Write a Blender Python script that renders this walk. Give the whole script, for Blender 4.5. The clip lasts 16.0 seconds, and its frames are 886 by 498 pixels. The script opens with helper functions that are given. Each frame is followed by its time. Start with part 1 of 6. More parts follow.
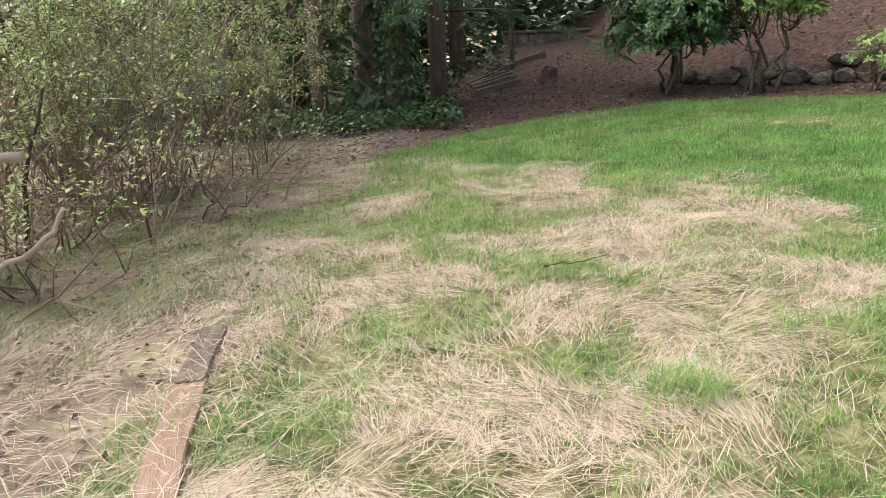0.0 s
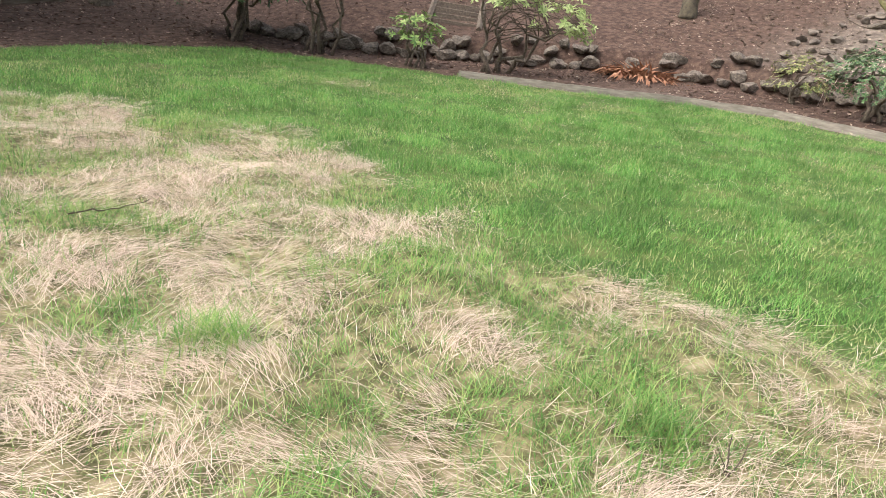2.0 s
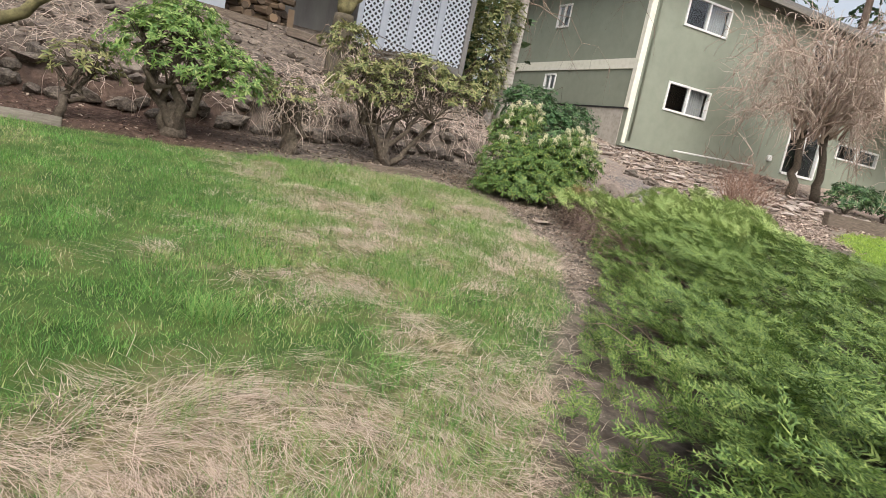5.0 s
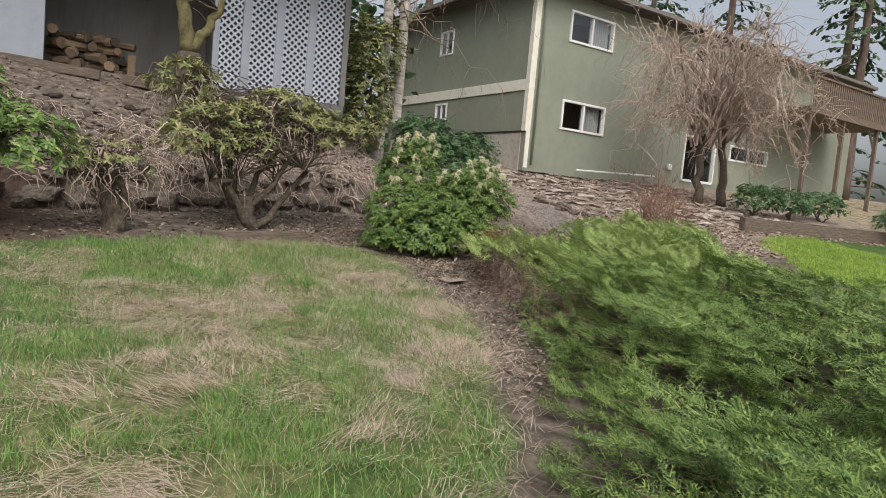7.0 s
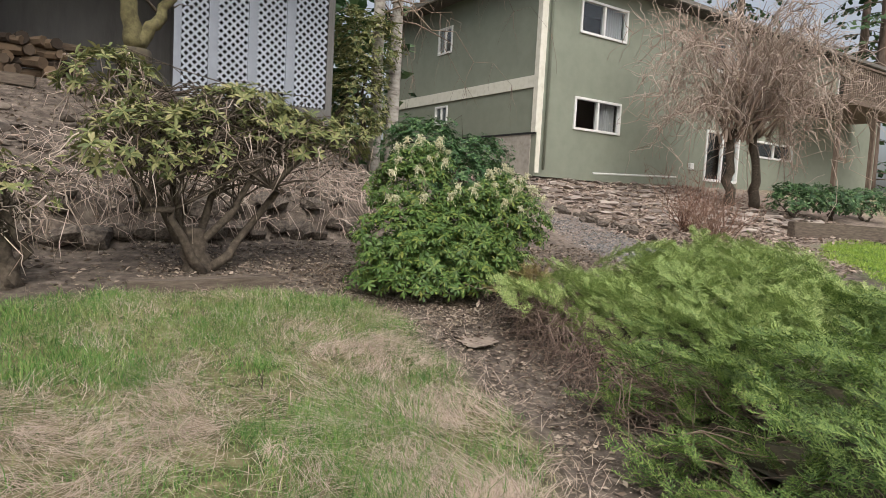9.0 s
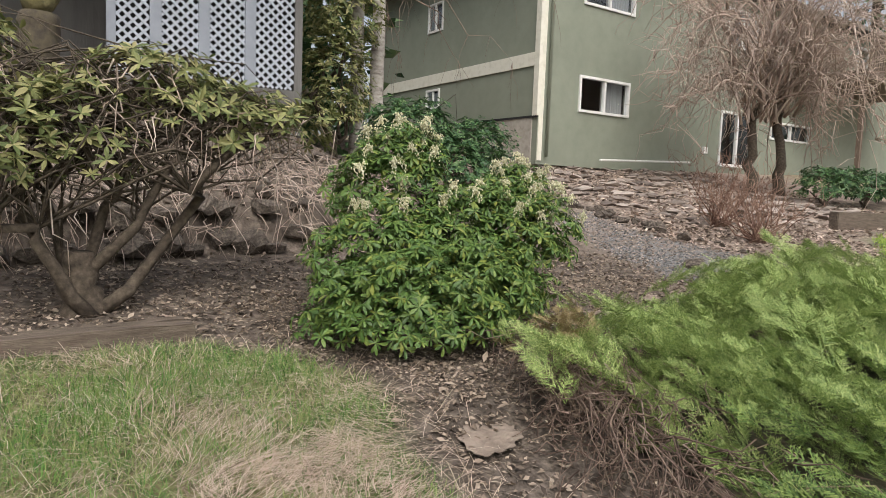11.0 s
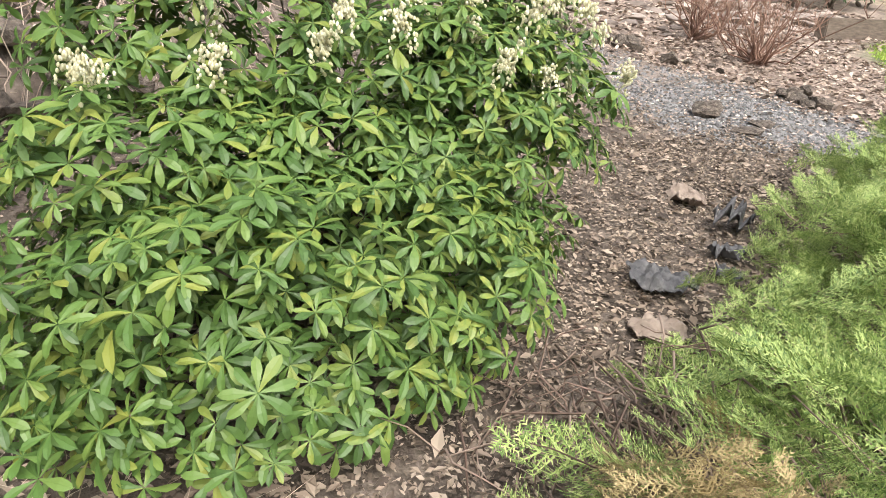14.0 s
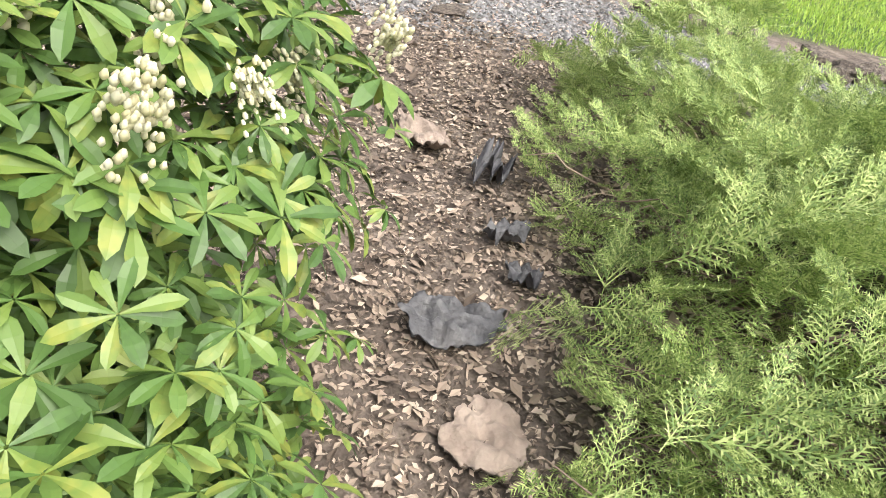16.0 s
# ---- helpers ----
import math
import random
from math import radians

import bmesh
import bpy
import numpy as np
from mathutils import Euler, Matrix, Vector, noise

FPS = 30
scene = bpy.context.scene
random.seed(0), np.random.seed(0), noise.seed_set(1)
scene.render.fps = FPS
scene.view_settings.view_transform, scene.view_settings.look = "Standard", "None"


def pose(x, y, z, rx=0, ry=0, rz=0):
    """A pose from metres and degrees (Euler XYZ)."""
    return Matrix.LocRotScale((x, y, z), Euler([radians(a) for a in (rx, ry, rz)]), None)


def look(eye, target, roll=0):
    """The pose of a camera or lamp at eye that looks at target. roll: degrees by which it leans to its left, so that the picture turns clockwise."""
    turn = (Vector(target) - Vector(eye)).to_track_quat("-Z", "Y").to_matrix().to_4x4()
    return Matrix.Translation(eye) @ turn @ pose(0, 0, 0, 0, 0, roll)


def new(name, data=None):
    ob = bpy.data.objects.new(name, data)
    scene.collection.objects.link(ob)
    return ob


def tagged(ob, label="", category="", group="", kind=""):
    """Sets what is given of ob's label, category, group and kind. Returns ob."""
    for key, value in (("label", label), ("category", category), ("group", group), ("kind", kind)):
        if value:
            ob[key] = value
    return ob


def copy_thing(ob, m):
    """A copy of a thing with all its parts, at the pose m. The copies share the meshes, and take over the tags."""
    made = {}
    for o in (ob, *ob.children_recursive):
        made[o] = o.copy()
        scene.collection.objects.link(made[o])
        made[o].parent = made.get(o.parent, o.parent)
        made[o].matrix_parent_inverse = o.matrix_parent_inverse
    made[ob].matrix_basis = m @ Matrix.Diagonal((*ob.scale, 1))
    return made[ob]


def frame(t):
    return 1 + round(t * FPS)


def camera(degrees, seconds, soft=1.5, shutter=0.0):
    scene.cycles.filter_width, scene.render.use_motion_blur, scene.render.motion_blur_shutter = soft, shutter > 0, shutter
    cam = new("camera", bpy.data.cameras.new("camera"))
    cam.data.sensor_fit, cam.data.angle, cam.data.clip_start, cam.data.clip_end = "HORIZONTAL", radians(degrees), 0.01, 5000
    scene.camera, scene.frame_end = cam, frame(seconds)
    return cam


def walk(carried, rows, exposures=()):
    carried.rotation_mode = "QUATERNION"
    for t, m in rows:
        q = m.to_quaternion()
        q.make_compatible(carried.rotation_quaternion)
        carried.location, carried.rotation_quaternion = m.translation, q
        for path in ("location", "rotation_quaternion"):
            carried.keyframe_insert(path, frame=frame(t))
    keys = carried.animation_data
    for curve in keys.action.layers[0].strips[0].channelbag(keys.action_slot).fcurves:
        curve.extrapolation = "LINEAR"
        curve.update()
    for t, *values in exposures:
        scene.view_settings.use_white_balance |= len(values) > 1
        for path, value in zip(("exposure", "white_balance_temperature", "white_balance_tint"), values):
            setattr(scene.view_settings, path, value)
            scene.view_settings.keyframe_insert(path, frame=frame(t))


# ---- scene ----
cam = camera(68.2, 16.0, soft=0.6)
METRES, EYE = 11.0, 1.27
ROWS = [
    (0.0, 0.0, 0.0, 0.0, -0.71, -17.16, 2.29),
    (0.5, 0.0032, -0.0007, 0.0001, -3.55, -17.34, 1.02),
    (1.5, 0.0105, -0.003, 0.0007, -22.07, -18.11, -5.67),
    (2.0, 0.0156, -0.0032, -0.0, -34.79, -19.49, -9.2),
    (2.5, 0.0191, -0.0023, -0.0007, -47.68, -20.86, -11.93),
    (3.0, 0.0237, -0.0058, -0.0001, -60.82, -20.9, -13.72),
    (3.5, 0.0335, -0.0189, 0.0023, -73.02, -20.68, -14.06),
    (4.0, 0.0449, -0.0295, 0.005, -85.14, -18.25, -13.89),
    (4.5, 0.0701, -0.0301, 0.0063, -97.81, -13.32, -13.14),
    (5.0, 0.0991, -0.0321, 0.0099, -106.83, -9.22, -11.38),
    (7.5, 0.3028, -0.1223, 0.0245, -115.36, -4.6, -4.71),
    (8.0, 0.3475, -0.1322, 0.0274, -115.32, -4.45, -4.25),
    (8.5, 0.389, -0.1494, 0.0314, -115.44, -4.38, -3.7),
    (9.0, 0.4304, -0.1742, 0.0351, -115.47, -4.32, -3.13),
    (11.5, 0.6186, -0.27, 0.0461, -116.1, -6.42, -1.51),
    (12.0, 0.6572, -0.293, 0.0464, -116.1, -9.88, -1.17),
    (12.5, 0.6889, -0.3053, 0.0487, -116.16, -15.0, -0.96),
    (13.0, 0.7273, -0.32, 0.0509, -118.33, -18.74, -1.06),
    (13.5, 0.7615, -0.3395, 0.0502, -120.05, -20.46, -1.57),
    (14.0, 0.7877, -0.3572, 0.054, -123.79, -22.25, -2.43),
    (14.5, 0.8168, -0.3719, 0.0529, -130.65, -24.35, -3.97),
    (15.0, 0.8422, -0.3879, 0.059, -139.2, -27.38, -5.31),
    (15.5, 0.8639, -0.4124, 0.0605, -145.92, -29.97, -5.62),
    (16.0, 0.878, -0.4317, 0.0586, -153.22, -33.47, -6.12),
]
EXPOSURES = [(0.0, 1.3), (1.5, 1.38), (3.0, 1.25), (5.0, 0.72), (7.5, 0.25), (9.0, 0.28), (11.5, 0.36), (13.0, 0.92), (14.5, 1.22), (16.0, 1.42)]
walk(cam, [(t, pose(0, 0, EYE) @ pose(METRES * x, METRES * y, METRES * z, 90 + pitch, roll, yaw)) for t, x, y, z, yaw, pitch, roll in ROWS], EXPOSURES)

# ---- world and sun: a bright overcast day ----
world = bpy.data.worlds.new("overcast")
world.use_nodes = True
wn = world.node_tree.nodes
sky = wn.new("ShaderNodeTexSky")
sky.sky_type, sky.sun_disc = "NISHITA", False
sky.sun_elevation, sky.sun_rotation = radians(52), radians(285)
sky.air_density, sky.dust_density, sky.ozone_density = 1.0, 6.0, 0.6
wn["Background"].inputs["Strength"].default_value = 0.15
cloud = wn.new("ShaderNodeHueSaturation")
cloud.inputs["Saturation"].default_value = 0.45
world.node_tree.links.new(sky.outputs[0], cloud.inputs["Color"])
world.node_tree.links.new(cloud.outputs[0], wn["Background"].inputs["Color"])
scene.world = world
sun = new("sun", bpy.data.lights.new("sun", "SUN"))
sun.data.energy, sun.data.angle, sun.data.color = 1.0, radians(60), (1.0, 0.96, 0.9)
SUN_DIR = Vector((math.sin(radians(285)) * math.cos(radians(52)), math.cos(radians(285)) * math.cos(radians(52)), math.sin(radians(52))))
sun.matrix_world = look(SUN_DIR * 50, (0, 0, 0))

# ---- small tools ----
RNG = np.random.default_rng(7)


def smooth(a, b, v):
    t = np.clip((np.asarray(v, float) - a) / (b - a), 0, 1)
    return t * t * (3 - 2 * t)


def lattice_noise(x, y, seed=0):
    """Cheap value noise in the plane, 0 to 1, on numpy arrays."""
    x, y = np.asarray(x, float), np.asarray(y, float)
    xi, yi = np.floor(x).astype(np.int64), np.floor(y).astype(np.int64)
    u, v = x - xi, y - yi
    u, v = u * u * (3 - 2 * u), v * v * (3 - 2 * v)

    def h(a, b):
        n = (a * 374761393 + b * 668265263 + seed * 1274126177) & 0x7FFFFFFF
        n = ((n ^ (n >> 13)) * 1274126177) & 0x7FFFFFFF
        return ((n ^ (n >> 16)) & 0xFFFF) / 65535.0
    return (h(xi, yi) * (1 - u) + h(xi + 1, yi) * u) * (1 - v) + (h(xi, yi + 1) * (1 - u) + h(xi + 1, yi + 1) * u) * v


def fractal(x, y, seed=0, octaves=3):
    out, amp, tot = 0, 1.0, 0
    for k in range(octaves):
        out, tot, amp = out + amp * lattice_noise(x * 2 ** k, y * 2 ** k, seed + k), tot + amp, amp * 0.5
    return out / tot


def side(poly, x, y, closed=True):
    """Distance to a polygon's outline, positive inside; for an open line positive on its right."""
    x, y = np.asarray(x, float), np.asarray(y, float)
    best, inside = np.full(x.shape, 1e9), np.zeros(x.shape, bool)
    sgn = np.ones(x.shape)
    n = len(poly)
    for i in range(n if closed else n - 1):
        (ax, ay), (bx, by) = poly[i], poly[(i + 1) % n]
        dx, dy = bx - ax, by - ay
        t = np.clip(((x - ax) * dx + (y - ay) * dy) / (dx * dx + dy * dy), 0, 1)
        d = np.hypot(x - ax - t * dx, y - ay - t * dy)
        if closed:
            if ay != by:
                inside ^= ((ay > y) != (by > y)) & (x < (bx - ax) * (y - ay) / (by - ay) + ax)
        else:
            sgn = np.where(d < best, np.where(dx * (y - ay) - dy * (x - ax) < 0, 1.0, -1.0), sgn)
        best = np.minimum(best, d)
    return np.where(inside, best, -best) if closed else sgn * best


def mesh_np(name, V, polys):
    """A mesh from an (n, 3) array and a list of (m, k) index arrays."""
    me = bpy.data.meshes.new(name)
    me.vertices.add(len(V))
    me.vertices.foreach_set("co", np.asarray(V, np.float32).ravel())
    loops = np.concatenate([np.asarray(p).ravel() for p in polys]).astype(np.int32)
    sizes = np.concatenate([np.full(len(p), np.asarray(p).shape[1]) for p in polys])
    me.loops.add(len(loops))
    me.loops.foreach_set("vertex_index", loops)
    me.polygons.add(len(sizes))
    me.polygons.foreach_set("loop_start", np.concatenate([[0], np.cumsum(sizes)[:-1]]).astype(np.int32))
    me.update(calc_edges=True)
    return me


class Shape:
    """Collects pieces of geometry for one mesh."""

    def __init__(self):
        self.V, self.F, self.n = [], {}, 0

    def add(self, V, faces):
        V = np.asarray(V, float).reshape(-1, 3)
        for f in faces:
            f = np.asarray(f, int)
            if f.ndim == 1:
                f = f[None]
            self.F.setdefault(f.shape[1], []).append(f + self.n)
        self.V.append(V)
        self.n += len(V)
        return self

    def tile(self, V, faces, M, P):
        """Copies of a template by (N, 3, 3) matrices and (N, 3) places."""
        V, N, k = np.asarray(V, float), len(P), len(V)
        W = np.einsum("nij,kj->nki", M, V) + np.asarray(P)[:, None, :]
        off = (np.arange(N) * k)[:, None, None]
        self.add(W.reshape(-1, 3), [(np.asarray(f)[None] + off).reshape(-1, np.asarray(f).shape[1]) for f in faces])
        return self

    def box(self, lo, hi, rz=0.0, bevel=0.0):
        (a, b, c), (d, e, f) = lo, hi
        if bevel:
            s = bevel
            V, ring = [], []
            for z, g in ((c, s), (c + s, 0), (f - s, 0), (f, s)):
                V += [(a + g, b + g, z), (d - g, b + g, z), (d - g, e - g, z), (a + g, e - g, z)]
            faces = [[3, 2, 1, 0], [12, 13, 14, 15]]
            for k in range(3):
                for i in range(4):
                    j = (i + 1) % 4
                    faces.append([4 * k + i, 4 * k + j, 4 * k + 4 + j, 4 * k + 4 + i])
        else:
            V = [(a, b, c), (d, b, c), (d, e, c), (a, e, c), (a, b, f), (d, b, f), (d, e, f), (a, e, f)]
            faces = [[3, 2, 1, 0], [4, 5, 6, 7], [0, 1, 5, 4], [1, 2, 6, 5], [2, 3, 7, 6], [3, 0, 4, 7]]
        V = np.array(V)
        if rz:
            m, q = V.mean(0), radians(rz)
            R = np.array([[math.cos(q), -math.sin(q), 0], [math.sin(q), math.cos(q), 0], [0, 0, 1]])
            V = (V - m) @ R.T + m
        return self.add(V, [faces])

    def tube(self, pts, radii, sides=6, cap=True):
        pts = np.asarray(pts, float)
        n = len(pts)
        radii = np.broadcast_to(np.asarray(radii, float), (n,)) if np.ndim(radii) == 0 else np.interp(np.linspace(0, 1, n), np.linspace(0, 1, len(radii)), radii)
        tan = np.gradient(pts, axis=0)
        tan /= np.linalg.norm(tan, axis=1)[:, None] + 1e-9
        ref = np.array([0, 0, 1.0]) if abs(tan[0, 2]) < 0.9 else np.array([1.0, 0, 0])
        a = np.linspace(0, 2 * np.pi, sides, endpoint=False)
        V = []
        for p, t, r in zip(pts, tan, radii):
            u = np.cross(t, ref)
            u /= np.linalg.norm(u) + 1e-9
            ref = np.cross(u, t)
            V.append(p + r * (np.cos(a)[:, None] * u + np.sin(a)[:, None] * ref))
        i, k = np.meshgrid(np.arange(n - 1), np.arange(sides), indexing="ij")
        k2 = (k + 1) % sides
        q = np.stack([i * sides + k, i * sides + k2, (i + 1) * sides + k2, (i + 1) * sides + k], -1).reshape(-1, 4)
        self.add(np.concatenate(V), [q[:, ::-1]])
        if cap and sides > 2:
            c = np.arange(sides)
            self.F.setdefault(sides, []).append((c + self.n - sides)[None, ::-1])
            self.F.setdefault(sides, []).append((c + self.n - n * sides)[None])
        return self

    def mesh(self, name, flat=True):
        me = mesh_np(name, np.concatenate(self.V), [np.concatenate(f) for f in self.F.values()])
        me.polygons.foreach_set("use_smooth", np.full(len(me.polygons), not flat))
        return me


def part(name, shape, material, parent=None, label="", flat=True):
    """Links a Shape (or a mesh) as one mesh object under a thing or a part."""
    me = shape.mesh(name, flat) if isinstance(shape, Shape) else shape
    if not me.materials:
        me.materials.append(material)
    ob = new(name, me)
    if parent is not None:
        ob.parent = parent
    if label:
        ob["label"] = label
    return ob


def thing(name, label, category, at=(0, 0, 0), rz=0.0, group="", kind=""):
    """An Empty at a thing's base."""
    ob = new(name)
    ob.empty_display_size = 0.2
    ob.matrix_basis = pose(*at, 0, 0, rz)
    return tagged(ob, label, category, group, kind)


def rotations(direction, roll=None, scale=None):
    """(N, 3, 3) matrices that turn +y into direction, with z near world up, rolled about it."""
    y = np.asarray(direction, float)
    y = y / (np.linalg.norm(y, axis=1)[:, None] + 1e-9)
    up = np.where(np.abs(y[:, 2:3]) > 0.97, np.array([[1.0, 0, 0]]), np.array([[0, 0, 1.0]]))
    x = np.cross(y, up)
    x /= np.linalg.norm(x, axis=1)[:, None]
    z = np.cross(x, y)
    if roll is not None:
        c, s = np.cos(roll)[:, None], np.sin(roll)[:, None]
        x, z = c * x + s * z, c * z - s * x
    M = np.stack([x, y, z], -1)
    if scale is not None:
        M = M * np.asarray(scale)[:, None, None]
    return M


def leaf_template(length=1.0, width=0.32, fold=0.12, droop=0.18):
    """A pointed leaf along +y, folded along its midrib and drooping."""
    ys = np.array([0.0, 0.22, 0.55, 0.82, 1.0]) * length
    ws = np.array([0.04, 0.32, 0.5, 0.33, 0.0]) * width * 2 * length * 0.5
    zs = -droop * length * (ys / length) ** 2
    V = [(0, y, z) for y, z in zip(ys, zs)]
    V += [(w, y, z + fold * w * 2) for y, w, z in zip(ys[:4], ws[:4], zs[:4])]
    V += [(-w, y, z + fold * w * 2) for y, w, z in zip(ys[:4], ws[:4], zs[:4])]
    quads = [[i, 5 + i, 6 + i, 1 + i] for i in range(3)] + [[i, i + 1, 10 + i, 9 + i] for i in range(3)]
    return np.array(V), [np.array(quads), np.array([[3, 8, 4], [3, 4, 12]])]


def small_leaf(length=1.0, width=0.45, droop=0.15):
    """A cheap leaf: four triangles."""
    V = np.array([(0, 0, 0), (width * 0.5 * length, 0.5 * length, 0.03 * length), (0, length, -droop * length), (-width * 0.5 * length, 0.5 * length, 0.03 * length), (0, 0.5 * length, -0.04 * length)])
    return V, [np.array([[0, 1, 4], [1, 2, 4], [0, 4, 3], [4, 2, 3]])]


def whorl_template(n=7, leaf=None, seed=1, lift=0.25):
    """A rosette of leaves about +z."""
    r = np.random.default_rng(seed)
    LV, LF = leaf or leaf_template()
    s = Shape()
    a = np.linspace(0, 2 * np.pi, n, endpoint=False) + r.normal(0, 0.16, n)
    el = lift + r.normal(0, 0.22, n)
    d = np.stack([np.cos(a) * np.cos(el), np.sin(a) * np.cos(el), np.sin(el)], -1)
    s.tile(LV, LF, rotations(d, r.normal(0, 0.2, n), r.uniform(0.75, 1.1, n)), np.zeros((n, 3)) + d * 0.03)
    return np.concatenate(s.V), [np.concatenate(f) for f in s.F.values()]


def curve_points(a, b, sag=0.0, wobble=0.06, n=7, rng=RNG):
    """A wandering line from a to b."""
    a, b = np.asarray(a, float), np.asarray(b, float)
    t = np.linspace(0, 1, n)[:, None]
    L = np.linalg.norm(b - a)
    w = rng.normal(0, wobble * L, (n, 3)) * np.sin(np.pi * t)
    return a + (b - a) * t + w + np.array([0, 0, -sag * L]) * (4 * t * (1 - t))

# ---- materials ----
def ramp(nt, stops):
    n = nt.nodes.new("ShaderNodeValToRGB")
    el = n.color_ramp.elements
    while len(el) < len(stops):
        el.new(0.5)
    for e, (p, c) in zip(el, stops):
        e.position, e.color = p, (*c, 1)
    return n


def mat(name, cols, rough=0.8, scale=8.0, detail=5.0, bump=0.2, bump_scale=None, per="", metal=0.0, spec=0.4, stretch=(1, 1, 1), translucent=0.0, big=0.0, big_scale=0.8):
    """A surface whose colour runs through cols by noise, or by a random value per island or object, with fine relief."""
    m = bpy.data.materials.new(name)
    m.use_nodes = True
    nt = m.node_tree
    L, N = nt.links, nt.nodes
    bs = N["Principled BSDF"]
    bs.inputs["Roughness"].default_value, bs.inputs["Metallic"].default_value = rough, metal
    bs.inputs["Specular IOR Level"].default_value = spec
    tc, mp = N.new("ShaderNodeTexCoord"), N.new("ShaderNodeMapping")
    mp.inputs["Scale"].default_value = stretch
    L.new(tc.outputs["Object"], mp.inputs[0])
    nz = N.new("ShaderNodeTexNoise")
    nz.inputs["Scale"].default_value, nz.inputs["Detail"].default_value, nz.inputs["Roughness"].default_value = scale, detail, 0.62
    L.new(mp.outputs[0], nz.inputs[0])
    cr = ramp(nt, [(i / (len(cols) - 1) * (0.5 if not per else 1.0) + (0.25 if not per else 0.0), c) for i, c in enumerate(cols)])
    src = nz.outputs["Fac"]
    if per == "island":
        src = N.new("ShaderNodeNewGeometry").outputs["Random Per Island"]
    elif per == "object":
        src = N.new("ShaderNodeObjectInfo").outputs["Random"]
    if per:
        mx = N.new("ShaderNodeMath")
        mx.operation = "MULTIPLY_ADD"
        L.new(nz.outputs["Fac"], mx.inputs[0])
        mx.inputs[1].default_value = 0.5
        ad = N.new("ShaderNodeMath")
        ad.operation = "MULTIPLY_ADD"
        L.new(src, ad.inputs[0])
        ad.inputs[1].default_value, ad.inputs[2].default_value = 1.0, -0.25
        L.new(ad.outputs[0], mx.inputs[2])
        src = mx.outputs[0]
    L.new(src, cr.inputs[0])
    col = cr.outputs[0]
    if big:
        bn = N.new("ShaderNodeTexNoise")
        bn.inputs["Scale"].default_value, bn.inputs["Detail"].default_value = big_scale, 3.0
        L.new(tc.outputs["Object"], bn.inputs[0])
        mr = N.new("ShaderNodeMapRange")
        mr.inputs[1].default_value, mr.inputs[2].default_value, mr.inputs[3].default_value, mr.inputs[4].default_value = 0.3, 0.7, 1 - big, 1 + big * 0.6
        L.new(bn.outputs["Fac"], mr.inputs[0])
        mm = N.new("ShaderNodeVectorMath")
        mm.operation = "SCALE"
        L.new(col, mm.inputs[0])
        L.new(mr.outputs[0], mm.inputs["Scale"])
        col = mm.outputs[0]
    L.new(col, bs.inputs["Base Color"])
    if bump:
        b = N.new("ShaderNodeBump")
        b.inputs["Strength"].default_value, b.inputs["Distance"].default_value = bump, 0.02
        bz = nz
        if bump_scale:
            bz = N.new("ShaderNodeTexNoise")
            bz.inputs["Scale"].default_value, bz.inputs["Detail"].default_value = bump_scale, 6.0
            L.new(mp.outputs[0], bz.inputs[0])
        L.new(bz.outputs["Fac"], b.inputs["Height"])
        L.new(b.outputs[0], bs.inputs["Normal"])
    if translucent:
        tr, ms = N.new("ShaderNodeBsdfTranslucent"), N.new("ShaderNodeMixShader")
        L.new(col, tr.inputs[0])
        ms.inputs[0].default_value = translucent
        L.new(bs.outputs[0], ms.inputs[1])
        L.new(tr.outputs[0], ms.inputs[2])
        L.new(ms.outputs[0], N["Material Output"].inputs[0])
    return m


M_STRAW = mat("dry_straw", [(0.17, 0.125, 0.092), (0.42, 0.33, 0.25), (0.6, 0.48, 0.385), (0.68, 0.54, 0.45), (0.76, 0.65, 0.54), (0.6, 0.51, 0.37)], 0.7, 1.6, 2, 0, per="island", translucent=0.2)
M_GRASS = mat("lawn_grass", [(0.075, 0.2, 0.044), (0.12, 0.29, 0.06), (0.175, 0.365, 0.082), (0.33, 0.44, 0.15)], 0.55, 0.9, 3, 0, per="island", translucent=0.3, big=0.4, big_scale=1.9)
M_THATCH = mat("yellowed_grass", [(0.2, 0.28, 0.085), (0.33, 0.4, 0.14), (0.46, 0.46, 0.22), (0.6, 0.54, 0.36)], 0.6, 0.9, 3, 0, per="island", translucent=0.3)
M_TUFT = mat("fresh_grass", [(0.08, 0.21, 0.045), (0.14, 0.31, 0.065), (0.24, 0.4, 0.105), (0.42, 0.47, 0.18)], 0.55, 1.2, 3, 0, per="island", translucent=0.35, big=0.25, big_scale=2.3)
M_TANLITTER = mat("tan_leaf_litter", [(0.1, 0.078, 0.064), (0.26, 0.2, 0.165), (0.42, 0.335, 0.275), (0.58, 0.48, 0.4)], 0.85, 3, 3, 0.1, per="island")
M_LITTER = mat("leaf_litter", [(0.060, 0.046, 0.037), (0.135, 0.104, 0.08), (0.225, 0.175, 0.135), (0.32, 0.255, 0.197), (0.44, 0.365, 0.29)], 0.85, 3, 3, 0.1, per="island")
# reddish bark, lowered in tone to carry the shade where it lies
M_BARKCHIP = mat("reddish_bark_chip", [(0.04, 0.025, 0.02), (0.09, 0.055, 0.043), (0.17, 0.11, 0.085), (0.3, 0.22, 0.17)], 0.9, 3, 3, 0.1, per="island")
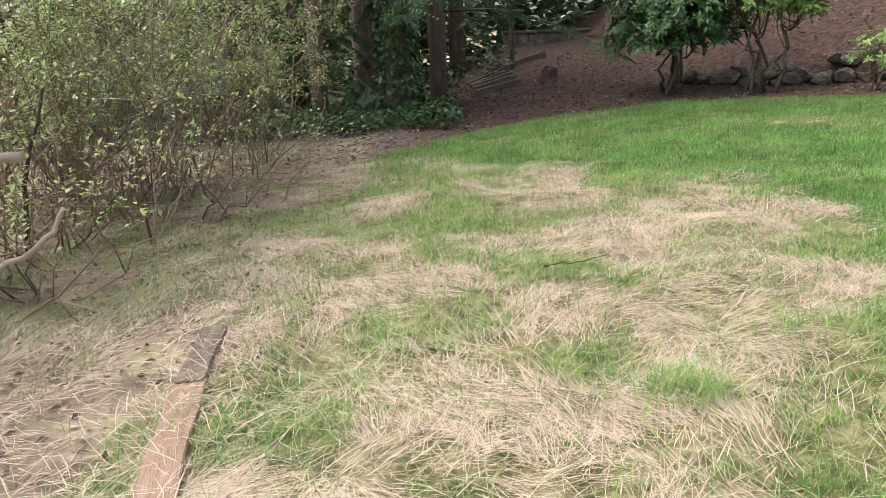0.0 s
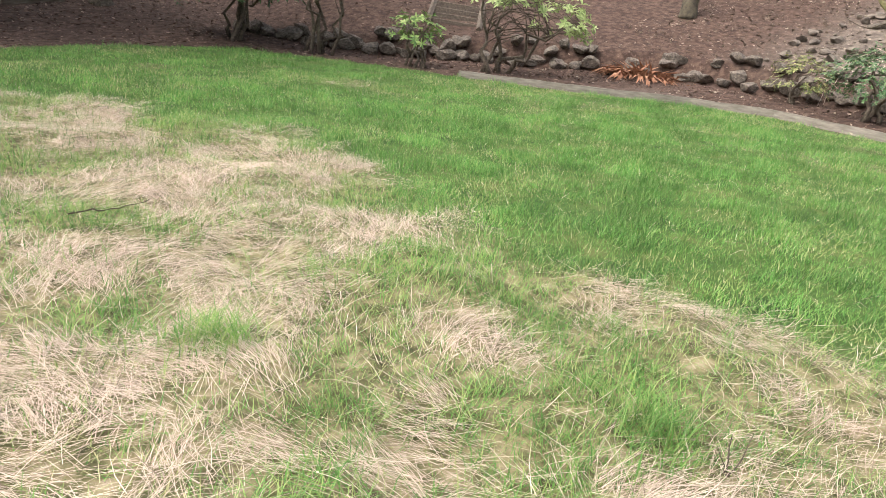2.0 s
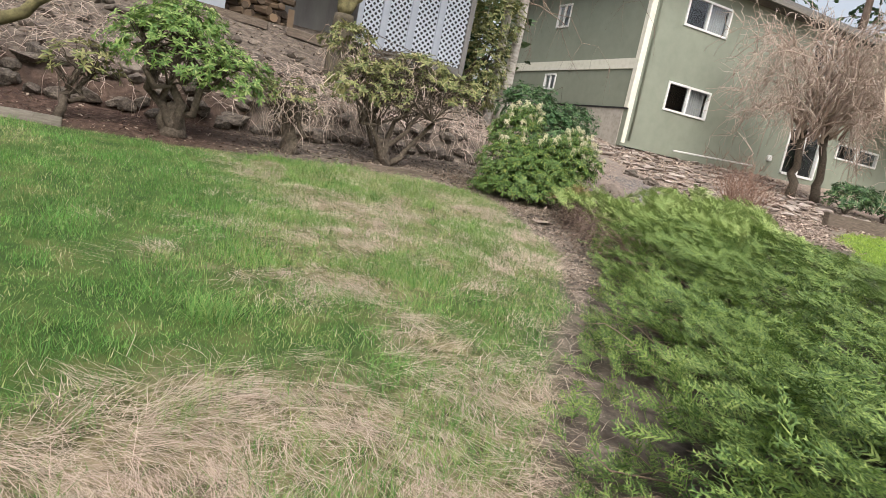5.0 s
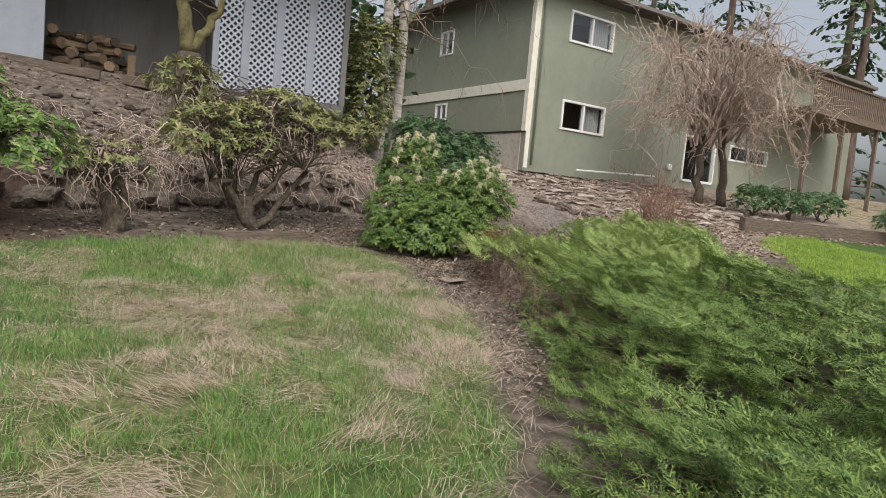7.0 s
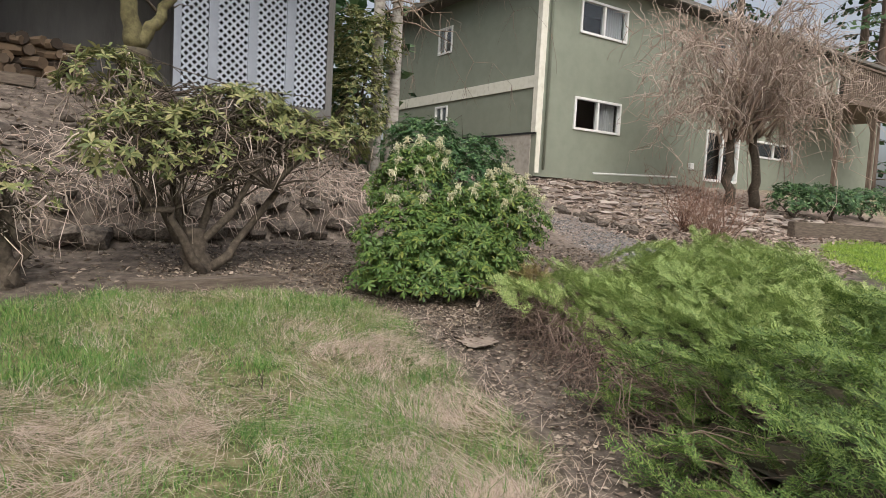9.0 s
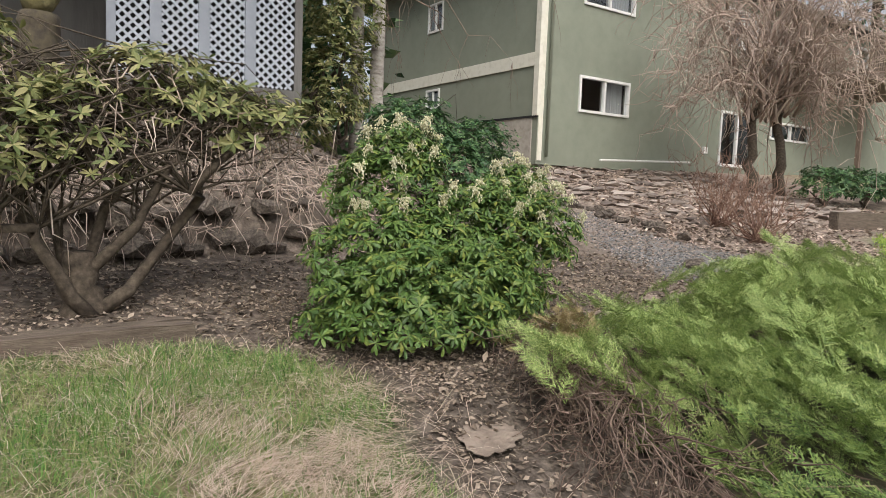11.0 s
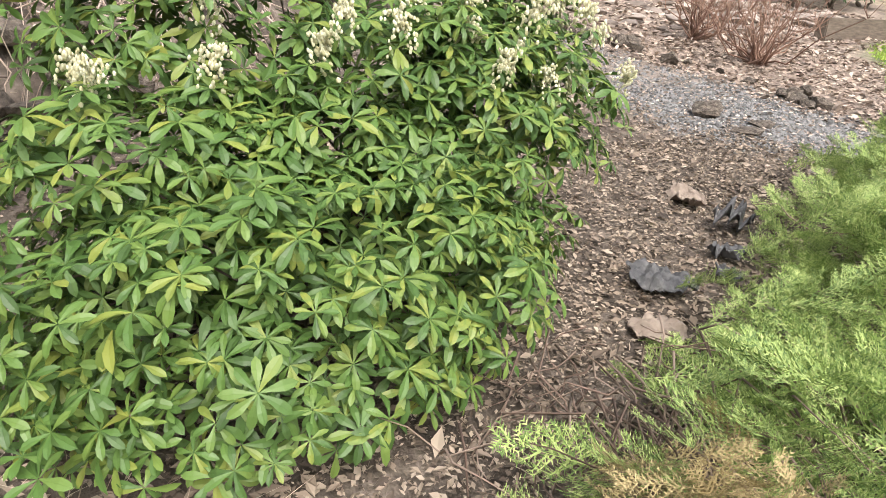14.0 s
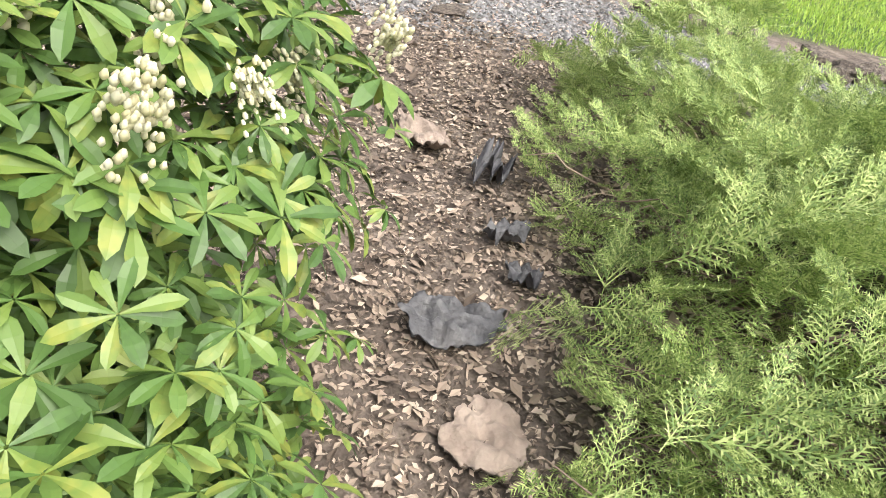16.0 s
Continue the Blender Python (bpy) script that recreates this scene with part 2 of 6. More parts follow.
M_PIERIS = mat("andromeda_leaf", [(0.055, 0.105, 0.028), (0.075, 0.145, 0.036), (0.09, 0.17, 0.04), (0.1, 0.185, 0.044), (0.115, 0.2, 0.047), (0.13, 0.215, 0.05), (0.15, 0.23, 0.052), (0.165, 0.24, 0.054), (0.25, 0.285, 0.06)], 0.45, 3, 2, 0.05, per="island", spec=0.45, translucent=0.22)
M_FLOWER = mat("cream_flower", [(0.5, 0.47, 0.28), (0.66, 0.63, 0.43), (0.76, 0.74, 0.57)], 0.6, 20, 2, 0.1, per="island", translucent=0.2)
M_JUNIPER = mat("juniper_spray", [(0.05, 0.1, 0.03), (0.11, 0.185, 0.048), (0.2, 0.3, 0.075), (0.32, 0.4, 0.12)], 0.6, 1.3, 3, 0, per="island", translucent=0.25)
M_JUNGOLD = mat("golden_juniper_spray", [(0.105, 0.175, 0.055), (0.23, 0.33, 0.098), (0.375, 0.48, 0.155), (0.53, 0.6, 0.25)], 0.6, 1.3, 3, 0, per="island", translucent=0.3)
M_DEADSPRAY = mat("browned_spray", [(0.2, 0.15, 0.07), (0.32, 0.25, 0.12), (0.44, 0.36, 0.19)], 0.7, 2, 3, 0, per="island")
# inner wood brown, darkened to hold the shade inside the junipers
M_JUNSHADE = mat("juniper_inner", [(0.02, 0.024, 0.013), (0.05, 0.045, 0.026), (0.1, 0.075, 0.05)], 0.95, 14, 5, 0.8)
M_TWIG = mat("dead_twig", [(0.12, 0.085, 0.065), (0.22, 0.16, 0.12), (0.34, 0.26, 0.2)], 0.85, 6, 4, 0.2, per="island")
M_PALETWIG = mat("pale_twig", [(0.3, 0.225, 0.18), (0.46, 0.365, 0.305), (0.6, 0.5, 0.43)], 0.85, 6, 4, 0.2, per="island")
M_BARK = mat("shrub_bark", [(0.035, 0.027, 0.02), (0.085, 0.067, 0.05), (0.16, 0.13, 0.095)], 0.9, 22, 6, 0.7)
M_MOSSBARK = mat("mossy_bark", [(0.03, 0.025, 0.02), (0.065, 0.053, 0.041), (0.11, 0.093, 0.06), (0.09, 0.075, 0.058)], 0.9, 9, 6, 0.6)
M_MOSS = mat("yellow_green_moss", [(0.06, 0.05, 0.025), (0.1, 0.088, 0.042), (0.16, 0.14, 0.065), (0.08, 0.067, 0.046)], 0.95, 9, 6, 0.8)
M_CONBARK = mat("conifer_bark", [(0.06, 0.045, 0.035), (0.13, 0.095, 0.075), (0.2, 0.155, 0.125)], 0.95, 9, 6, 1.0, stretch=(1, 1, 0.25))
M_RHODO = mat("rhododendron_leaf", [(0.022, 0.065, 0.022), (0.042, 0.11, 0.036), (0.07, 0.155, 0.05), (0.15, 0.24, 0.09)], 0.4, 2, 2, 0, per="island", spec=0.5, translucent=0.15)
M_RHODOLIGHT = mat("light_shrub_leaf", [(0.07, 0.15, 0.035), (0.13, 0.24, 0.055), (0.22, 0.33, 0.085), (0.34, 0.42, 0.15)], 0.45, 2, 2, 0, per="island", translucent=0.25)
M_OLIVE = mat("olive_shrub_leaf", [(0.09, 0.12, 0.04), (0.16, 0.19, 0.065), (0.26, 0.27, 0.1), (0.36, 0.33, 0.16)], 0.55, 2, 2, 0, per="island", translucent=0.2)
M_CONIFER = mat("conifer_needles", [(0.02, 0.05, 0.022), (0.04, 0.085, 0.035), (0.07, 0.13, 0.05), (0.12, 0.19, 0.08)], 0.7, 1, 2, 0, per="island", translucent=0.2)
M_IVY = mat("ivy_leaf", [(0.02, 0.05, 0.015), (0.04, 0.09, 0.025), (0.08, 0.15, 0.04)], 0.4, 2, 2, 0, per="island")
M_SPROUT = mat("spring_leaf", [(0.24, 0.33, 0.11), (0.36, 0.46, 0.18), (0.5, 0.58, 0.29)], 0.5, 2, 2, 0, per="island", translucent=0.35)
M_ROCK = mat("basalt_rock", [(0.035, 0.029, 0.025), (0.095, 0.077, 0.064), (0.18, 0.15, 0.122), (0.29, 0.25, 0.2)], 0.9, 5, 8, 1.0, 14, big=0.3, big_scale=1.5)
M_ROCKPALE = mat("pale_rockery_stone", [(0.13, 0.105, 0.09), (0.27, 0.225, 0.195), (0.42, 0.365, 0.32)], 0.9, 5, 8, 0.8, 14, per="island")
M_SIDEGRASS = mat("bright_side_grass", [(0.2, 0.34, 0.05), (0.34, 0.5, 0.08), (0.48, 0.58, 0.13)], 0.55, 0.9, 3, 0, per="island", translucent=0.3)
M_EDGING = mat("silvered_timber", [(0.12, 0.105, 0.088), (0.22, 0.195, 0.165), (0.32, 0.29, 0.25)], 0.9, 5, 8, 0.5, 30, stretch=(6, 1, 6))
M_TIMBER = mat("weathered_timber", [(0.07, 0.055, 0.043), (0.14, 0.11, 0.086), (0.22, 0.18, 0.145)], 0.9, 5, 8, 0.6, 30, stretch=(6, 1, 6))
M_BOARD = mat("pinkish_board", [(0.15, 0.1, 0.075), (0.27, 0.18, 0.135), (0.36, 0.26, 0.2)], 0.85, 5, 7, 0.5, 30, stretch=(8, 1, 8))
M_SIDING = mat("sage_siding", [(0.222, 0.245, 0.193), (0.246, 0.268, 0.212), (0.264, 0.286, 0.227)], 0.75, 3, 6, 0.15, 60, big=0.08, big_scale=0.5)
M_TRIM = mat("cream_trim", [(0.62, 0.6, 0.5), (0.74, 0.72, 0.62), (0.78, 0.76, 0.67)], 0.6, 6, 5, 0.1)
M_WHITE = mat("white_vinyl", [(0.72, 0.72, 0.7), (0.82, 0.82, 0.8)], 0.45, 5, 4, 0.05)
M_LATTICE = mat("white_lattice", [(0.42, 0.46, 0.53), (0.5, 0.54, 0.61)], 0.55, 5, 4, 0.1)
# board grey set darker to hold the shade under the shed roof
M_SHEDGREY = mat("grey_shed_board", [(0.12, 0.115, 0.11), (0.16, 0.155, 0.148), (0.19, 0.185, 0.175)], 0.8, 3, 6, 0.3, 30, stretch=(1, 1, 0.2), big=0.15)
M_SHEDBLUE = mat("pale_blue_board", [(0.27, 0.3, 0.345), (0.33, 0.36, 0.41)], 0.7, 4, 5, 0.15)
M_CONCRETE = mat("foundation_concrete", [(0.3, 0.28, 0.24), (0.42, 0.39, 0.34), (0.48, 0.45, 0.4)], 0.9, 6, 8, 0.4, 40, big=0.2)
M_ROOF = mat("asphalt_shingle", [(0.06, 0.055, 0.05), (0.1, 0.09, 0.08), (0.14, 0.125, 0.11)], 0.95, 25, 6, 0.6)
M_DECK = mat("brown_deck_wood", [(0.09, 0.065, 0.05), (0.15, 0.112, 0.086), (0.22, 0.17, 0.132)], 0.85, 5, 6, 0.4, 30, stretch=(5, 5, 1))
M_FABRIC = mat("torn_weed_fabric", [(0.045, 0.045, 0.05), (0.1, 0.1, 0.105), (0.19, 0.185, 0.185)], 0.75, 12, 6, 0.5, 60)
M_DIRTYFABRIC = mat("muddy_fabric", [(0.16, 0.125, 0.1), (0.27, 0.215, 0.175), (0.37, 0.305, 0.25)], 0.9, 9, 6, 0.5, 50)
M_LOG = mat("split_firewood", [(0.045, 0.033, 0.025), (0.1, 0.072, 0.05), (0.21, 0.145, 0.092)], 0.9, 6, 6, 0.5, per="object")
M_GUTTER = mat("grey_brown_gutter", [(0.14, 0.13, 0.11), (0.2, 0.185, 0.165)], 0.6, 5, 4, 0.1)
# near-black: shade of rooms and lattice put into the colour; also the drip edge
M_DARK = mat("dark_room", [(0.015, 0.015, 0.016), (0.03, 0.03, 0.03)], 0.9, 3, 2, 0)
M_CURTAIN = mat("pale_curtain", [(0.3, 0.3, 0.3), (0.4, 0.4, 0.4)], 0.9, 3, 3, 0.2, stretch=(12, 12, 0.3))
M_FERN = mat("dry_fern", [(0.2, 0.09, 0.05), (0.3, 0.14, 0.08), (0.4, 0.22, 0.13)], 0.8, 3, 3, 0, per="island")
M_GLASS = bpy.data.materials.new("window_glass")
M_GLASS.use_nodes = True
_g = M_GLASS.node_tree.nodes["Principled BSDF"]
_g.inputs["Base Color"].default_value = (0.9, 0.94, 0.95, 1)
_g.inputs["Roughness"].default_value, _g.inputs["Transmission Weight"].default_value, _g.inputs["IOR"].default_value = 0.03, 1.0, 1.5

# ---- the ground ----
LAWN = [(-0.6, 8.7), (0.2, 9.5), (1.1, 10.5), (2.1, 11.1), (3.2, 11.5), (4.2, 11.5), (5.3, 10.6), (6.4, 9.4), (6.9, 8.5), (7.9, 7.3),
        (9.15, 6.0), (9.6, 5.1), (9.65, 3.2), (9.65, 1.6), (9.75, 0.4), (10.3, -1.1), (10.6, -2.2), (10.5, -3.2), (9.7, -3.95), (8.7, -3.82),
        (7.9, -3.8), (7.3, -3.7), (6.5, -3.4), (5.5, -2.9), (4.4, -2.2), (3.0, -1.6), (2.0, -1.5), (0, -3.0), (-2.0, -3.0), (-1.2, 1.5),
        (-1.15, 3.2), (-1.3, 4.5), (-1.4, 6.3)]
STRAW = [(-1.4, 8.2), (-0.1, 7.3), (1.0, 6.85), (2.0, 5.6), (2.7, 4.7), (2.5, 3.6), (2.75, 2.6), (3.0, 1.8), (3.1, 0.6), (3.4, -0.2), (3.8, -0.6), (4.3, -1.4), (4.55, -2.5), (2, -2), (0, -4), (-3, -4), (-2, 4)]
STRAW_PATCH = [(9.3, -0.4), (7.5, -0.2), (5.9, -0.5), (5.2, -1.5), (5.4, -2.7), (6.4, -3.4), (7.5, -3.9), (8.9, -3.9), (9.7, -3.95), (10.5, -3.2), (10.4, -1.6)]
ROCKLINE = [(4.6, 13.4), (5.5, 12.4), (7.0, 11.2), (9.3, 9.9), (11.0, 8.3), (11.6, 6.5), (11.75, 4.0), (11.7, 2.0), (11.6, 0.0), (12.3, -1.6), (12.85, -3.1), (12.9, -4.6), (14.5, -6.6), (18.0, -8.2), (24.0, -9.0)]
GRAVEL = [(20.5, -10.6), (20.5, -11.6), (17.6, -10.6), (15.0, -10.0), (13.6, -9.8), (12.6, -9.9), (11.2, -10.1), (9.8, -10.2), (8.0, -11.0), (6.0, -12.5), (5.0, -11.6), (7.5, -10.0), (9.6, -9.2), (10.8, -8.7), (11.6, -8.2), (12.6, -8.3), (14.0, -8.6), (17.0, -9.4)]
SIDELAWN = [(12.4, -13.2), (11.0, -12.3), (9.8, -11.2), (7.5, -12.0), (4.0, -14.0), (4, -22), (16, -24), (14.4, -18), (13.6, -15)]
JUNIPER = [(2.2, -1.6), (3.0, -1.65), (3.7, -2.05), (4.6, -2.65), (6.0, -3.5), (6.5, -3.8), (7.3, -4.15), (8.05, -4.4), (8.6, -4.4), (9.0, -4.32), (9.42, -4.41), (9.65, -4.72), (9.71, -5.08), (9.68, -5.5),
           (9.7, -5.85), (9.8, -6.2), (9.96, -6.65), (10.25, -7.05), (10.45, -7.6), (10.3, -8.3), (9.6, -8.8), (8.0, -9.2), (6.0, -8.6), (4.0, -7.2), (2.2, -5.2), (1.4, -3.2)]


def base_height(x):
    x = np.asarray(x, float)
    z = np.where(x > 0, 0.035 * x + 0.0037 * x * x, 0.035 * x)
    return np.where(x > 24, 0.035 * 24 + 0.0037 * 576 + 0.08 * (np.minimum(x, 60) - 24), np.maximum(z, -0.5))


def straw_at(x, y):
    n = fractal(x * 1.3, y * 1.3, 11) - 0.5
    a = smooth(-0.3, 0.3, side(STRAW, x, y) + 1.1 * n)
    b = smooth(-0.5, 0.5, side(STRAW_PATCH, x, y) + 1.8 * n) * 0.8
    c = smooth(0.66, 0.76, fractal(x * 0.9 + 7, y * 0.9, 31)) * 0.45
    return np.maximum(np.maximum(a, b), c)


def ground_z(x, y):
    x, y = np.asarray(x, float), np.asarray(y, float)
    z = base_height(x)
    d = -side(ROCKLINE, x, y, False)
    bank = smooth(0.0, 0.35, d) * 0.38 + np.clip(d - 0.2, 0, 4.6) * 0.25 + np.clip(d - 4.8, 0, 12) * 0.03
    fade = smooth(-8.8, -5.2, y - 0.12 * (x - 12)) * (1 - smooth(19.5, 22, x) * smooth(0, -6, y))
    fade = fade * (1 - smooth(6.5, 9.5, y) * (1 - smooth(4.6, 8.0, x)))
    z = z + np.where(d > 0, bank * fade, 0)
    z = z + 0.085 * np.clip(y - 11.5, 0, 14) * smooth(0.0, 3.0, x) * (1 - smooth(6, 9, x))
    near = smooth(14, 9, np.hypot(x - 4, y - 2))
    s = straw_at(x, y) * smooth(-0.3, 0.4, side(LAWN, x, y))
    z = z + near * (0.02 * (fractal(x * 1.1, y * 1.1, 3) - 0.5) + s * 0.13 * (fractal(x * 1.7, y * 1.7, 5) - 0.45))
    rough = smooth(0.1, 0.8, -side(LAWN, x, y)) * (1 - smooth(30, 60, np.hypot(x, y)))
    return z + rough * 0.09 * (fractal(x * 1.4, y * 1.4, 9) - 0.5)


def axis_steps(lo, a, b, hi, fine):
    out = [a]
    step = fine
    while out[0] > lo:
        step *= 1.12
        out.insert(0, out[0] - step)
    out += list(np.arange(a + fine, b, fine))
    step = fine
    while out[-1] < hi:
        step *= 1.12
        out.append(out[-1] + step)
    return np.array(out)


gx, gy = axis_steps(-600, -4.5, 15.5, 700, 0.12), axis_steps(-600, -13.0, 13.5, 700, 0.12)
GX, GY = np.meshgrid(gx, gy)
GZ = ground_z(GX, GY)
nx, ny = len(gx), len(gy)
idx = np.arange(nx * ny).reshape(ny, nx)
gme = mesh_np("ground", np.stack([GX, GY, GZ], -1).reshape(-1, 3), [np.stack([idx[:-1, :-1], idx[:-1, 1:], idx[1:, 1:], idx[1:, :-1]], -1).reshape(-1, 4)])
gme.polygons.foreach_set("use_smooth", np.ones(len(gme.polygons), bool))
wob = 0.5 * (fractal(GX * 2, GY * 2, 21) - 0.5)
zones = {"lawn": np.maximum(smooth(-0.12, 0.1, side(LAWN, GX, GY) + 0.5 * wob), smooth(-0.2, 0.2, side(SIDELAWN, GX, GY) + wob)),
         "straw": straw_at(GX, GY),
         "gravel": smooth(-0.5, 0.35, side(GRAVEL, GX, GY) + 1.6 * wob) * (0.3 + 0.7 * smooth(13.6, 11.8, GX)),
         # bark mulch below the trees and bank, with their shade in its colour
         "bark": np.maximum(smooth(5.5, 8.0, GY) * smooth(-1.0, 0.3, GX) * smooth(34, 28, GY), smooth(-1.2, 0.4, GY) * smooth(9.4, 9.8, GX) * smooth(13.2, 11.4, GX)),
         "rockery": smooth(-7.4, -9.0, GY) * smooth(10.8, 12.2, GX) * smooth(26, 22, GX) * smooth(-26, -22, GY),
         "far": np.maximum(smooth(0.0, 0.35, -0.75 - GX + 0.6 * wob) * smooth(11.5, 9.5, GY), smooth(20, 30, np.hypot(GX - 5, GY)))}
for key, val in zones.items():
    gme.attributes.new(key, "FLOAT", "POINT").data.foreach_set("value", val.ravel().astype(np.float32))


def ground_material():
    m = bpy.data.materials.new("garden_ground")
    m.use_nodes = True
    nt = m.node_tree
    N, L = nt.nodes, nt.links
    bs = N["Principled BSDF"]
    bs.inputs["Roughness"].default_value, bs.inputs["Specular IOR Level"].default_value = 0.95, 0.2
    tc = N.new("ShaderNodeTexCoord")

    def nz(scale, detail=6.0):
        n = N.new("ShaderNodeTexNoise")
        n.inputs["Scale"].default_value, n.inputs["Detail"].default_value, n.inputs["Roughness"].default_value = scale, detail, 0.65
        L.new(tc.outputs["Object"], n.inputs[0])
        return n

    def colour(scale, stops, detail=6.0):
        r = ramp(nt, stops)
        L.new(nz(scale, detail).outputs["Fac"], r.inputs[0])
        return r.outputs[0]

    def blend(key, a, b):
        at = N.new("ShaderNodeAttribute")
        at.attribute_name = key
        mx = N.new("ShaderNodeMix")
        mx.data_type = "RGBA"
        L.new(at.outputs["Fac"], mx.inputs["Factor"])
        L.new(a, mx.inputs["A"])
        L.new(b, mx.inputs["B"])
        return mx.outputs["Result"]
    mulch = colour(7, [(0.3, (0.058, 0.047, 0.039)), (0.48, (0.125, 0.102, 0.084)), (0.62, (0.21, 0.172, 0.143)), (0.75, (0.33, 0.28, 0.235))], 12)
    forest = colour(3, [(0.32, (0.09, 0.07, 0.05)), (0.46, (0.2, 0.165, 0.115)), (0.58, (0.33, 0.28, 0.19)), (0.72, (0.3, 0.3, 0.14))], 10)
    # lawn and straw ground darkened to paint in the shade between blades
    green = colour(3, [(0.3, (0.03, 0.06, 0.015)), (0.5, (0.06, 0.11, 0.025)), (0.7, (0.13, 0.14, 0.05))], 8)
    straw = colour(9, [(0.3, (0.05, 0.05, 0.024)), (0.46, (0.13, 0.125, 0.058)), (0.58, (0.26, 0.225, 0.125)), (0.72, (0.42, 0.34, 0.24))], 12)
    stones = colour(38, [(0.3, (0.07, 0.065, 0.06)), (0.45, (0.15, 0.14, 0.13)), (0.58, (0.26, 0.245, 0.235)), (0.72, (0.42, 0.4, 0.38))], 8)
    c = blend("far", mulch, forest)
    # reddish bark ground, painted darker for the shade over it
    bark = colour(8, [(0.3, (0.03, 0.019, 0.015)), (0.48, (0.07, 0.043, 0.033)), (0.62, (0.12, 0.078, 0.06)), (0.75, (0.2, 0.145, 0.115))], 12)
    c = blend("bark", c, bark)
    tan = colour(6, [(0.3, (0.13, 0.1, 0.082)), (0.5, (0.25, 0.2, 0.165)), (0.68, (0.38, 0.31, 0.26))], 10)
    c = blend("rockery", c, tan)
    c = blend("gravel", c, stones)
    c = blend("lawn", c, blend("straw", green, straw))
    L.new(c, bs.inputs["Base Color"])
    b = N.new("ShaderNodeBump")
    b.inputs["Strength"].default_value, b.inputs["Distance"].default_value = 0.9, 0.03
    L.new(nz(22, 8).outputs["Fac"], b.inputs["Height"])
    L.new(b.outputs[0], bs.inputs["Normal"])
    return m


ground = tagged(part("ground", gme, ground_material()), "sloping garden ground of lawn, straw, mulch and gravel", "ground", kind="structure")

# ---- the house ----
def pierced(lo, hi, holes, x0, x1, shape):
    """A wall in the y-z plane between x0 and x1, in one piece, with holes (y0, y1, z0, z1) that go through it."""
    ys = sorted({lo[0], hi[0], *[h[0] for h in holes], *[h[1] for h in holes]})
    zs = sorted({lo[1], hi[1], *[h[2] for h in holes], *[h[3] for h in holes]})
    ny_, nz_ = len(ys), len(zs)
    V = [(x, y, z) for x in (x0, x1) for y in ys for z in zs]
    solid = lambda i, j: 0 <= i < ny_ - 1 and 0 <= j < nz_ - 1 and not any(h[0] <= ys[i] and ys[i + 1] <= h[1] and h[2] <= zs[j] and zs[j + 1] <= h[3] for h in holes)
    at = lambda s, i, j: s * ny_ * nz_ + i * nz_ + j
    F = []
    for i in range(ny_ - 1):
        for j in range(nz_ - 1):
            if not solid(i, j):
                continue
            F.append([at(0, i, j), at(0, i, j + 1), at(0, i + 1, j + 1), at(0, i + 1, j)])
            F.append([at(1, i, j), at(1, i + 1, j), at(1, i + 1, j + 1), at(1, i, j + 1)])
            for di, dj, a, b in ((-1, 0, (i, j), (i, j + 1)), (1, 0, (i + 1, j + 1), (i + 1, j)), (0, -1, (i + 1, j), (i, j)), (0, 1, (i, j + 1), (i + 1, j + 1))):
                if not solid(i + di, j + dj):
                    F.append([at(0, *b), at(0, *a), at(1, *a), at(1, *b)])
    return shape.add(V, [F])


def window(name, y0, y1, z0, z1, parent, x=0.0, curtain=True, wide=2):
    """A sliding window facing -x: frame, sashes with panes, a dark room and a half-drawn curtain behind."""
    w = new(name)
    w.parent = parent
    w["label"] = "white vinyl sliding window"
    t = 0.07
    f = Shape().box((x - 0.05, y0, z0), (x + 0.09, y0 + t, z1)).box((x - 0.05, y1 - t, z0), (x + 0.09, y1, z1))
    f.box((x - 0.05, y0 + t, z0), (x + 0.09, y1 - t, z0 + t)).box((x - 0.05, y0 + t, z1 - t), (x + 0.09, y1 - t, z1))
    ym = (y0 + y1) / 2
    if wide == 2:
        f.box((x - 0.03, ym - 0.035, z0 + t), (x + 0.07, ym + 0.035, z1 - t))
    part("window_frame", f, M_WHITE, w)
    halves = [(y0 + t, ym - 0.035), (ym + 0.035, y1 - t)] if wide == 2 else [(y0 + t, y1 - t)]
    for a, b in halves:
        g = part("pane", Shape().box((x + 0.02, a, z0 + t), (x + 0.026, b, z1 - t)), M_GLASS, w)
        g.visible_shadow = False
    if curtain:
        a, b = halves[0]
        ys = np.linspace(a, b, 40)
        xs = x + 0.2 + 0.02 * np.sin(ys * 60)
        V = np.concatenate([np.stack([xs, ys, np.full(40, z)], -1) for z in (z0 - 0.1, z1 + 0.1)] + [np.stack([xs + 0.01, ys, np.full(40, z)], -1) for z in (z0 - 0.1, z1 + 0.1)])
        k = np.arange(39)
        part("curtain", Shape().add(V, [np.stack([k, k + 1, k + 41, k + 40], -1), np.stack([k + 80, k + 120, k + 121, k + 81], -1)]), M_CURTAIN, w)


house = thing("house", "two-storey sage green house with cream trim", "house", (21.14, -12.63, 0), 8.0)
LEN, DEP, EAVE = 21.0, 9.5, 8.45
holes = [(-3.52, -1.46, 4.02, 5.02), (-3.55, -1.48, 6.92, 7.95), (-10.15, -8.1, 2.85, 4.7), (-13.9, -11.1, 3.95, 4.6), (-9.9, -8.1, 6.8, 8.05), (-19.2, -17.0, 6.2, 8.1)]
part("wall", pierced((-LEN, 2.5), (0, EAVE), holes, 0.0, 0.2, Shape()), M_SIDING, house, "sage green textured siding")
side_holes = [(4.75, 5.55, 4.33, 4.97), (4.68, 5.56, 6.8, 7.72)]
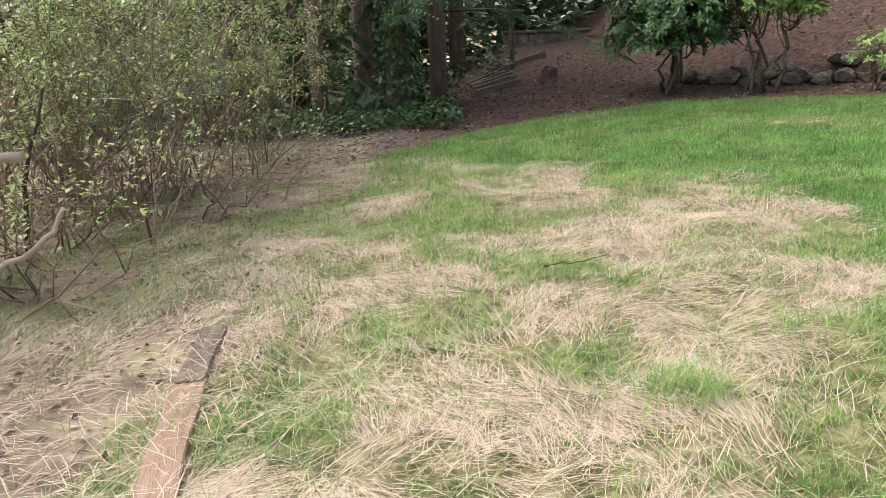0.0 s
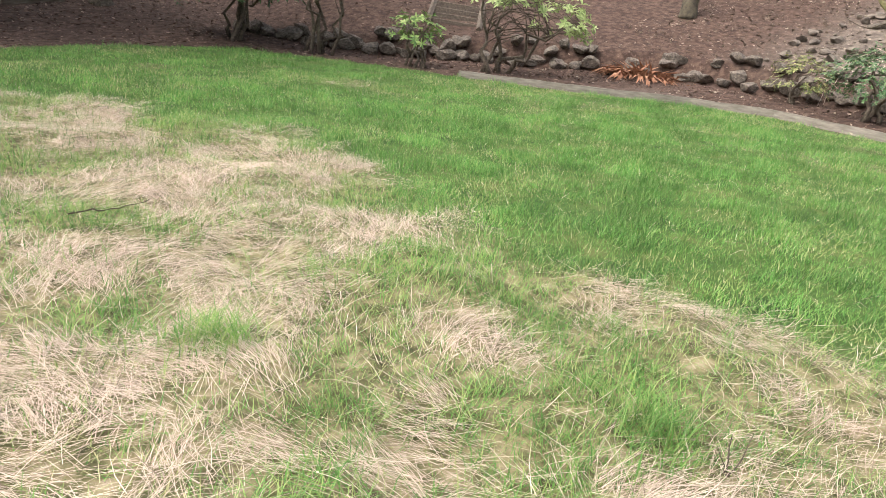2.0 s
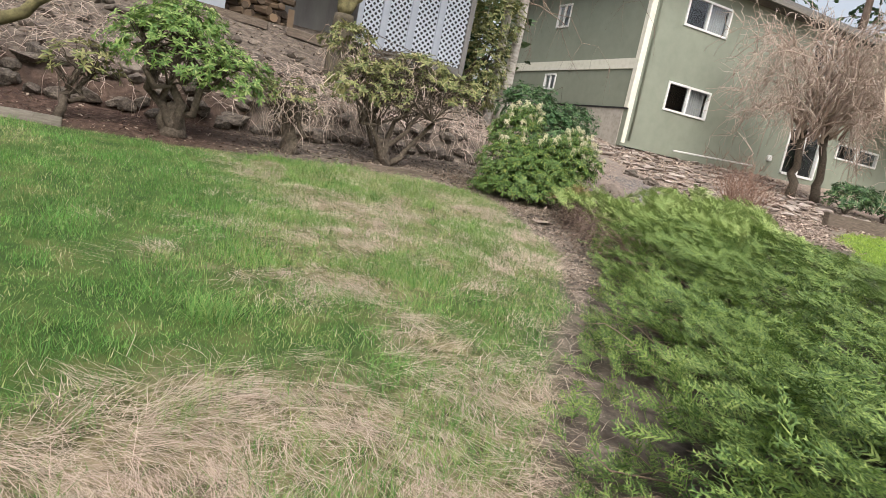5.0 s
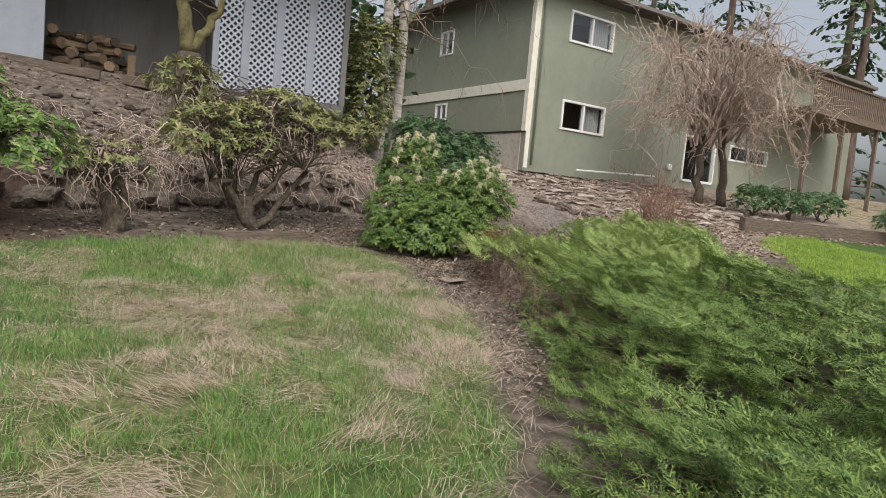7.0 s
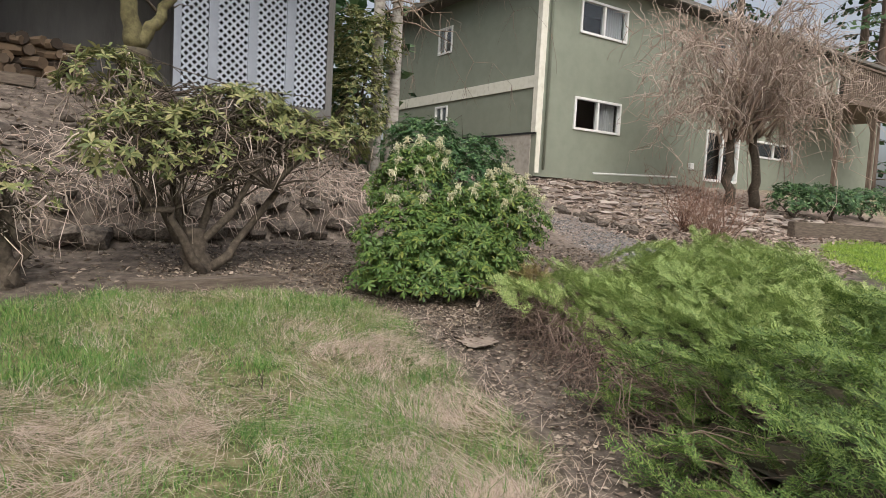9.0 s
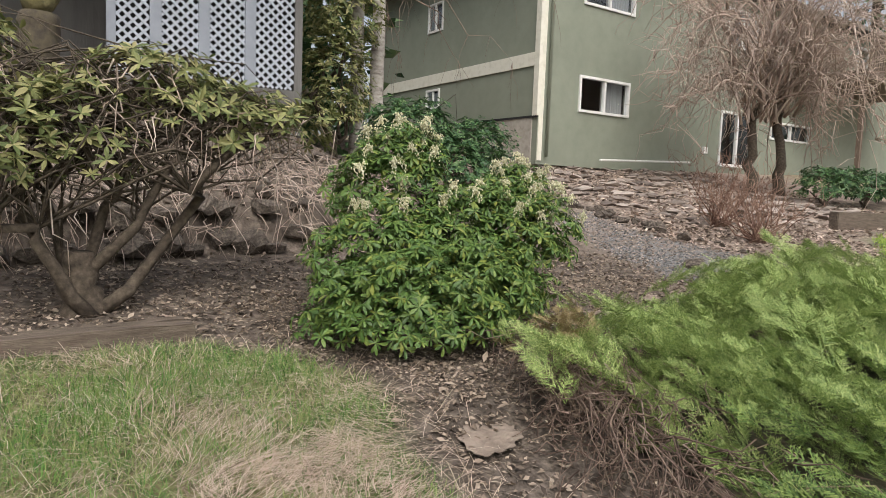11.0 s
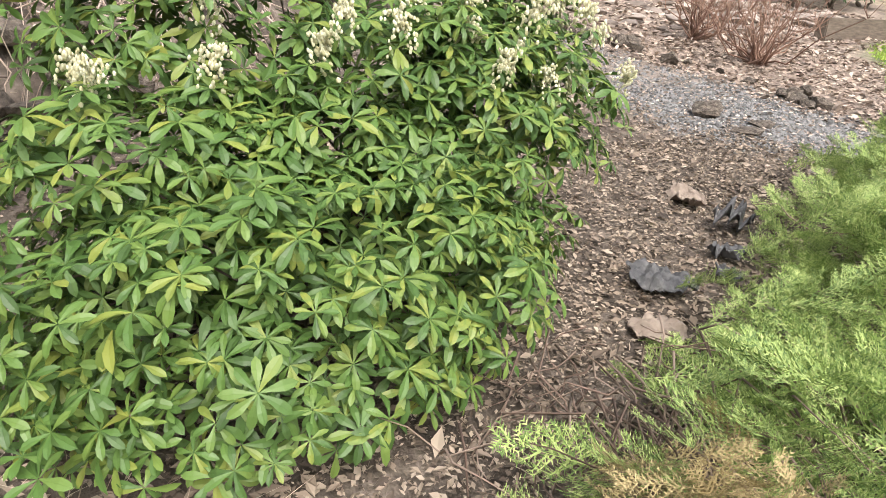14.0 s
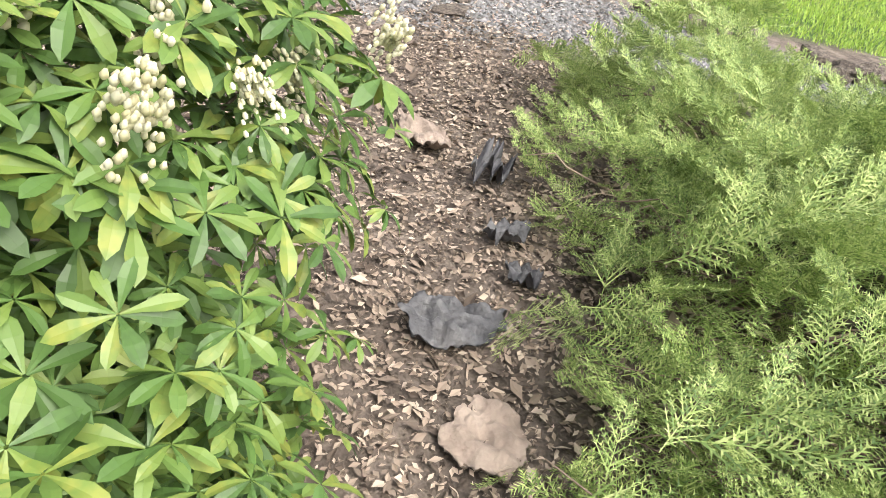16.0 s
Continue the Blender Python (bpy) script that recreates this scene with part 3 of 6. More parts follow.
tmp = pierced((0.2, 3.78), (DEP, EAVE), side_holes, 0, 0.2, Shape())
for v in tmp.V:
    v[:] = np.stack([v[:, 1], -v[:, 0], v[:, 2]], -1)
part("wall", tmp, M_SIDING, house, "sage green textured siding")
part("wall", Shape().box((0.2, -LEN, 2.5), (DEP, -LEN + 0.2, EAVE)), M_SIDING, house, "sage green textured siding")
part("wall", Shape().box((DEP - 0.2, -LEN + 0.2, 2.5), (DEP, -0.2, EAVE)), M_SIDING, house, "sage green textured siding")
part("foundation", Shape().box((0.2, -0.24, 1.9), (DEP, 0.03, 3.78)), M_CONCRETE, house, "bare concrete foundation")
# ceiling and inner wall are near-black, so the rooms' dimness is painted
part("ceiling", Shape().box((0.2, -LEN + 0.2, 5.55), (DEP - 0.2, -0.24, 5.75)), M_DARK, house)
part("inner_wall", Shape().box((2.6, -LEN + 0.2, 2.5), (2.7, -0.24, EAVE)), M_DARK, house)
part("corner_trim", Shape().box((-0.03, -0.02, 3.78), (0.16, 0.06, EAVE)).box((-0.03, -0.17, 2.6), (-0.002, -0.02, EAVE)), M_TRIM, house, "cream corner board")
part("band_trim", Shape().box((0.16, 0.002, 5.1), (DEP, 0.045, 5.45)), M_TRIM, house, "cream horizontal band board")
part("drip_edge", Shape().box((0.0, 0.002, 3.73), (DEP, 0.05, 3.79)), M_DARK, house)
part("downpipe", Shape().tube([(-0.08, -0.3, 2.7), (-0.08, -0.3, 8.2), (-0.3, -0.35, 8.6)], 0.04, 8), M_SIDING, house, flat=False)
window("window", -3.52, -1.46, 4.02, 5.02, house)
window("window", -3.55, -1.48, 6.92, 7.95, house)
window("window", -9.9, -8.1, 6.8, 8.05, house)
window("window", -13.9, -11.1, 3.95, 4.6, house, curtain=False)
window("window", -19.2, -17.0, 6.2, 8.1, house)
for y0, y1, z0, z1 in side_holes:
    ob_f = Shape()
    for lo, hi in (((y0, -0.05, z0), (y0 + 0.06, 0.04, z1)), ((y1 - 0.06, -0.05, z0), (y1, 0.04, z1)), ((y0 + 0.06, -0.05, z0), (y1 - 0.06, 0.04, z0 + 0.06)), ((y0 + 0.06, -0.05, z1 - 0.06), (y1 - 0.06, 0.04, z1)), (((y0 + y1) / 2 - 0.03, -0.04, z0 + 0.06), ((y0 + y1) / 2 + 0.03, 0.03, z1 - 0.06))):
        ob_f.box(lo, hi)
    wf = part("window", ob_f, M_WHITE, house, "small white-framed window")
    g = part("pane", Shape().box((y0 + 0.06, -0.02, z0 + 0.06), ((y0 + y1) / 2 - 0.03, -0.014, z1 - 0.06)).box(((y0 + y1) / 2 + 0.03, -0.02, z0 + 0.06), (y1 - 0.06, -0.014, z1 - 0.06)), M_GLASS, wf)
    g.visible_shadow = False
# sliding glass door
door = new("door")
door.parent = house
df = Shape()
DY0, DY1, DZ = -10.15, -8.1, 4.7
for lo, hi in (((-0.04, DY0, 2.9), (0.1, DY0 + 0.08, DZ)), ((-0.04, DY1 - 0.08, 2.9), (0.1, DY1, DZ)), ((-0.06, DY0 + 0.08, 2.85), (0.12, DY1 - 0.08, 2.94)), ((-0.04, DY0 + 0.08, DZ - 0.08), (0.1, DY1 - 0.08, DZ)), ((-0.02, -9.17, 2.94), (0.08, -9.08, DZ - 0.08))):
    df.box(lo, hi)
part("door_frame", df, M_WHITE, door, "white sliding door frame")
for a, b in ((DY0 + 0.08, -9.17), (-9.08, DY1 - 0.08)):
    part("pane", Shape().box((0.03, a, 2.94), (0.036, b, DZ - 0.08)), M_GLASS, door).visible_shadow = False
# hip roof with gutter
o, ro = 0.6, 2.4
rv = [(-o, -LEN - o, EAVE), (DEP + o, -LEN - o, EAVE), (DEP + o, o, EAVE), (-o, o, EAVE), (DEP / 2, -LEN + 4, EAVE + ro), (DEP / 2, -4, EAVE + ro)]
rs = Shape().add(rv + [(x, y, z + 0.16) for x, y, z in rv], [[[3, 2, 1, 0]], [[0, 1, 7, 6], [1, 2, 8, 7], [2, 3, 9, 8], [3, 0, 6, 9], [9, 6, 10, 11], [7, 8, 11, 10]], [[6, 7, 10], [8, 9, 11]]])
part("roof", rs, M_ROOF, house, "dark asphalt shingle roof")
part("gutter", Shape().box((-o - 0.1, -LEN - o, EAVE + 0.02), (-o, o, EAVE + 0.15)).box((-o, o, EAVE + 0.02), (DEP + o, o + 0.1, EAVE + 0.15)), M_GUTTER, house, "grey-brown gutter")
part("roof_vent", Shape().box((0.6, -4.6, EAVE + 0.3), (1.3, -3.8, EAVE + 0.95), bevel=0.05), M_ROOF, house)
part("outdoor_vent", Shape().box((-0.1, -7.4, 3.2), (0.0, -7.2, 3.43), bevel=0.02), M_WHITE, house, "white dryer vent cover")
part("ground_pipe", Shape().tube([(-0.25, -2.2, 2.72), (-0.3, -6.2, 2.86)], 0.03, 8), M_WHITE, house, "white drain pipe along the wall")
# deck
deck = thing("deck", "brown wooden upper deck with slatted railing", "deck", (21.14, -12.63, 0), 8.0)
part("deck_floor", Shape().box((-2.6, -18.6, 6.0), (-0.01, -12.2, 6.25)), M_DECK, deck)
part("handrail", Shape().box((-2.65, -18.6, 7.35), (-2.5, -12.2, 7.43)).box((-2.5, -18.66, 7.35), (-0.02, -18.52, 7.43)), M_DECK, deck)
sl = Shape().box((-2.6, 0, 6.25), (-2.56, 0.11, 7.35))
slat = sl.mesh("slat")
slat.materials.append(M_DECK)
for i in range(38):
    s = part("slat", slat, M_DECK, deck)
    s.location = (0, -18.55 + i * 0.167, 0)
for y in (-18.2, -15.2, -12.5):
    part("post", Shape().box((-2.5, y, 2.2), (-2.36, y + 0.14, 6.0)), M_DECK, deck)
    part("brace", Shape().tube([(-2.43, y + 0.07, 5.0), (-2.43, y + 0.8, 5.95)], 0.05, 4), M_DECK, deck)

# ---- the shed ----
shed = thing("shed", "grey garden shed with white lattice side and open wood store", "shed", (17.0, -2.6, 0), 0)
part("back_wall", Shape().box((1.9, -2.75, 2.4), (2.0, 6.0, 6.4)), M_SHEDGREY, shed, "grey plank wall")
part("side_wall", Shape().box((0.12, -2.75, 2.4), (1.9, -2.66, 6.4)), M_SHEDGREY, shed)
part("partition", Shape().box((0.14, -0.06, 3.1), (1.9, 0.02, 6.4)), M_SHEDGREY, shed)
part("front_wall", Shape().box((0.0, 2.95, 2.6), (0.1, 6.0, 6.4)), M_SHEDBLUE, shed, "pale blue-grey painted wall")
part("floor_board", Shape().box((-0.05, 0.02, 2.5), (1.9, 2.95, 3.12)), M_TIMBER, shed)
# roof out of view, its front overhang widened to shade the wood store
part("roof", Shape().box((-1.3, -3.1, 6.4), (2.4, 6.3, 6.55)), M_ROOF, shed)
# added near-black sheet: the shade behind the lattice is in its colour
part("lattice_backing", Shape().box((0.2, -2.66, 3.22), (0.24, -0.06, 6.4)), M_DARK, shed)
part("skirting", Shape().box((-0.02, -2.7, 2.5), (0.06, 0.0, 3.22)), M_SHEDGREY, shed)
for y in (-2.72, -2.0, -1.33, -0.66, -0.06):
    part("post", Shape().box((0.0, y, 3.22), (0.12, y + (0.12 if y < -2.5 or y > -0.1 else 0.16), 6.4)), M_SHEDBLUE if y > -2.5 else M_SHEDGREY, shed)
cols = [(-2.6, -2.0), (-1.84, -1.33), (-1.17, -0.66), (-0.5, -0.06)]
for a, b in cols:
    s = Shape()
    z0, z1, w = 3.24, 6.38, 0.026
    for k, sg in ((0.0, 1), (0.012, -1)):
        for c in np.arange(z0 - (b - a), z1 + (b - a), 0.14):
            # one diagonal strip clipped to the panel
            ya, yb = a, b
            za, zb = (c, c + (b - a)) if sg > 0 else (c + (b - a), c)
            lo, hi = 0.0, 1.0
            dz = zb - za
            for lim, s2 in ((z0, 1), (z1, -1)):
                t = (lim - za) / dz
                if s2 * dz > 0:
                    lo = max(lo, t)
                else:
                    hi = min(hi, t)
            if hi - lo < 0.02:
                continue
            p, q = np.array([a + lo * (b - a), za + lo * dz]), np.array([a + hi * (b - a), za + hi * dz])
            n = np.array([-(q - p)[1], (q - p)[0]]) / np.linalg.norm(q - p) * w * 0.72
            V = [(0.03 + k + x, *(e + m * n)) for x in (0, 0.01) for e, m in ((p, 1), (q, 1), (q, -1), (p, -1))]
            s.add(V, [[[0, 1, 2, 3], [7, 6, 5, 4], [0, 4, 5, 1], [2, 6, 7, 3]]])
    part("lattice_panel", s, M_LATTICE, shed, "white diagonal lattice panel")
# firewood
store = RNG.uniform
for i in range(40):
    y, row = i % 8, i // 8
    log = Shape()
    r = store(0.07, 0.11)
    log.tube([(-0.32, 0, 0), (0.0, 0.01, 0.01), (0.3, 0, 0)], r, 7)
    ob = part("log", log, M_LOG)
    ob.matrix_basis = pose(17.75 + store(-0.08, 0.08), -0.85 + 0.16 * y + 0.06 * (row % 2), 3.12 + r + 0.17 * row, store(0, 360), store(-7, 7), store(40, 85) if i % 3 else store(-20, 20))
    ob.name = "firewood_log"
    tagged(ob, "split brown firewood log stacked in the store", "firewood", "firewood in the shed")
for k, (y, h) in enumerate(((-1.2, 0.75), (-1.5, 0.6), (0.55, 0.9))):
    ob = part("leaning_board", Shape().box((-0.02, -0.07, 0), (0.02, 0.07, h), bevel=0.005), M_LOG)
    ob.matrix_basis = pose(17.5, y + 0.4, 3.12, 0, 16, 3 * k)
    tagged(ob, "short brown board leaning in the wood store", "board")

# ---- grass and straw ----
def scatter(n, x0, x1, y0, y1, keep, seed):
    r = np.random.default_rng(seed)
    x, y = r.uniform(x0, x1, n), r.uniform(y0, y1, n)
    k = r.uniform(0, 1, n) < keep(x, y)
    return x[k], y[k], r


def blades(name, x, y, r, length, width, lean, heading, mater, lay=False, seg=3, tall=None, mound=0.035):
    """Many grass blades as one mesh: tapered curved strips."""
    n = len(x)
    L = r.uniform(*length, n) * (1 if tall is None else tall)
    W = r.uniform(*width, n)
    a = heading
    d = np.stack([np.cos(a), np.sin(a)], -1)
    side_ = np.stack([-d[:, 1], d[:, 0]], -1)
    z = ground_z(x, y)
    V = []
    el = r.uniform(*lean, n)
    lift = r.uniform(0.0, mound, n)
    bend = r.normal(0, 0.35, n)
    px_, py_ = x.copy(), y.copy()
    h = np.full(n, -0.004) + (lift if lay else 0)
    g0 = z.copy()
    for i in range(seg + 1):
        t = i / seg
        w = W * (1 - t) ** 0.6 if i < seg else W * 0.0
        g = g0 if not lay else ground_z(px_, py_)
        if i < seg:
            V.append(np.stack([px_ + side_[:, 0] * w, py_ + side_[:, 1] * w, g + h], -1))
            V.append(np.stack([px_ - side_[:, 0] * w, py_ - side_[:, 1] * w, g + h], -1))
        else:
            V.append(np.stack([px_, py_, g + h], -1))
        ang = el * (1 - 0.75 * t) if not lay else el * (1 - 2.0 * t)
        step = L / seg
        ab = a + bend * t
        px_, py_ = px_ + np.cos(ab) * np.cos(ang) * step, py_ + np.sin(ab) * np.cos(ang) * step
        h = np.maximum(h + np.sin(ang) * step, 0.003)
    k = 2 * seg + 1
    V = np.stack(V, 1).reshape(-1, 3)
    off = (np.arange(n) * k)[:, None]
    quads = np.concatenate([off + np.array([[2 * i, 2 * i + 1, 2 * i + 3, 2 * i + 2]]) for i in range(seg - 1)]) if seg > 1 else None
    tris = off + np.array([[2 * seg - 2, 2 * seg - 1, 2 * seg]])
    me = mesh_np(name, V, [p for p in (quads, tris) if p is not None])
    return part(name, me, mater)


def in_lawn(x, y):
    return smooth(-0.08, 0.05, side(LAWN, x, y) + 0.5 * (fractal(x * 2, y * 2, 21) - 0.5) * 0.5)


def flow(x, y):
    """Directions in which the long straw has fallen, tuft by tuft."""
    return 2 * np.pi * (1.5 * fractal(x * 0.8, y * 0.8, 41, 2) + 0.22 * lattice_noise(x * 3, y * 3, 43))


def tufts(n, box, keep, per, seed, spread=0.07, fan=0.28):
    """Places and headings of stalks in tufts that have each gone over one way."""
    x, y, r = scatter(n, *box, keep, seed)
    k = r.integers(per // 3, per, len(x))
    heading = r.uniform(0, 2 * np.pi, len(x)) * 0.3 + flow(x, y)
    sp = spread * r.uniform(0.4, 1.6, len(x))
    X, Y = np.repeat(x, k) + r.normal(0, 1, k.sum()) * np.repeat(sp, k), np.repeat(y, k) + r.normal(0, 1, k.sum()) * np.repeat(sp, k)
    return X, Y, np.repeat(heading, k) + r.normal(0, fan, k.sum()), r


def clumps(n, box, keep, per, seed, spread=0.03):
    """Places of green blades in small clumps, pointing all ways."""
    x, y, r = scatter(n, *box, keep, seed)
    k = r.integers(per // 2, per, len(x))
    X, Y = np.repeat(x, k) + r.normal(0, spread, k.sum()), np.repeat(y, k) + r.normal(0, spread, k.sum())
    return X, Y, r.uniform(0, 2 * np.pi, k.sum()), np.repeat(r.uniform(0.6, 1.35, len(x)), k), r


# straw lies thick in some patches and thin in others
patchy = lambda x, y: smooth(0.455, 0.55, fractal(x * 1.7, y * 1.7, 51))
X, Y, A, r = tufts(7000, (-1.9, 4.9, -2.6, 8.2), lambda x, y: in_lawn(x, y) * straw_at(x, y) * (0.04 + 0.9 * patchy(x, y)), 50, 61, 0.07, 0.36)
tagged(blades("straw", X, Y, r, (0.09, 0.27), (0.0007, 0.0014), (0.01, 0.15), A, M_STRAW, True, 3, mound=0.03), "long dry straw fallen over in tufts", "straw", kind="stuff")
X, Y, A, r = tufts(3600, (4.9, 10.6, -4.1, 0.8), lambda x, y: in_lawn(x, y) * straw_at(x, y) * (0.05 + 0.75 * patchy(x, y)), 40, 62, 0.08, 0.36)
tagged(blades("straw", X, Y, r, (0.1, 0.3), (0.0009, 0.0018), (0.01, 0.18), A, M_STRAW, True, 3, mound=0.03), "dry straw tufts lying across the grass", "straw", kind="stuff")
x, y, r = scatter(24000, -1.9, 10.4, -3.9, 8.2, lambda x, y: in_lawn(x, y) * (0.12 + 0.88 * straw_at(x, y)), 63)
tagged(blades("straw", x, y, r, (0.06, 0.26), (0.0007, 0.0014), (0.03, 0.45), r.uniform(0, 6.3, len(x)), M_STRAW, True, 2, mound=0.05), "single dry stalks strewn over the grass", "straw", kind="stuff")
x, y, r = scatter(30000, -4.5, 0.0, 1.0, 10.0, lambda x, y: smooth(0.2, -0.6, x + 1.2) * 0.8 + 0.1, 65)
tagged(blades("straw", x, y, r, (0.08, 0.3), (0.0009, 0.0019), (0.05, 0.4), r.uniform(0, 6.3, len(x)), M_TWIG, True, 2), "dry grey stalks scattered under the thicket", "straw", kind="stuff")
X, Y, A, r = tufts(1000, (-3.6, -0.6, 1.0, 8.2), lambda x, y: smooth(-3.6, -1.4, x) * (0.25 + 0.75 * patchy(x + 5, y)), 36, 69, 0.1, 0.45)
tagged(blades("straw", X, Y, r, (0.08, 0.28), (0.0008, 0.0016), (0.03, 0.3), A, M_STRAW, True, 2, mound=0.04), "dry straw fallen along the thicket's edge", "straw", kind="stuff")
x, y, r = scatter(16000, 2.8, 10.5, -5.2, -1.5, lambda x, y: smooth(0.5, 0.0, np.abs(side(LAWN, x, y))), 66)
tagged(blades("straw", x, y, r, (0.06, 0.26), (0.0009, 0.0018), (0.05, 0.5), r.uniform(0, 6.3, len(x)), M_STRAW, True, 2), "loose straw on the dirt path", "straw", kind="stuff")
MATTED = [(0.9, 1.1), (2.3, 1.0), (3.0, 0.3), (3.6, -0.7), (4.2, -1.6), (4.1, -2.1), (2.8, -1.6), (1.5, -0.8)]
X, Y, A, r = tufts(1500, (0.8, 4.4, -2.2, 1.2), lambda x, y: smooth(-0.1, 0.25, side(MATTED, x, y) + 0.9 * (fractal(x * 2.2, y * 2.2, 53) - 0.5)) * 0.42, 46, 67, 0.08, 0.26)
tagged(blades("straw", X, Y, r, (0.1, 0.32), (0.0007, 0.0015), (0.01, 0.14), A, M_STRAW, True, 3, mound=0.05), "thick matted pinkish straw", "straw", kind="stuff")
MATTED2 = [(6.2, -2.4), (7.4, -2.3), (8.6, -2.8), (9.6, -3.2), (9.4, -3.75), (7.6, -3.75), (6.4, -3.3)]
X, Y, A, r = tufts(1500, (6.0, 9.8, -3.9, -1.8), lambda x, y: smooth(-0.1, 0.3, side(MATTED2, x, y) + 0.9 * (fractal(x * 1.8, y * 1.8, 54) - 0.5)) * 0.3, 46, 68, 0.08, 0.26)
tagged(blades("straw", X, Y, r, (0.1, 0.3), (0.0009, 0.0018), (0.01, 0.17), A, M_STRAW, True, 3, mound=0.045), "long dry straw combed over near the path", "straw", kind="stuff")
MATTED3 = [(8.9, -2.2), (9.4, -1.6), (10.3, -1.9), (10.5, -3.2), (9.7, -3.95), (8.9, -3.8)]
X, Y, A, r = tufts(900, (8.7, 10.6, -4.0, -1.6), lambda x, y: smooth(-0.1, 0.2, side(MATTED3, x, y) + 0.5 * (fractal(x * 2.2, y * 2.2, 55) - 0.5)) * 0.24, 34, 70, 0.09, 0.6)
tagged(blades("straw", X, Y, r, (0.07, 0.24), (0.0009, 0.0018), (0.02, 0.35), A, M_STRAW, True, 3, mound=0.05), "thin dry straw over the grass at the bed's edge", "straw", kind="stuff")
x, y, r = scatter(11000, 8.7, 10.6, -4.0, -1.6, lambda x, y: in_lawn(x, y) * smooth(-0.2, 0.3, side(MATTED3, x, y)), 171)
tagged(blades("low_grass", x, y, r, (0.04, 0.11), (0.0012, 0.0023), (0.2, 1.2), r.uniform(0, 6.3, len(x)), M_THATCH, seg=1), "yellowed grass at the bed's edge", "grass", kind="stuff")
# green tufts between the straw
gaps = lambda x, y: np.clip(1.05 - patchy(x, y), 0.1, 1)
greens = lambda x, y: 0.3 + 0.9 * smooth(0.38, 0.6, fractal(x * 2.3 + 3, y * 2.3, 71))
X, Y, A, T, r = clumps(34000, (-1.9, 5.2, -2.4, 8.6), lambda x, y: in_lawn(x, y) * (0.15 + 0.85 * straw_at(x, y)) * gaps(x, y) * greens(x, y), 13, 73)
tagged(blades("fresh_grass", X, Y, r, (0.05, 0.13), (0.0012, 0.0023), (0.35, 1.25), A, M_TUFT, seg=2, tall=T), "fresh green grass growing through straw", "grass", kind="stuff")
X, Y, A, T, r = clumps(22000, (4.9, 10.6, -4.0, 0.8), lambda x, y: in_lawn(x, y) * straw_at(x, y) * gaps(x, y) * greens(x, y), 12, 74)
tagged(blades("fresh_grass", X, Y, r, (0.04, 0.13), (0.0012, 0.0025), (0.35, 1.35), A, M_TUFT, seg=2, tall=T), "fresh green grass growing through straw", "grass", kind="stuff")
for seed_, mater_, label_ in ((191, M_THATCH, "yellowed old grass under the straw"), (192, M_TUFT, "low green grass under the straw")):
    x, y, r = scatter(150000, -1.9, 10.4, -4.0, 8.6, lambda x, y: in_lawn(x, y) * straw_at(x, y) * (1 - 0.75 * patchy(x, y)) * smooth(12, 5, np.hypot(x - 3, y)), seed_)
    tagged(blades("low_grass", x, y, r, (0.035, 0.1), (0.0011, 0.0022), (0.1, 1.0), r.uniform(0, 6.3, len(x)), mater_, seg=1), label_, "grass", kind="stuff")
for cx_, cy_, R_ in ((7.12, -2.85, 0.28), (0.85, 2.1, 0.16), (4.6, -0.35, 0.18), (1.95, 0.95, 0.14)):
    r = np.random.default_rng(int(100 * cx_))
    X, Y = cx_ + r.normal(0, R_ * 0.5, 420), cy_ + r.normal(0, R_ * 0.5, 420)
    tagged(blades("grass_tuft", X, Y, r, (0.08, 0.2), (0.0012, 0.0025), (0.5, 1.35), r.uniform(0, 6.3, 420), M_TUFT, seg=3), "lush bright green tuft of longer grass", "grass", kind="stuff")
x, y, r = scatter(80000, -3.6, -0.7, 0.8, 6.8, lambda x, y: smooth(0.46, 0.6, fractal(x * 1.8 + 5, y * 1.8, 72)) * 0.7, 76)
tagged(blades("fresh_grass", x, y, r, (0.03, 0.1), (0.0011, 0.0022), (0.4, 1.4), r.uniform(0, 6.3, len(x)), M_TUFT, seg=1), "thin grass at the thicket's edge", "grass", kind="stuff")
# the mown lawn, in uneven clumps with yellowed thatch between
hummock = lambda x, y: 0.5 + 1.15 * smooth(0.36, 0.66, fractal(x * 3.1, y * 3.1, 81, 2)) * (0.6 + 0.8 * fractal(x * 0.9, y * 0.9, 83, 2))
x, y, r = scatter(640000, -1.0, 10.7, -4.0, 11.6, lambda x, y: in_lawn(x, y) * (1 - 0.8 * straw_at(x, y)) * smooth(13, 4, np.hypot(x - 4, y + 1)), 75)
tagged(blades("lawn_grass", x, y, r, (0.02, 0.065), (0.0016, 0.003), (0.5, 1.3), r.uniform(0, 6.3, len(x)), M_GRASS, seg=1, tall=hummock(x, y)), "short green lawn grass", "grass", kind="stuff")
x, y, r = scatter(170000, -1.0, 10.7, 3.0, 11.6, lambda x, y: in_lawn(x, y) * (1 - 0.9 * straw_at(x, y)), 77)
tagged(blades("lawn_grass", x, y, r, (0.025, 0.065), (0.0022, 0.004), (0.6, 1.4), r.uniform(0, 6.3, len(x)), M_GRASS, seg=1, tall=hummock(x, y)), "short green lawn grass", "grass", kind="stuff")
thin_spots = lambda x, y: smooth(0.5, 0.66, fractal(x * 1.5 + 2, y * 1.5, 85)) + 0.12
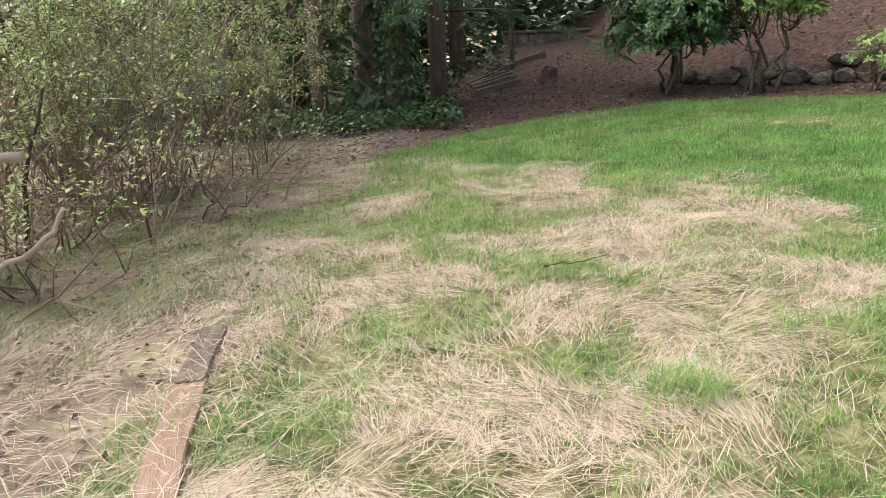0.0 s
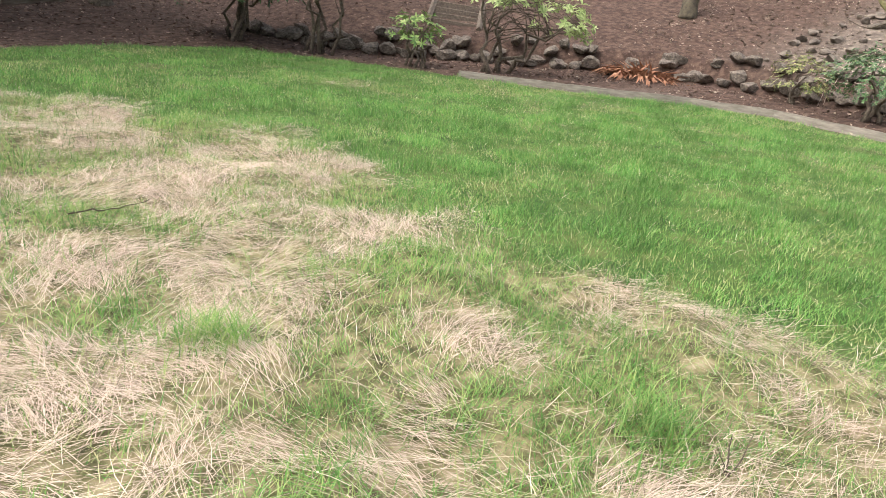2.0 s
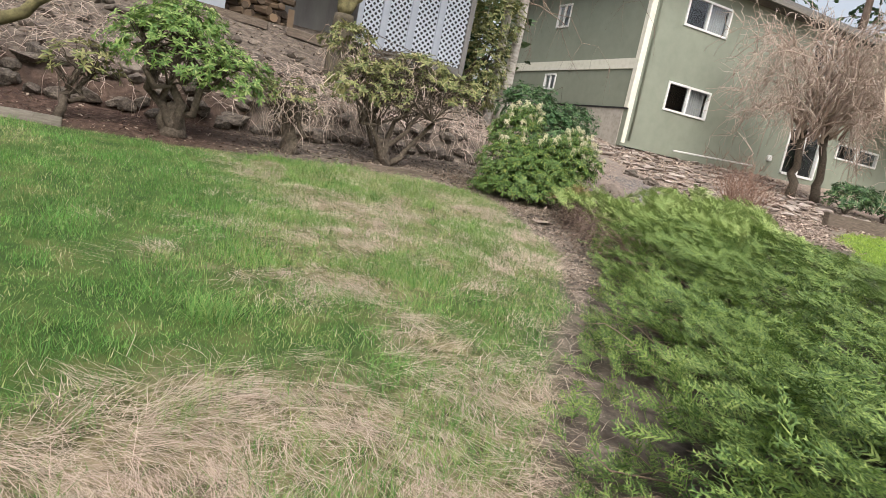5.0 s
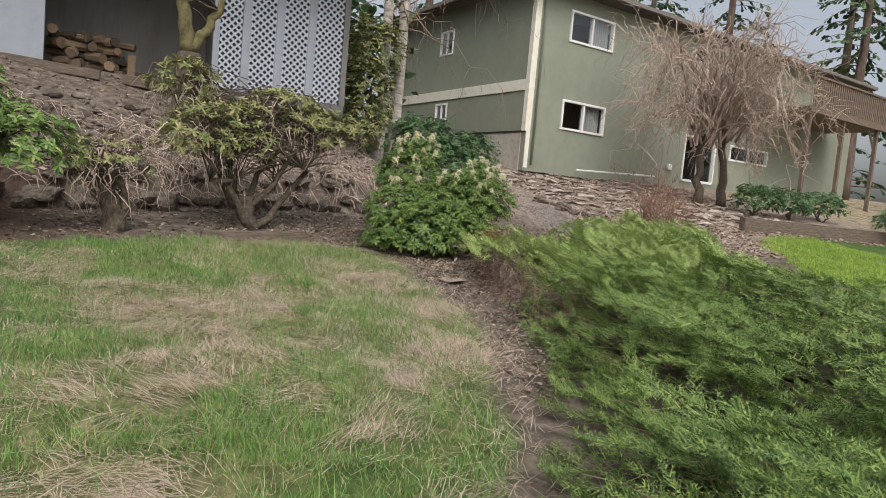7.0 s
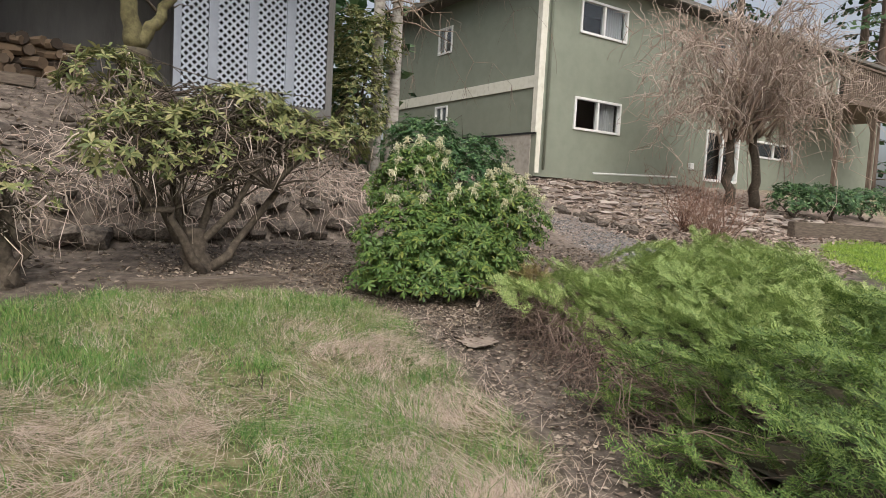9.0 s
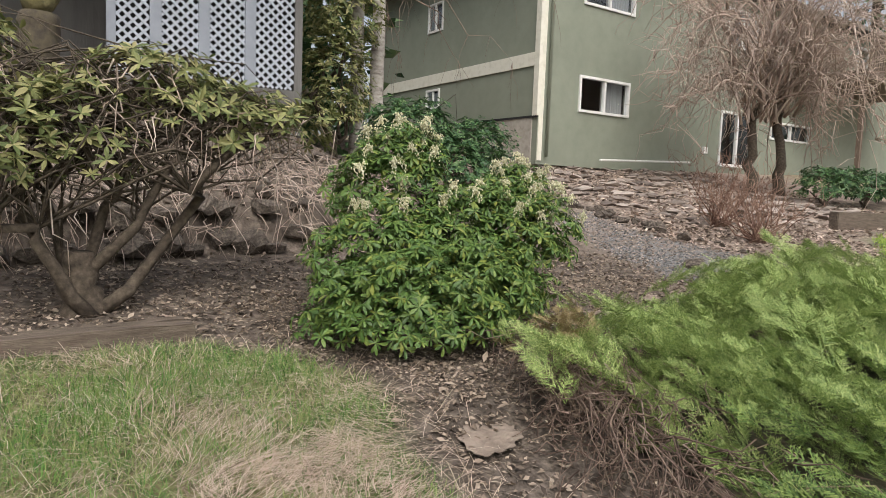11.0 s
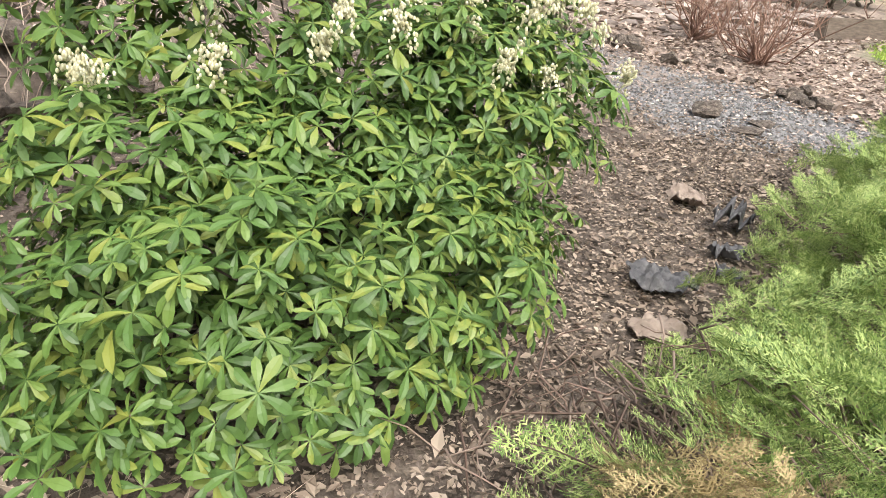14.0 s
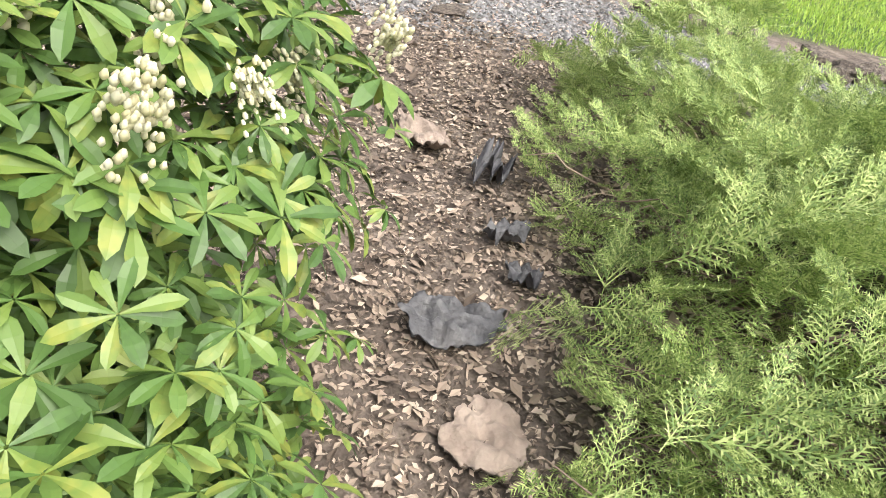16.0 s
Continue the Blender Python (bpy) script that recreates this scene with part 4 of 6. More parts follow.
x, y, r = scatter(260000, -1.0, 10.7, -4.0, 11.6, lambda x, y: in_lawn(x, y) * (1 - 0.6 * straw_at(x, y)) * 1.7 * thin_spots(x, y) * smooth(14, 5, np.hypot(x - 4, y - 1)), 78)
tagged(blades("yellowed_grass", x, y, r, (0.03, 0.075), (0.0015, 0.003), (0.25, 1.1), r.uniform(0, 6.3, len(x)), M_THATCH, seg=1), "yellowed thin spots in the lawn", "grass", kind="stuff")
x, y, r = scatter(60000, 6.0, 14.0, -17.0, -10.5, lambda x, y: smooth(-0.1, 0.1, side(SIDELAWN, x, y)), 79)
tagged(blades("lawn_grass", x, y, r, (0.04, 0.08), (0.004, 0.008), (0.6, 1.4), r.uniform(0, 6.3, len(x)), M_SIDEGRASS, seg=1), "short green side lawn", "grass", kind="stuff")


# ---- leaf litter and bark chips ----
def litter(name, n, box, keep, size, seed, label, mater=None):
    x, y, r = scatter(n, *box, keep, seed)
    k = len(x)
    V = np.array([(0, 0, 0), (0.25, 0.5, 0.09), (0, 1, 0), (-0.25, 0.5, 0.05)], float)
    F = [np.array([[0, 1, 2], [0, 2, 3]])]
    d = np.stack([r.normal(0, 1, k), r.normal(0, 1, k), r.normal(0, 0.25, k)], -1)
    s = Shape().tile(V, F, rotations(d, r.normal(0, 0.5, k), r.uniform(*size, k)), np.stack([x, y, ground_z(x, y) + r.uniform(0.004, 0.02, k)], -1))
    return tagged(part(name, s, mater or M_LITTER), label, "leaf litter", kind="stuff")


not_lawn = lambda x, y: 1 - smooth(-0.25, 0.05, side(LAWN, x, y))
litter("leaf_litter", 46000, (6.0, 12.6, -9.0, -2.0), lambda x, y: not_lawn(x, y) * (1 - smooth(-0.1, 0.3, side(GRAVEL, x, y))), (0.015, 0.05), 81, "dry brown leaves and bark chips")
litter("leaf_litter", 4000, (9.4, 12.0, -1.0, 9.0), not_lawn, (0.02, 0.06), 90, "bark mulch in the bed, darkened for the bed's shade", M_BARKCHIP)
litter("leaf_litter", 15000, (9.0, 17.0, -8.0, 10.0), lambda x, y: not_lawn(x, y) * np.where((x < 11.8) & (y > -0.6), 0.25, 1.0), (0.03, 0.09), 83, "brown leaves and bark on the bank")
litter("leaf_litter", 13000, (-2.0, 10.0, 8.0, 20.0), not_lawn, (0.03, 0.09), 85, "reddish brown bark mulch, darkened for tree shade", M_BARKCHIP)
litter("leaf_litter", 42000, (9.3, 11.6, -8.6, -3.6), not_lawn, (0.009, 0.03), 82, "small dry brown leaves on the narrow path")
litter("leaf_litter", 15000, (13.5, 22.2, -20.0, -10.6), lambda x, y: 1 - smooth(-0.1, 0.3, side(GRAVEL, x, y)), (0.04, 0.13), 84, "tan leaves over the rockery slope", M_TANLITTER)
litter("leaf_litter", 8000, (11.0, 14.5, -14.0, -9.8), lambda x, y: 1 - smooth(-0.1, 0.3, np.maximum(side(GRAVEL, x, y), side(SIDELAWN, x, y))), (0.03, 0.09), 86, "tan leaves beside the gravel", M_TANLITTER)
litter("leaf_litter", 17000, (10.4, 17.5, -11.5, -7.0), lambda x, y: smooth(-0.6, 0.2, side(GRAVEL, x, y)) * 0.8, (0.015, 0.05), 88, "small tan leaves blown over the gravel", M_TANLITTER)
litter("leaf_litter", 9000, (-4.5, -0.6, 1.0, 10.0), lambda x, y: 1.0 + 0 * x, (0.02, 0.06), 87, "old grey-brown leaves under the thicket")

# loose gravel on the path by the house
x, y, r = scatter(26000, 8.5, 15.5, -10.6, -8.0, lambda x, y: smooth(-0.4, 0.3, side(GRAVEL, x, y)) * (0.3 + 0.7 * smooth(13.6, 11.8, x)), 89)
k = len(x)
PEB_V = np.array([(1, 0, 0), (0, 1, 0), (-1, 0, 0), (0, -1, 0), (0.1, 0.1, 0.7)], float)
peb = Shape().tile(PEB_V, [np.array([[0, 1, 4], [1, 2, 4], [2, 3, 4], [3, 0, 4]])], rotations(np.c_[r.normal(0, 1, (k, 2)), r.normal(0, 0.15, k)], None, r.uniform(0.008, 0.026, k)), np.stack([x, y, ground_z(x, y) + 0.002], -1))
M_PEBBLE = mat("grey_gravel", [(0.06, 0.06, 0.06), (0.125, 0.124, 0.124), (0.195, 0.193, 0.192), (0.275, 0.272, 0.27)], 0.9, 9, 3, 0, per="island")
tagged(part("gravel", peb, M_PEBBLE), "loose grey gravel on the garden path", "gravel", kind="stuff")

# ---- spreading junipers ----
def spray_template(seed, n=9, needles=4, long=0.12, wide=0.016, cord=0.012):
    """A feathery juniper spray along +y, about one long: an axis with branchlets that carry short scale needles."""
    r = np.random.default_rng(seed)
    V, T = [], []

    def tri(a, b, c):
        T.append([len(V), len(V) + 1, len(V) + 2])
        V.extend([a, b, c])
    tri(np.array([0.006, 0, 0]), np.array([-0.006, 0, 0]), np.array([0, 1.0, 0.06]))
    for i in range(n):
        t = 0.1 + 0.86 * i / n
        for sg in (1, -1):
            if r.random() < 0.1:
                continue
            base = np.array([0, t, 0.06 * t * t])
            ang = radians(r.uniform(32, 52))
            L = (0.34 * (1 - t) + 0.1) * r.uniform(0.75, 1.2)
            d = np.array([sg * math.sin(ang), math.cos(ang), r.uniform(-0.1, 0.35)])
            d /= np.linalg.norm(d)
            w = np.cross(d, [0, 0, 1]) * cord
            tri(base + w, base - w, base + d * L)
            for k in range(needles):
                u = (k + 0.6) / needles
                q = base + d * L * u
                for s2 in (1, -1):
                    e = d * 0.75 + np.cross(d, [0, 0, 1]) * s2 * 0.8 + np.array([0, 0, r.uniform(-0.2, 0.5)])
                    e *= long * (1.15 - 0.6 * u) * r.uniform(0.7, 1.2)
                    ww = d * wide
                    tri(q - ww, q + ww, q + e)
    return np.array(V), [np.array(T)]


SPRAYS = [spray_template(i, 12, 4, 0.075, 0.012, 0.011) for i in range(3)]
SPRAYS_MID = [spray_template(20 + i, 9, 2, 0.1, 0.02, 0.02) for i in range(2)]
SPRAYS_FAR = [spray_template(10 + i, 8, 1, 0.14, 0.032, 0.024) for i in range(2)]
# last plant is added: its darker green stands in for a shaded hollow
JUN = [((3.4, -3.3), 1.7), ((5.2, -4.2), 1.7), ((6.9, -5.3), 1.75), ((8.5, -5.5), 1.6), ((9.2, -7.2), 1.6), ((4.0, -5.6), 1.9), ((6.6, -7.6), 1.9), ((7.75, -4.85), 1.25)]


def shelf(x, y):
    """Where the junipers' layered boughs stand, 0 in the dark gaps between them."""
    s, c = 0.58 * np.asarray(x) + 0.8 * np.asarray(y), -0.8 * np.asarray(x) + 0.58 * np.asarray(y)
    near_edge = smooth(0.75, 0.3, side(JUNIPER, x, y)) * smooth(7.8, 7.2, x)
    return np.maximum(smooth(0.34, 0.52, fractal(s * 0.8, c * 2.3, 95, 2)), np.maximum(near_edge, smooth(5.2, 4.2, x)))


def jun_height(x, y):
    e = side(JUNIPER, x, y) + 0.35 * (fractal(x * 1.5, y * 1.5, 91) - 0.5)
    low = 1 - 0.3 * smooth(1.5, 0.5, np.hypot(x - 8.4, y + 5.0))
    return low * smooth(-0.12, 0.5, e) * (0.23 + 0.34 * shelf(x, y) + 0.4 * (fractal(x * 1.1, y * 1.1, 93) - 0.42) + 0.12 * (lattice_noise(x * 2.4, y * 2.4, 94) - 0.5))


def juniper(k, c, rad):
    r = np.random.default_rng(100 + k)
    t = thing("juniper_shrub", "feathery yellow-green juniper beside the path" if k in (3, 4) else "feathery dark green spreading juniper by the lawn", "juniper", (*c, float(ground_z(*c))), group="spreading junipers")
    cx, cy, cz = c[0], c[1], float(ground_z(*c))

    def mine(x, y):
        ds = np.stack([np.hypot(x - q[0], y - q[1]) / w for q, w in JUN])
        return (ds.argmin(0) == k)
    # sheet in place of the old inner wood, coloured dark for its shade
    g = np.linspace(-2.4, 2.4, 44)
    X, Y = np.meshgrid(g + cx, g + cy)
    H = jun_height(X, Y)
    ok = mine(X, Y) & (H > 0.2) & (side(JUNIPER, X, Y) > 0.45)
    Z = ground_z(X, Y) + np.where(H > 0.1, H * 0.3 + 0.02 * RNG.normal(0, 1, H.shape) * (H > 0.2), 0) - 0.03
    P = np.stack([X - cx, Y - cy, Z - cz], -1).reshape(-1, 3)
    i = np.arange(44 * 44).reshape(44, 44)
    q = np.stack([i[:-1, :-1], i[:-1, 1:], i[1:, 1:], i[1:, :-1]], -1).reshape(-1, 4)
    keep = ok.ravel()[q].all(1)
    part("inner_wood", Shape().add(P, [q[keep]]), M_JUNSHADE, t, "sheet for the inner wood, with its shade in the colour")
    # long arching boughs, each with sprays along both sides
    nb = 500 if k in (3, 4) else 330
    bx, by = r.uniform(cx - 2.4, cx + 2.4, nb), r.uniform(cy - 2.4, cy + 2.4, nb)
    H = jun_height(bx, by)
    ok = mine(bx, by) & (H > 0.06) & (side(JUNIPER, bx, by) > 0.02) & (r.uniform(0, 1, nb) < (0.5 if k in (3, 4) else 0.16) + 0.95 * shelf(bx, by))
    bx, by, H = bx[ok], by[ok], H[ok]
    nb, K = len(bx), 18
    out = np.stack([bx - cx, by - cy], -1)
    out /= np.linalg.norm(out, axis=1)[:, None] + 0.3
    jit = 0.75 if k in (3, 4) else 0.4
    bd = np.stack([0.3 + 0.45 * out[:, 0] + r.normal(0, jit, nb), 0.6 + 0.45 * out[:, 1] + r.normal(0, jit, nb)], -1)
    bd /= np.linalg.norm(bd, axis=1)[:, None]
    BL = r.uniform(0.4, 0.85, nb)
    v = np.tile(np.linspace(0.0, 1.0, K), nb)
    I = np.repeat(np.arange(nb), K)
    top = r.uniform(0.8, 1.12, nb)
    # the bough's tip stands at its place on the mound, its root lies back inside
    back = (1 - v) * BL[I]
    x, y = bx[I] - bd[I, 0] * back, by[I] - bd[I, 1] * back
    z = ground_z(bx, by)[I] + H[I] * top[I] - 0.45 * (1 - v) ** 2 * H[I] - 0.1 * np.clip(v - 0.75, 0, 1)
    sgn = np.where(np.arange(nb * K) % 2, 1.0, -1.0) * np.where(v > 0.93, 0.1, 1.0)
    w1, w2 = r.uniform(0.6, 1.0, nb * K), sgn * r.uniform(0.35, 0.95, nb * K)
    d = np.stack([bd[I, 0] * w1 - bd[I, 1] * w2, bd[I, 1] * w1 + bd[I, 0] * w2, r.uniform(-0.12, 0.28, nb * K) + (0.35 if k in (3, 4) else 0.0)], -1)
    # the lower skirt towards the lawn is bare
    bare_skirt = lambda x, y, h: (h < 0.26) & (side(JUNIPER, x, y) < 0.5) & (x > 7.7) & (x < 9.75) & (y > -5.4)
    ok = ~bare_skirt(x, y, z - ground_z(x, y))
    x, y, z, d, v = x[ok], y[ok], z[ok], d[ok], v[ok]
    n = len(x)
    e = 0.08
    gxx = (side(JUNIPER, x + e, y) - side(JUNIPER, x - e, y)) / (2 * e)
    gyy = (side(JUNIPER, x, y + e) - side(JUNIPER, x, y - e)) / (2 * e)
    sc = r.uniform(0.14, 0.28, n) * (1.1 - 0.25 * v)
    P = np.stack([x, y, z], -1) - np.array([cx, cy, cz])
    M = rotations(d, r.normal(0, 0.75 if k in (3, 4) else 0.3, n), sc)
    near = side([(7.6, -3.6), (7.6, -5.2), (8.6, -6.4), (9.2, -8.2), (11, -8), (11, -3.6)], x, y) > 0
    front = side([(2, -1), (3, -2.6), (5, -4.4), (7, -5.8), (8.4, -7.4), (9.2, -9), (11, -8), (11, -3), (7, -1)], x, y) > 0
    s = Shape()
    pick = r.integers(0, 6, n)
    for j in range(6):
        for sel, T in ((near, SPRAYS[j % 3]), (front & ~near, SPRAYS_MID[j % 2]), (~front & ~near, SPRAYS_FAR[j % 2])):
            m = (pick == j) & sel
            if m.any():
                s.tile(*T, M[m], P[m])
    # short shoots that fill the mound between the boughs
    m = 5400 if k in (3, 4) else 1400 if k in (5, 6) else 2600
    fx, fy = r.uniform(cx - 2.4, cx + 2.4, m), r.uniform(cy - 2.4, cy + 2.4, m)
    fh = jun_height(fx, fy)
    ok = mine(fx, fy) & (fh > 0.08) & ~bare_skirt(fx, fy, fh * 0.5) & (r.uniform(0, 1, m) < (0.7 if k in (3, 4) else 0.35) + shelf(fx, fy))
    fx, fy, fh = fx[ok], fy[ok], fh[ok]
    m = len(fx)
    fd = np.stack([0.3 + r.normal(0, 0.5, m), 0.5 + r.normal(0, 0.5, m), r.uniform(0.0, 0.9, m)], -1)
    fp = np.stack([fx - cx, fy - cy, ground_z(fx, fy) + fh * r.uniform(0.15, 0.9, m) - cz], -1)
    fm = rotations(fd, r.normal(0, 0.6, m), r.uniform(0.13, 0.24, m))
    inner = side([(2, -1), (3, -2.6), (5, -4.4), (7, -5.8), (8.4, -7.4), (9.2, -9), (11, -8), (11, -3), (7, -1)], fx, fy) > 0
    s.tile(*(SPRAYS[0] if k in (3, 4) else SPRAYS_MID[0]), fm[inner], fp[inner])
    s.tile(*SPRAYS_FAR[0], fm[~inner], fp[~inner])
    ob = part("foliage", s, M_JUNGOLD if k in (3, 4) else M_JUNIPER, t)
    ob["kind"] = "stuff"
    if k == 3:
        # a browned patch of dead sprays facing the path
        q = np.stack([r.normal(9.18, 0.09, 70), r.normal(-4.85, 0.09, 70)], -1)
        h = ground_z(q[:, 0], q[:, 1]) + jun_height(q[:, 0], q[:, 1]) * r.uniform(0.75, 1.05, 70)
        dead = Shape().tile(*SPRAYS[1], rotations(np.stack([r.normal(-0.3, 0.4, 70), r.normal(0.5, 0.4, 70), r.uniform(-0.1, 0.5, 70)], -1), r.normal(0, 0.5, 70), r.uniform(0.12, 0.2, 70)), np.c_[q, h] - np.array([cx, cy, cz]))
        part("dead_spray", dead, M_DEADSPRAY, t, "browned dead juniper sprays")["kind"] = "stuff"
    # bare brown stems along the open edge
    s = Shape()
    for m in range(150):
        j = r.integers(0, n)
        if not (-0.1 < side(JUNIPER, x[j], y[j]) < 0.7):
            continue
        b = np.array([x[j] + 0.5 * gxx[j], y[j] + 0.5 * gyy[j], float(ground_z(x[j], y[j])) + 0.03])
        tip = np.array([x[j] - 0.15 * gxx[j], y[j] - 0.15 * gyy[j], float(ground_z(x[j], y[j])) + r.uniform(0.02, 0.3)])
        s.tube(curve_points(b, tip, -0.1, 0.07, 6, r) - np.array([cx, cy, cz]), [0.008, 0.004, 0.0015], 4)
    if s.n:
        part("stem_mass", s, M_TWIG, t, "bare brown stems", flat=False)["kind"] = "stuff"


for k, (c, w) in enumerate(JUN):
    juniper(k, c, w)


# ---- shrubs with trunks and leaf rosettes ----
ROSETTES = {}


def shrub(name, label, category, base, crowns, leaf_mat, n_leaf=160, leaf=0.1, trunks=3, trunk_r=0.05, twigs=20, flowers=0, seed=0, bark=None, template=None, bare=0, spread=0.12, group="", solo=0, stump=0.0, hanging=0):
    """A shrub: stems that rise from the base to its crowns (centre offset and radii), rosettes of leaves over each crown."""
    r = np.random.default_rng(seed)
    z0 = float(ground_z(*base)) - 0.02
    t = thing(name, label, category, (*base, z0), group=group)
    bark = bark or M_BARK
    tpl = template or [whorl_template(7, leaf_template(1.0, 0.34), seed * 3 + i) for i in range(3)]
    crowns = [(np.array(c, float), np.array(q, float)) for c, q in crowns]
    if stump:
        sp = curve_points((0, 0, -0.03), (0.02, 0.03, 0.42), 0, 0.05, 7, r)
        part("trunk_base", Shape().tube(sp, [stump * 1.35, stump, stump * 0.9, stump * 0.75], 11), bark, t, flat=False)
    forks = []
    for k in range(trunks):
        c, q = crowns[k % len(crowns)]
        top = c + r.normal(0, 0.25, 3) * q
        a = np.array([r.normal(0, spread * 0.5), r.normal(0, spread * 0.5), 0])
        p = curve_points(a, top, -0.04, 0.07, 9, r)
        part("trunk", Shape().tube(p, [trunk_r * 1.5, trunk_r, trunk_r * 0.8, trunk_r * 0.35], 8), bark, t, flat=False)
        forks.append(p)
    s, w = Shape(), Shape()
    pts, nrm = [], []
    for c, q in crowns:
        m = int(n_leaf * (q[0] * q[1] + q[2] * (q[0] + q[1])) / 0.75) + 5
        u = r.normal(0, 1, (m, 3))
        u /= np.linalg.norm(u, axis=1)[:, None]
        u[:, 2] = np.where(u[:, 2] < -0.5, -u[:, 2], u[:, 2])
        rad = r.uniform(0.55 if not solo else 0.62, 1.05, m) ** 0.6
        lump = (0.62 if not solo else 0.66) + (0.76 if not solo else 0.66) * fractal(u[:, 0] * 2.6 + seed, u[:, 1] * 2.6 + u[:, 2] * 2.1, seed + 5)
        P = c + u * q * (rad * lump)[:, None]
        pts.append(P)
        nrm.append(u * 0.75 + np.array([0, 0, 0.75]) + r.normal(0, 0.25 if not solo else 0.16, (m, 3)))
    P, Nn = np.concatenate(pts), np.concatenate(nrm)
    up = np.maximum(0.06, P[:, 2])
    P[:, 2] = up
    # the rosette's z axis follows the normal
    Mx = rotations(Nn, r.uniform(0, 6.28, len(P)), leaf * r.uniform(0.75, 1.25, len(P)))
    turn = np.array([[1, 0, 0], [0, 0, 1], [0, -1, 0]], float)
    Mx = Mx @ turn
    which = r.integers(0, len(tpl), len(P))
    rest = np.ones(len(P), bool)
    if solo:
        # the outermost rosettes on the path's side are parts of their own
        for j in np.argsort(-(P @ np.array([-0.8, -0.25, 0.35])))[:solo]:
            rest[j] = False
            T = tpl[which[j]]
            key = (name, which[j])
            if key not in ROSETTES:
                ROSETTES[key] = Shape().add(*T).mesh("leaf_rosette")
            ob = part("leaf_rosette", ROSETTES[key], leaf_mat, t)
            ob.matrix_basis = Matrix.Translation(P[j]) @ Matrix(Mx[j].tolist()).to_4x4()
    for j, T in enumerate(tpl):
        m = (which == j) & rest
        if m.any():
            s.tile(*T, Mx[m], P[m])
    if len(P):
        fo = part("foliage", s, leaf_mat, t)
        fo["kind"] = "stuff"
    for j in r.choice(len(P), min(twigs, len(P)), replace=False):
        f = forks[r.integers(0, len(forks))]
        a = f[r.integers(4, 9)]
        w.tube(curve_points(a, P[j], -0.05, 0.06, 5, r), [trunk_r * 0.32, trunk_r * 0.2, 0.003], 5)
    for j in range(bare):
        f = forks[r.integers(0, len(forks))]
        a = f[r.integers(3, 9)]
        c, q = crowns[r.integers(0, len(crowns))]
        u = r.normal(0, 1, 3)
        b = c + u / np.linalg.norm(u) * q * r.uniform(0.7, 1.2)
        b[2] = max(b[2], 0.1)
        w.tube(curve_points(a, b, -0.1, 0.09, 6, r), [trunk_r * 0.25, 0.006, 0.002], 4)
    if w.n:
        part("twig_mass", w, bark, t, flat=False)["kind"] = "stuff"
    if hanging:
        h = Shape()
        for j in range(hanging):
            c, q = crowns[r.integers(0, len(crowns))]
            u = r.normal(0, 1, 3)
            a = c + u / np.linalg.norm(u) * q * r.uniform(0.5, 1.0)
            b = a + np.array([r.normal(0, 0.16), r.normal(0, 0.16), -r.uniform(0.15, 0.6)])
            b[2] = max(b[2], 0.12)
            h.tube(curve_points(a, b, -0.18, 0.1, 6, r), [0.007, 0.005, 0.002], 4)
        part("hanging_stem_mass", h, M_PALETWIG, t, "pale hanging dead stems", flat=False)["kind"] = "stuff"
    return t, P, Nn, Mx


SMALL = [whorl_template(6, small_leaf(1.0, 0.42), i + 50) for i in range(2)]
CLUMP = [whorl_template(9, small_leaf(1.0, 0.5), i + 60, 0.1) for i in range(2)]

# the andromeda in flower
def obovate(length=1.0, width=0.3, droop=0.35, fold=0.1):
    """A leaf along +y, widest past its middle, channelled along the midrib, arching over to a blunt tip."""
    ys = np.array([0.0, 0.3, 0.6, 0.85, 1.0])
    ws = np.array([0.05, 0.24, 0.5, 0.4, 0.0]) * width * length
    zs = (0.12 * ys - (droop + 0.12) * ys ** 2.2) * length
    V = [(0, y * length, z) for y, z in zip(ys, zs)]
    V += [(w, y * length, z + fold * w * 2) for y, w, z in zip(ys[:4], ws[:4], zs[:4])]
    V += [(-w, y * length, z + fold * w * 2) for y, w, z in zip(ys[:4], ws[:4], zs[:4])]
    quads = [[i, 5 + i, 6 + i, 1 + i] for i in range(3)] + [[i, i + 1, 10 + i, 9 + i] for i in range(3)]
    return np.array(V), [np.array(quads), np.array([[3, 8, 4], [3, 4, 12]])]


PT = [whorl_template(8 + i % 2, obovate(1.0, 0.31, 0.1 + 0.08 * i), i + 70, 0.12 - 0.1 * i) for i in range(4)]
pieris_crowns = [((-0.3, 0.3, 0.16), (0.6, 0.8, 0.2)), ((-0.1, -0.4, 0.25), (0.45, 0.4, 0.25)), ((-0.35, 0.2, 0.32), (0.55, 0.85, 0.32)), ((-0.05, 0.5, 0.48), (0.5, 0.5, 0.36)), ((0.0, -0.35, 0.6), (0.55, 0.55, 0.46)), ((0.2, 0.35, 0.95), (0.42, 0.46, 0.36)),
                 ((0.2, 0.25, 1.2), (0.3, 0.34, 0.24)), ((-0.1, -0.66, 0.68), (0.38, 0.4, 0.38)), ((0.05, -0.62, 0.98), (0.32, 0.3, 0.22)), ((-0.1, 0.0, 0.45), (0.42, 0.6, 0.4))]
pieris, pP, pN, pM = shrub("andromeda_shrub", "leafy green andromeda shrub with cream flower clusters", "shrub", (10.6, -4.8), pieris_crowns, M_PIERIS, 470, 0.066, 3, 0.016, 60, seed=4, template=PT, solo=290)


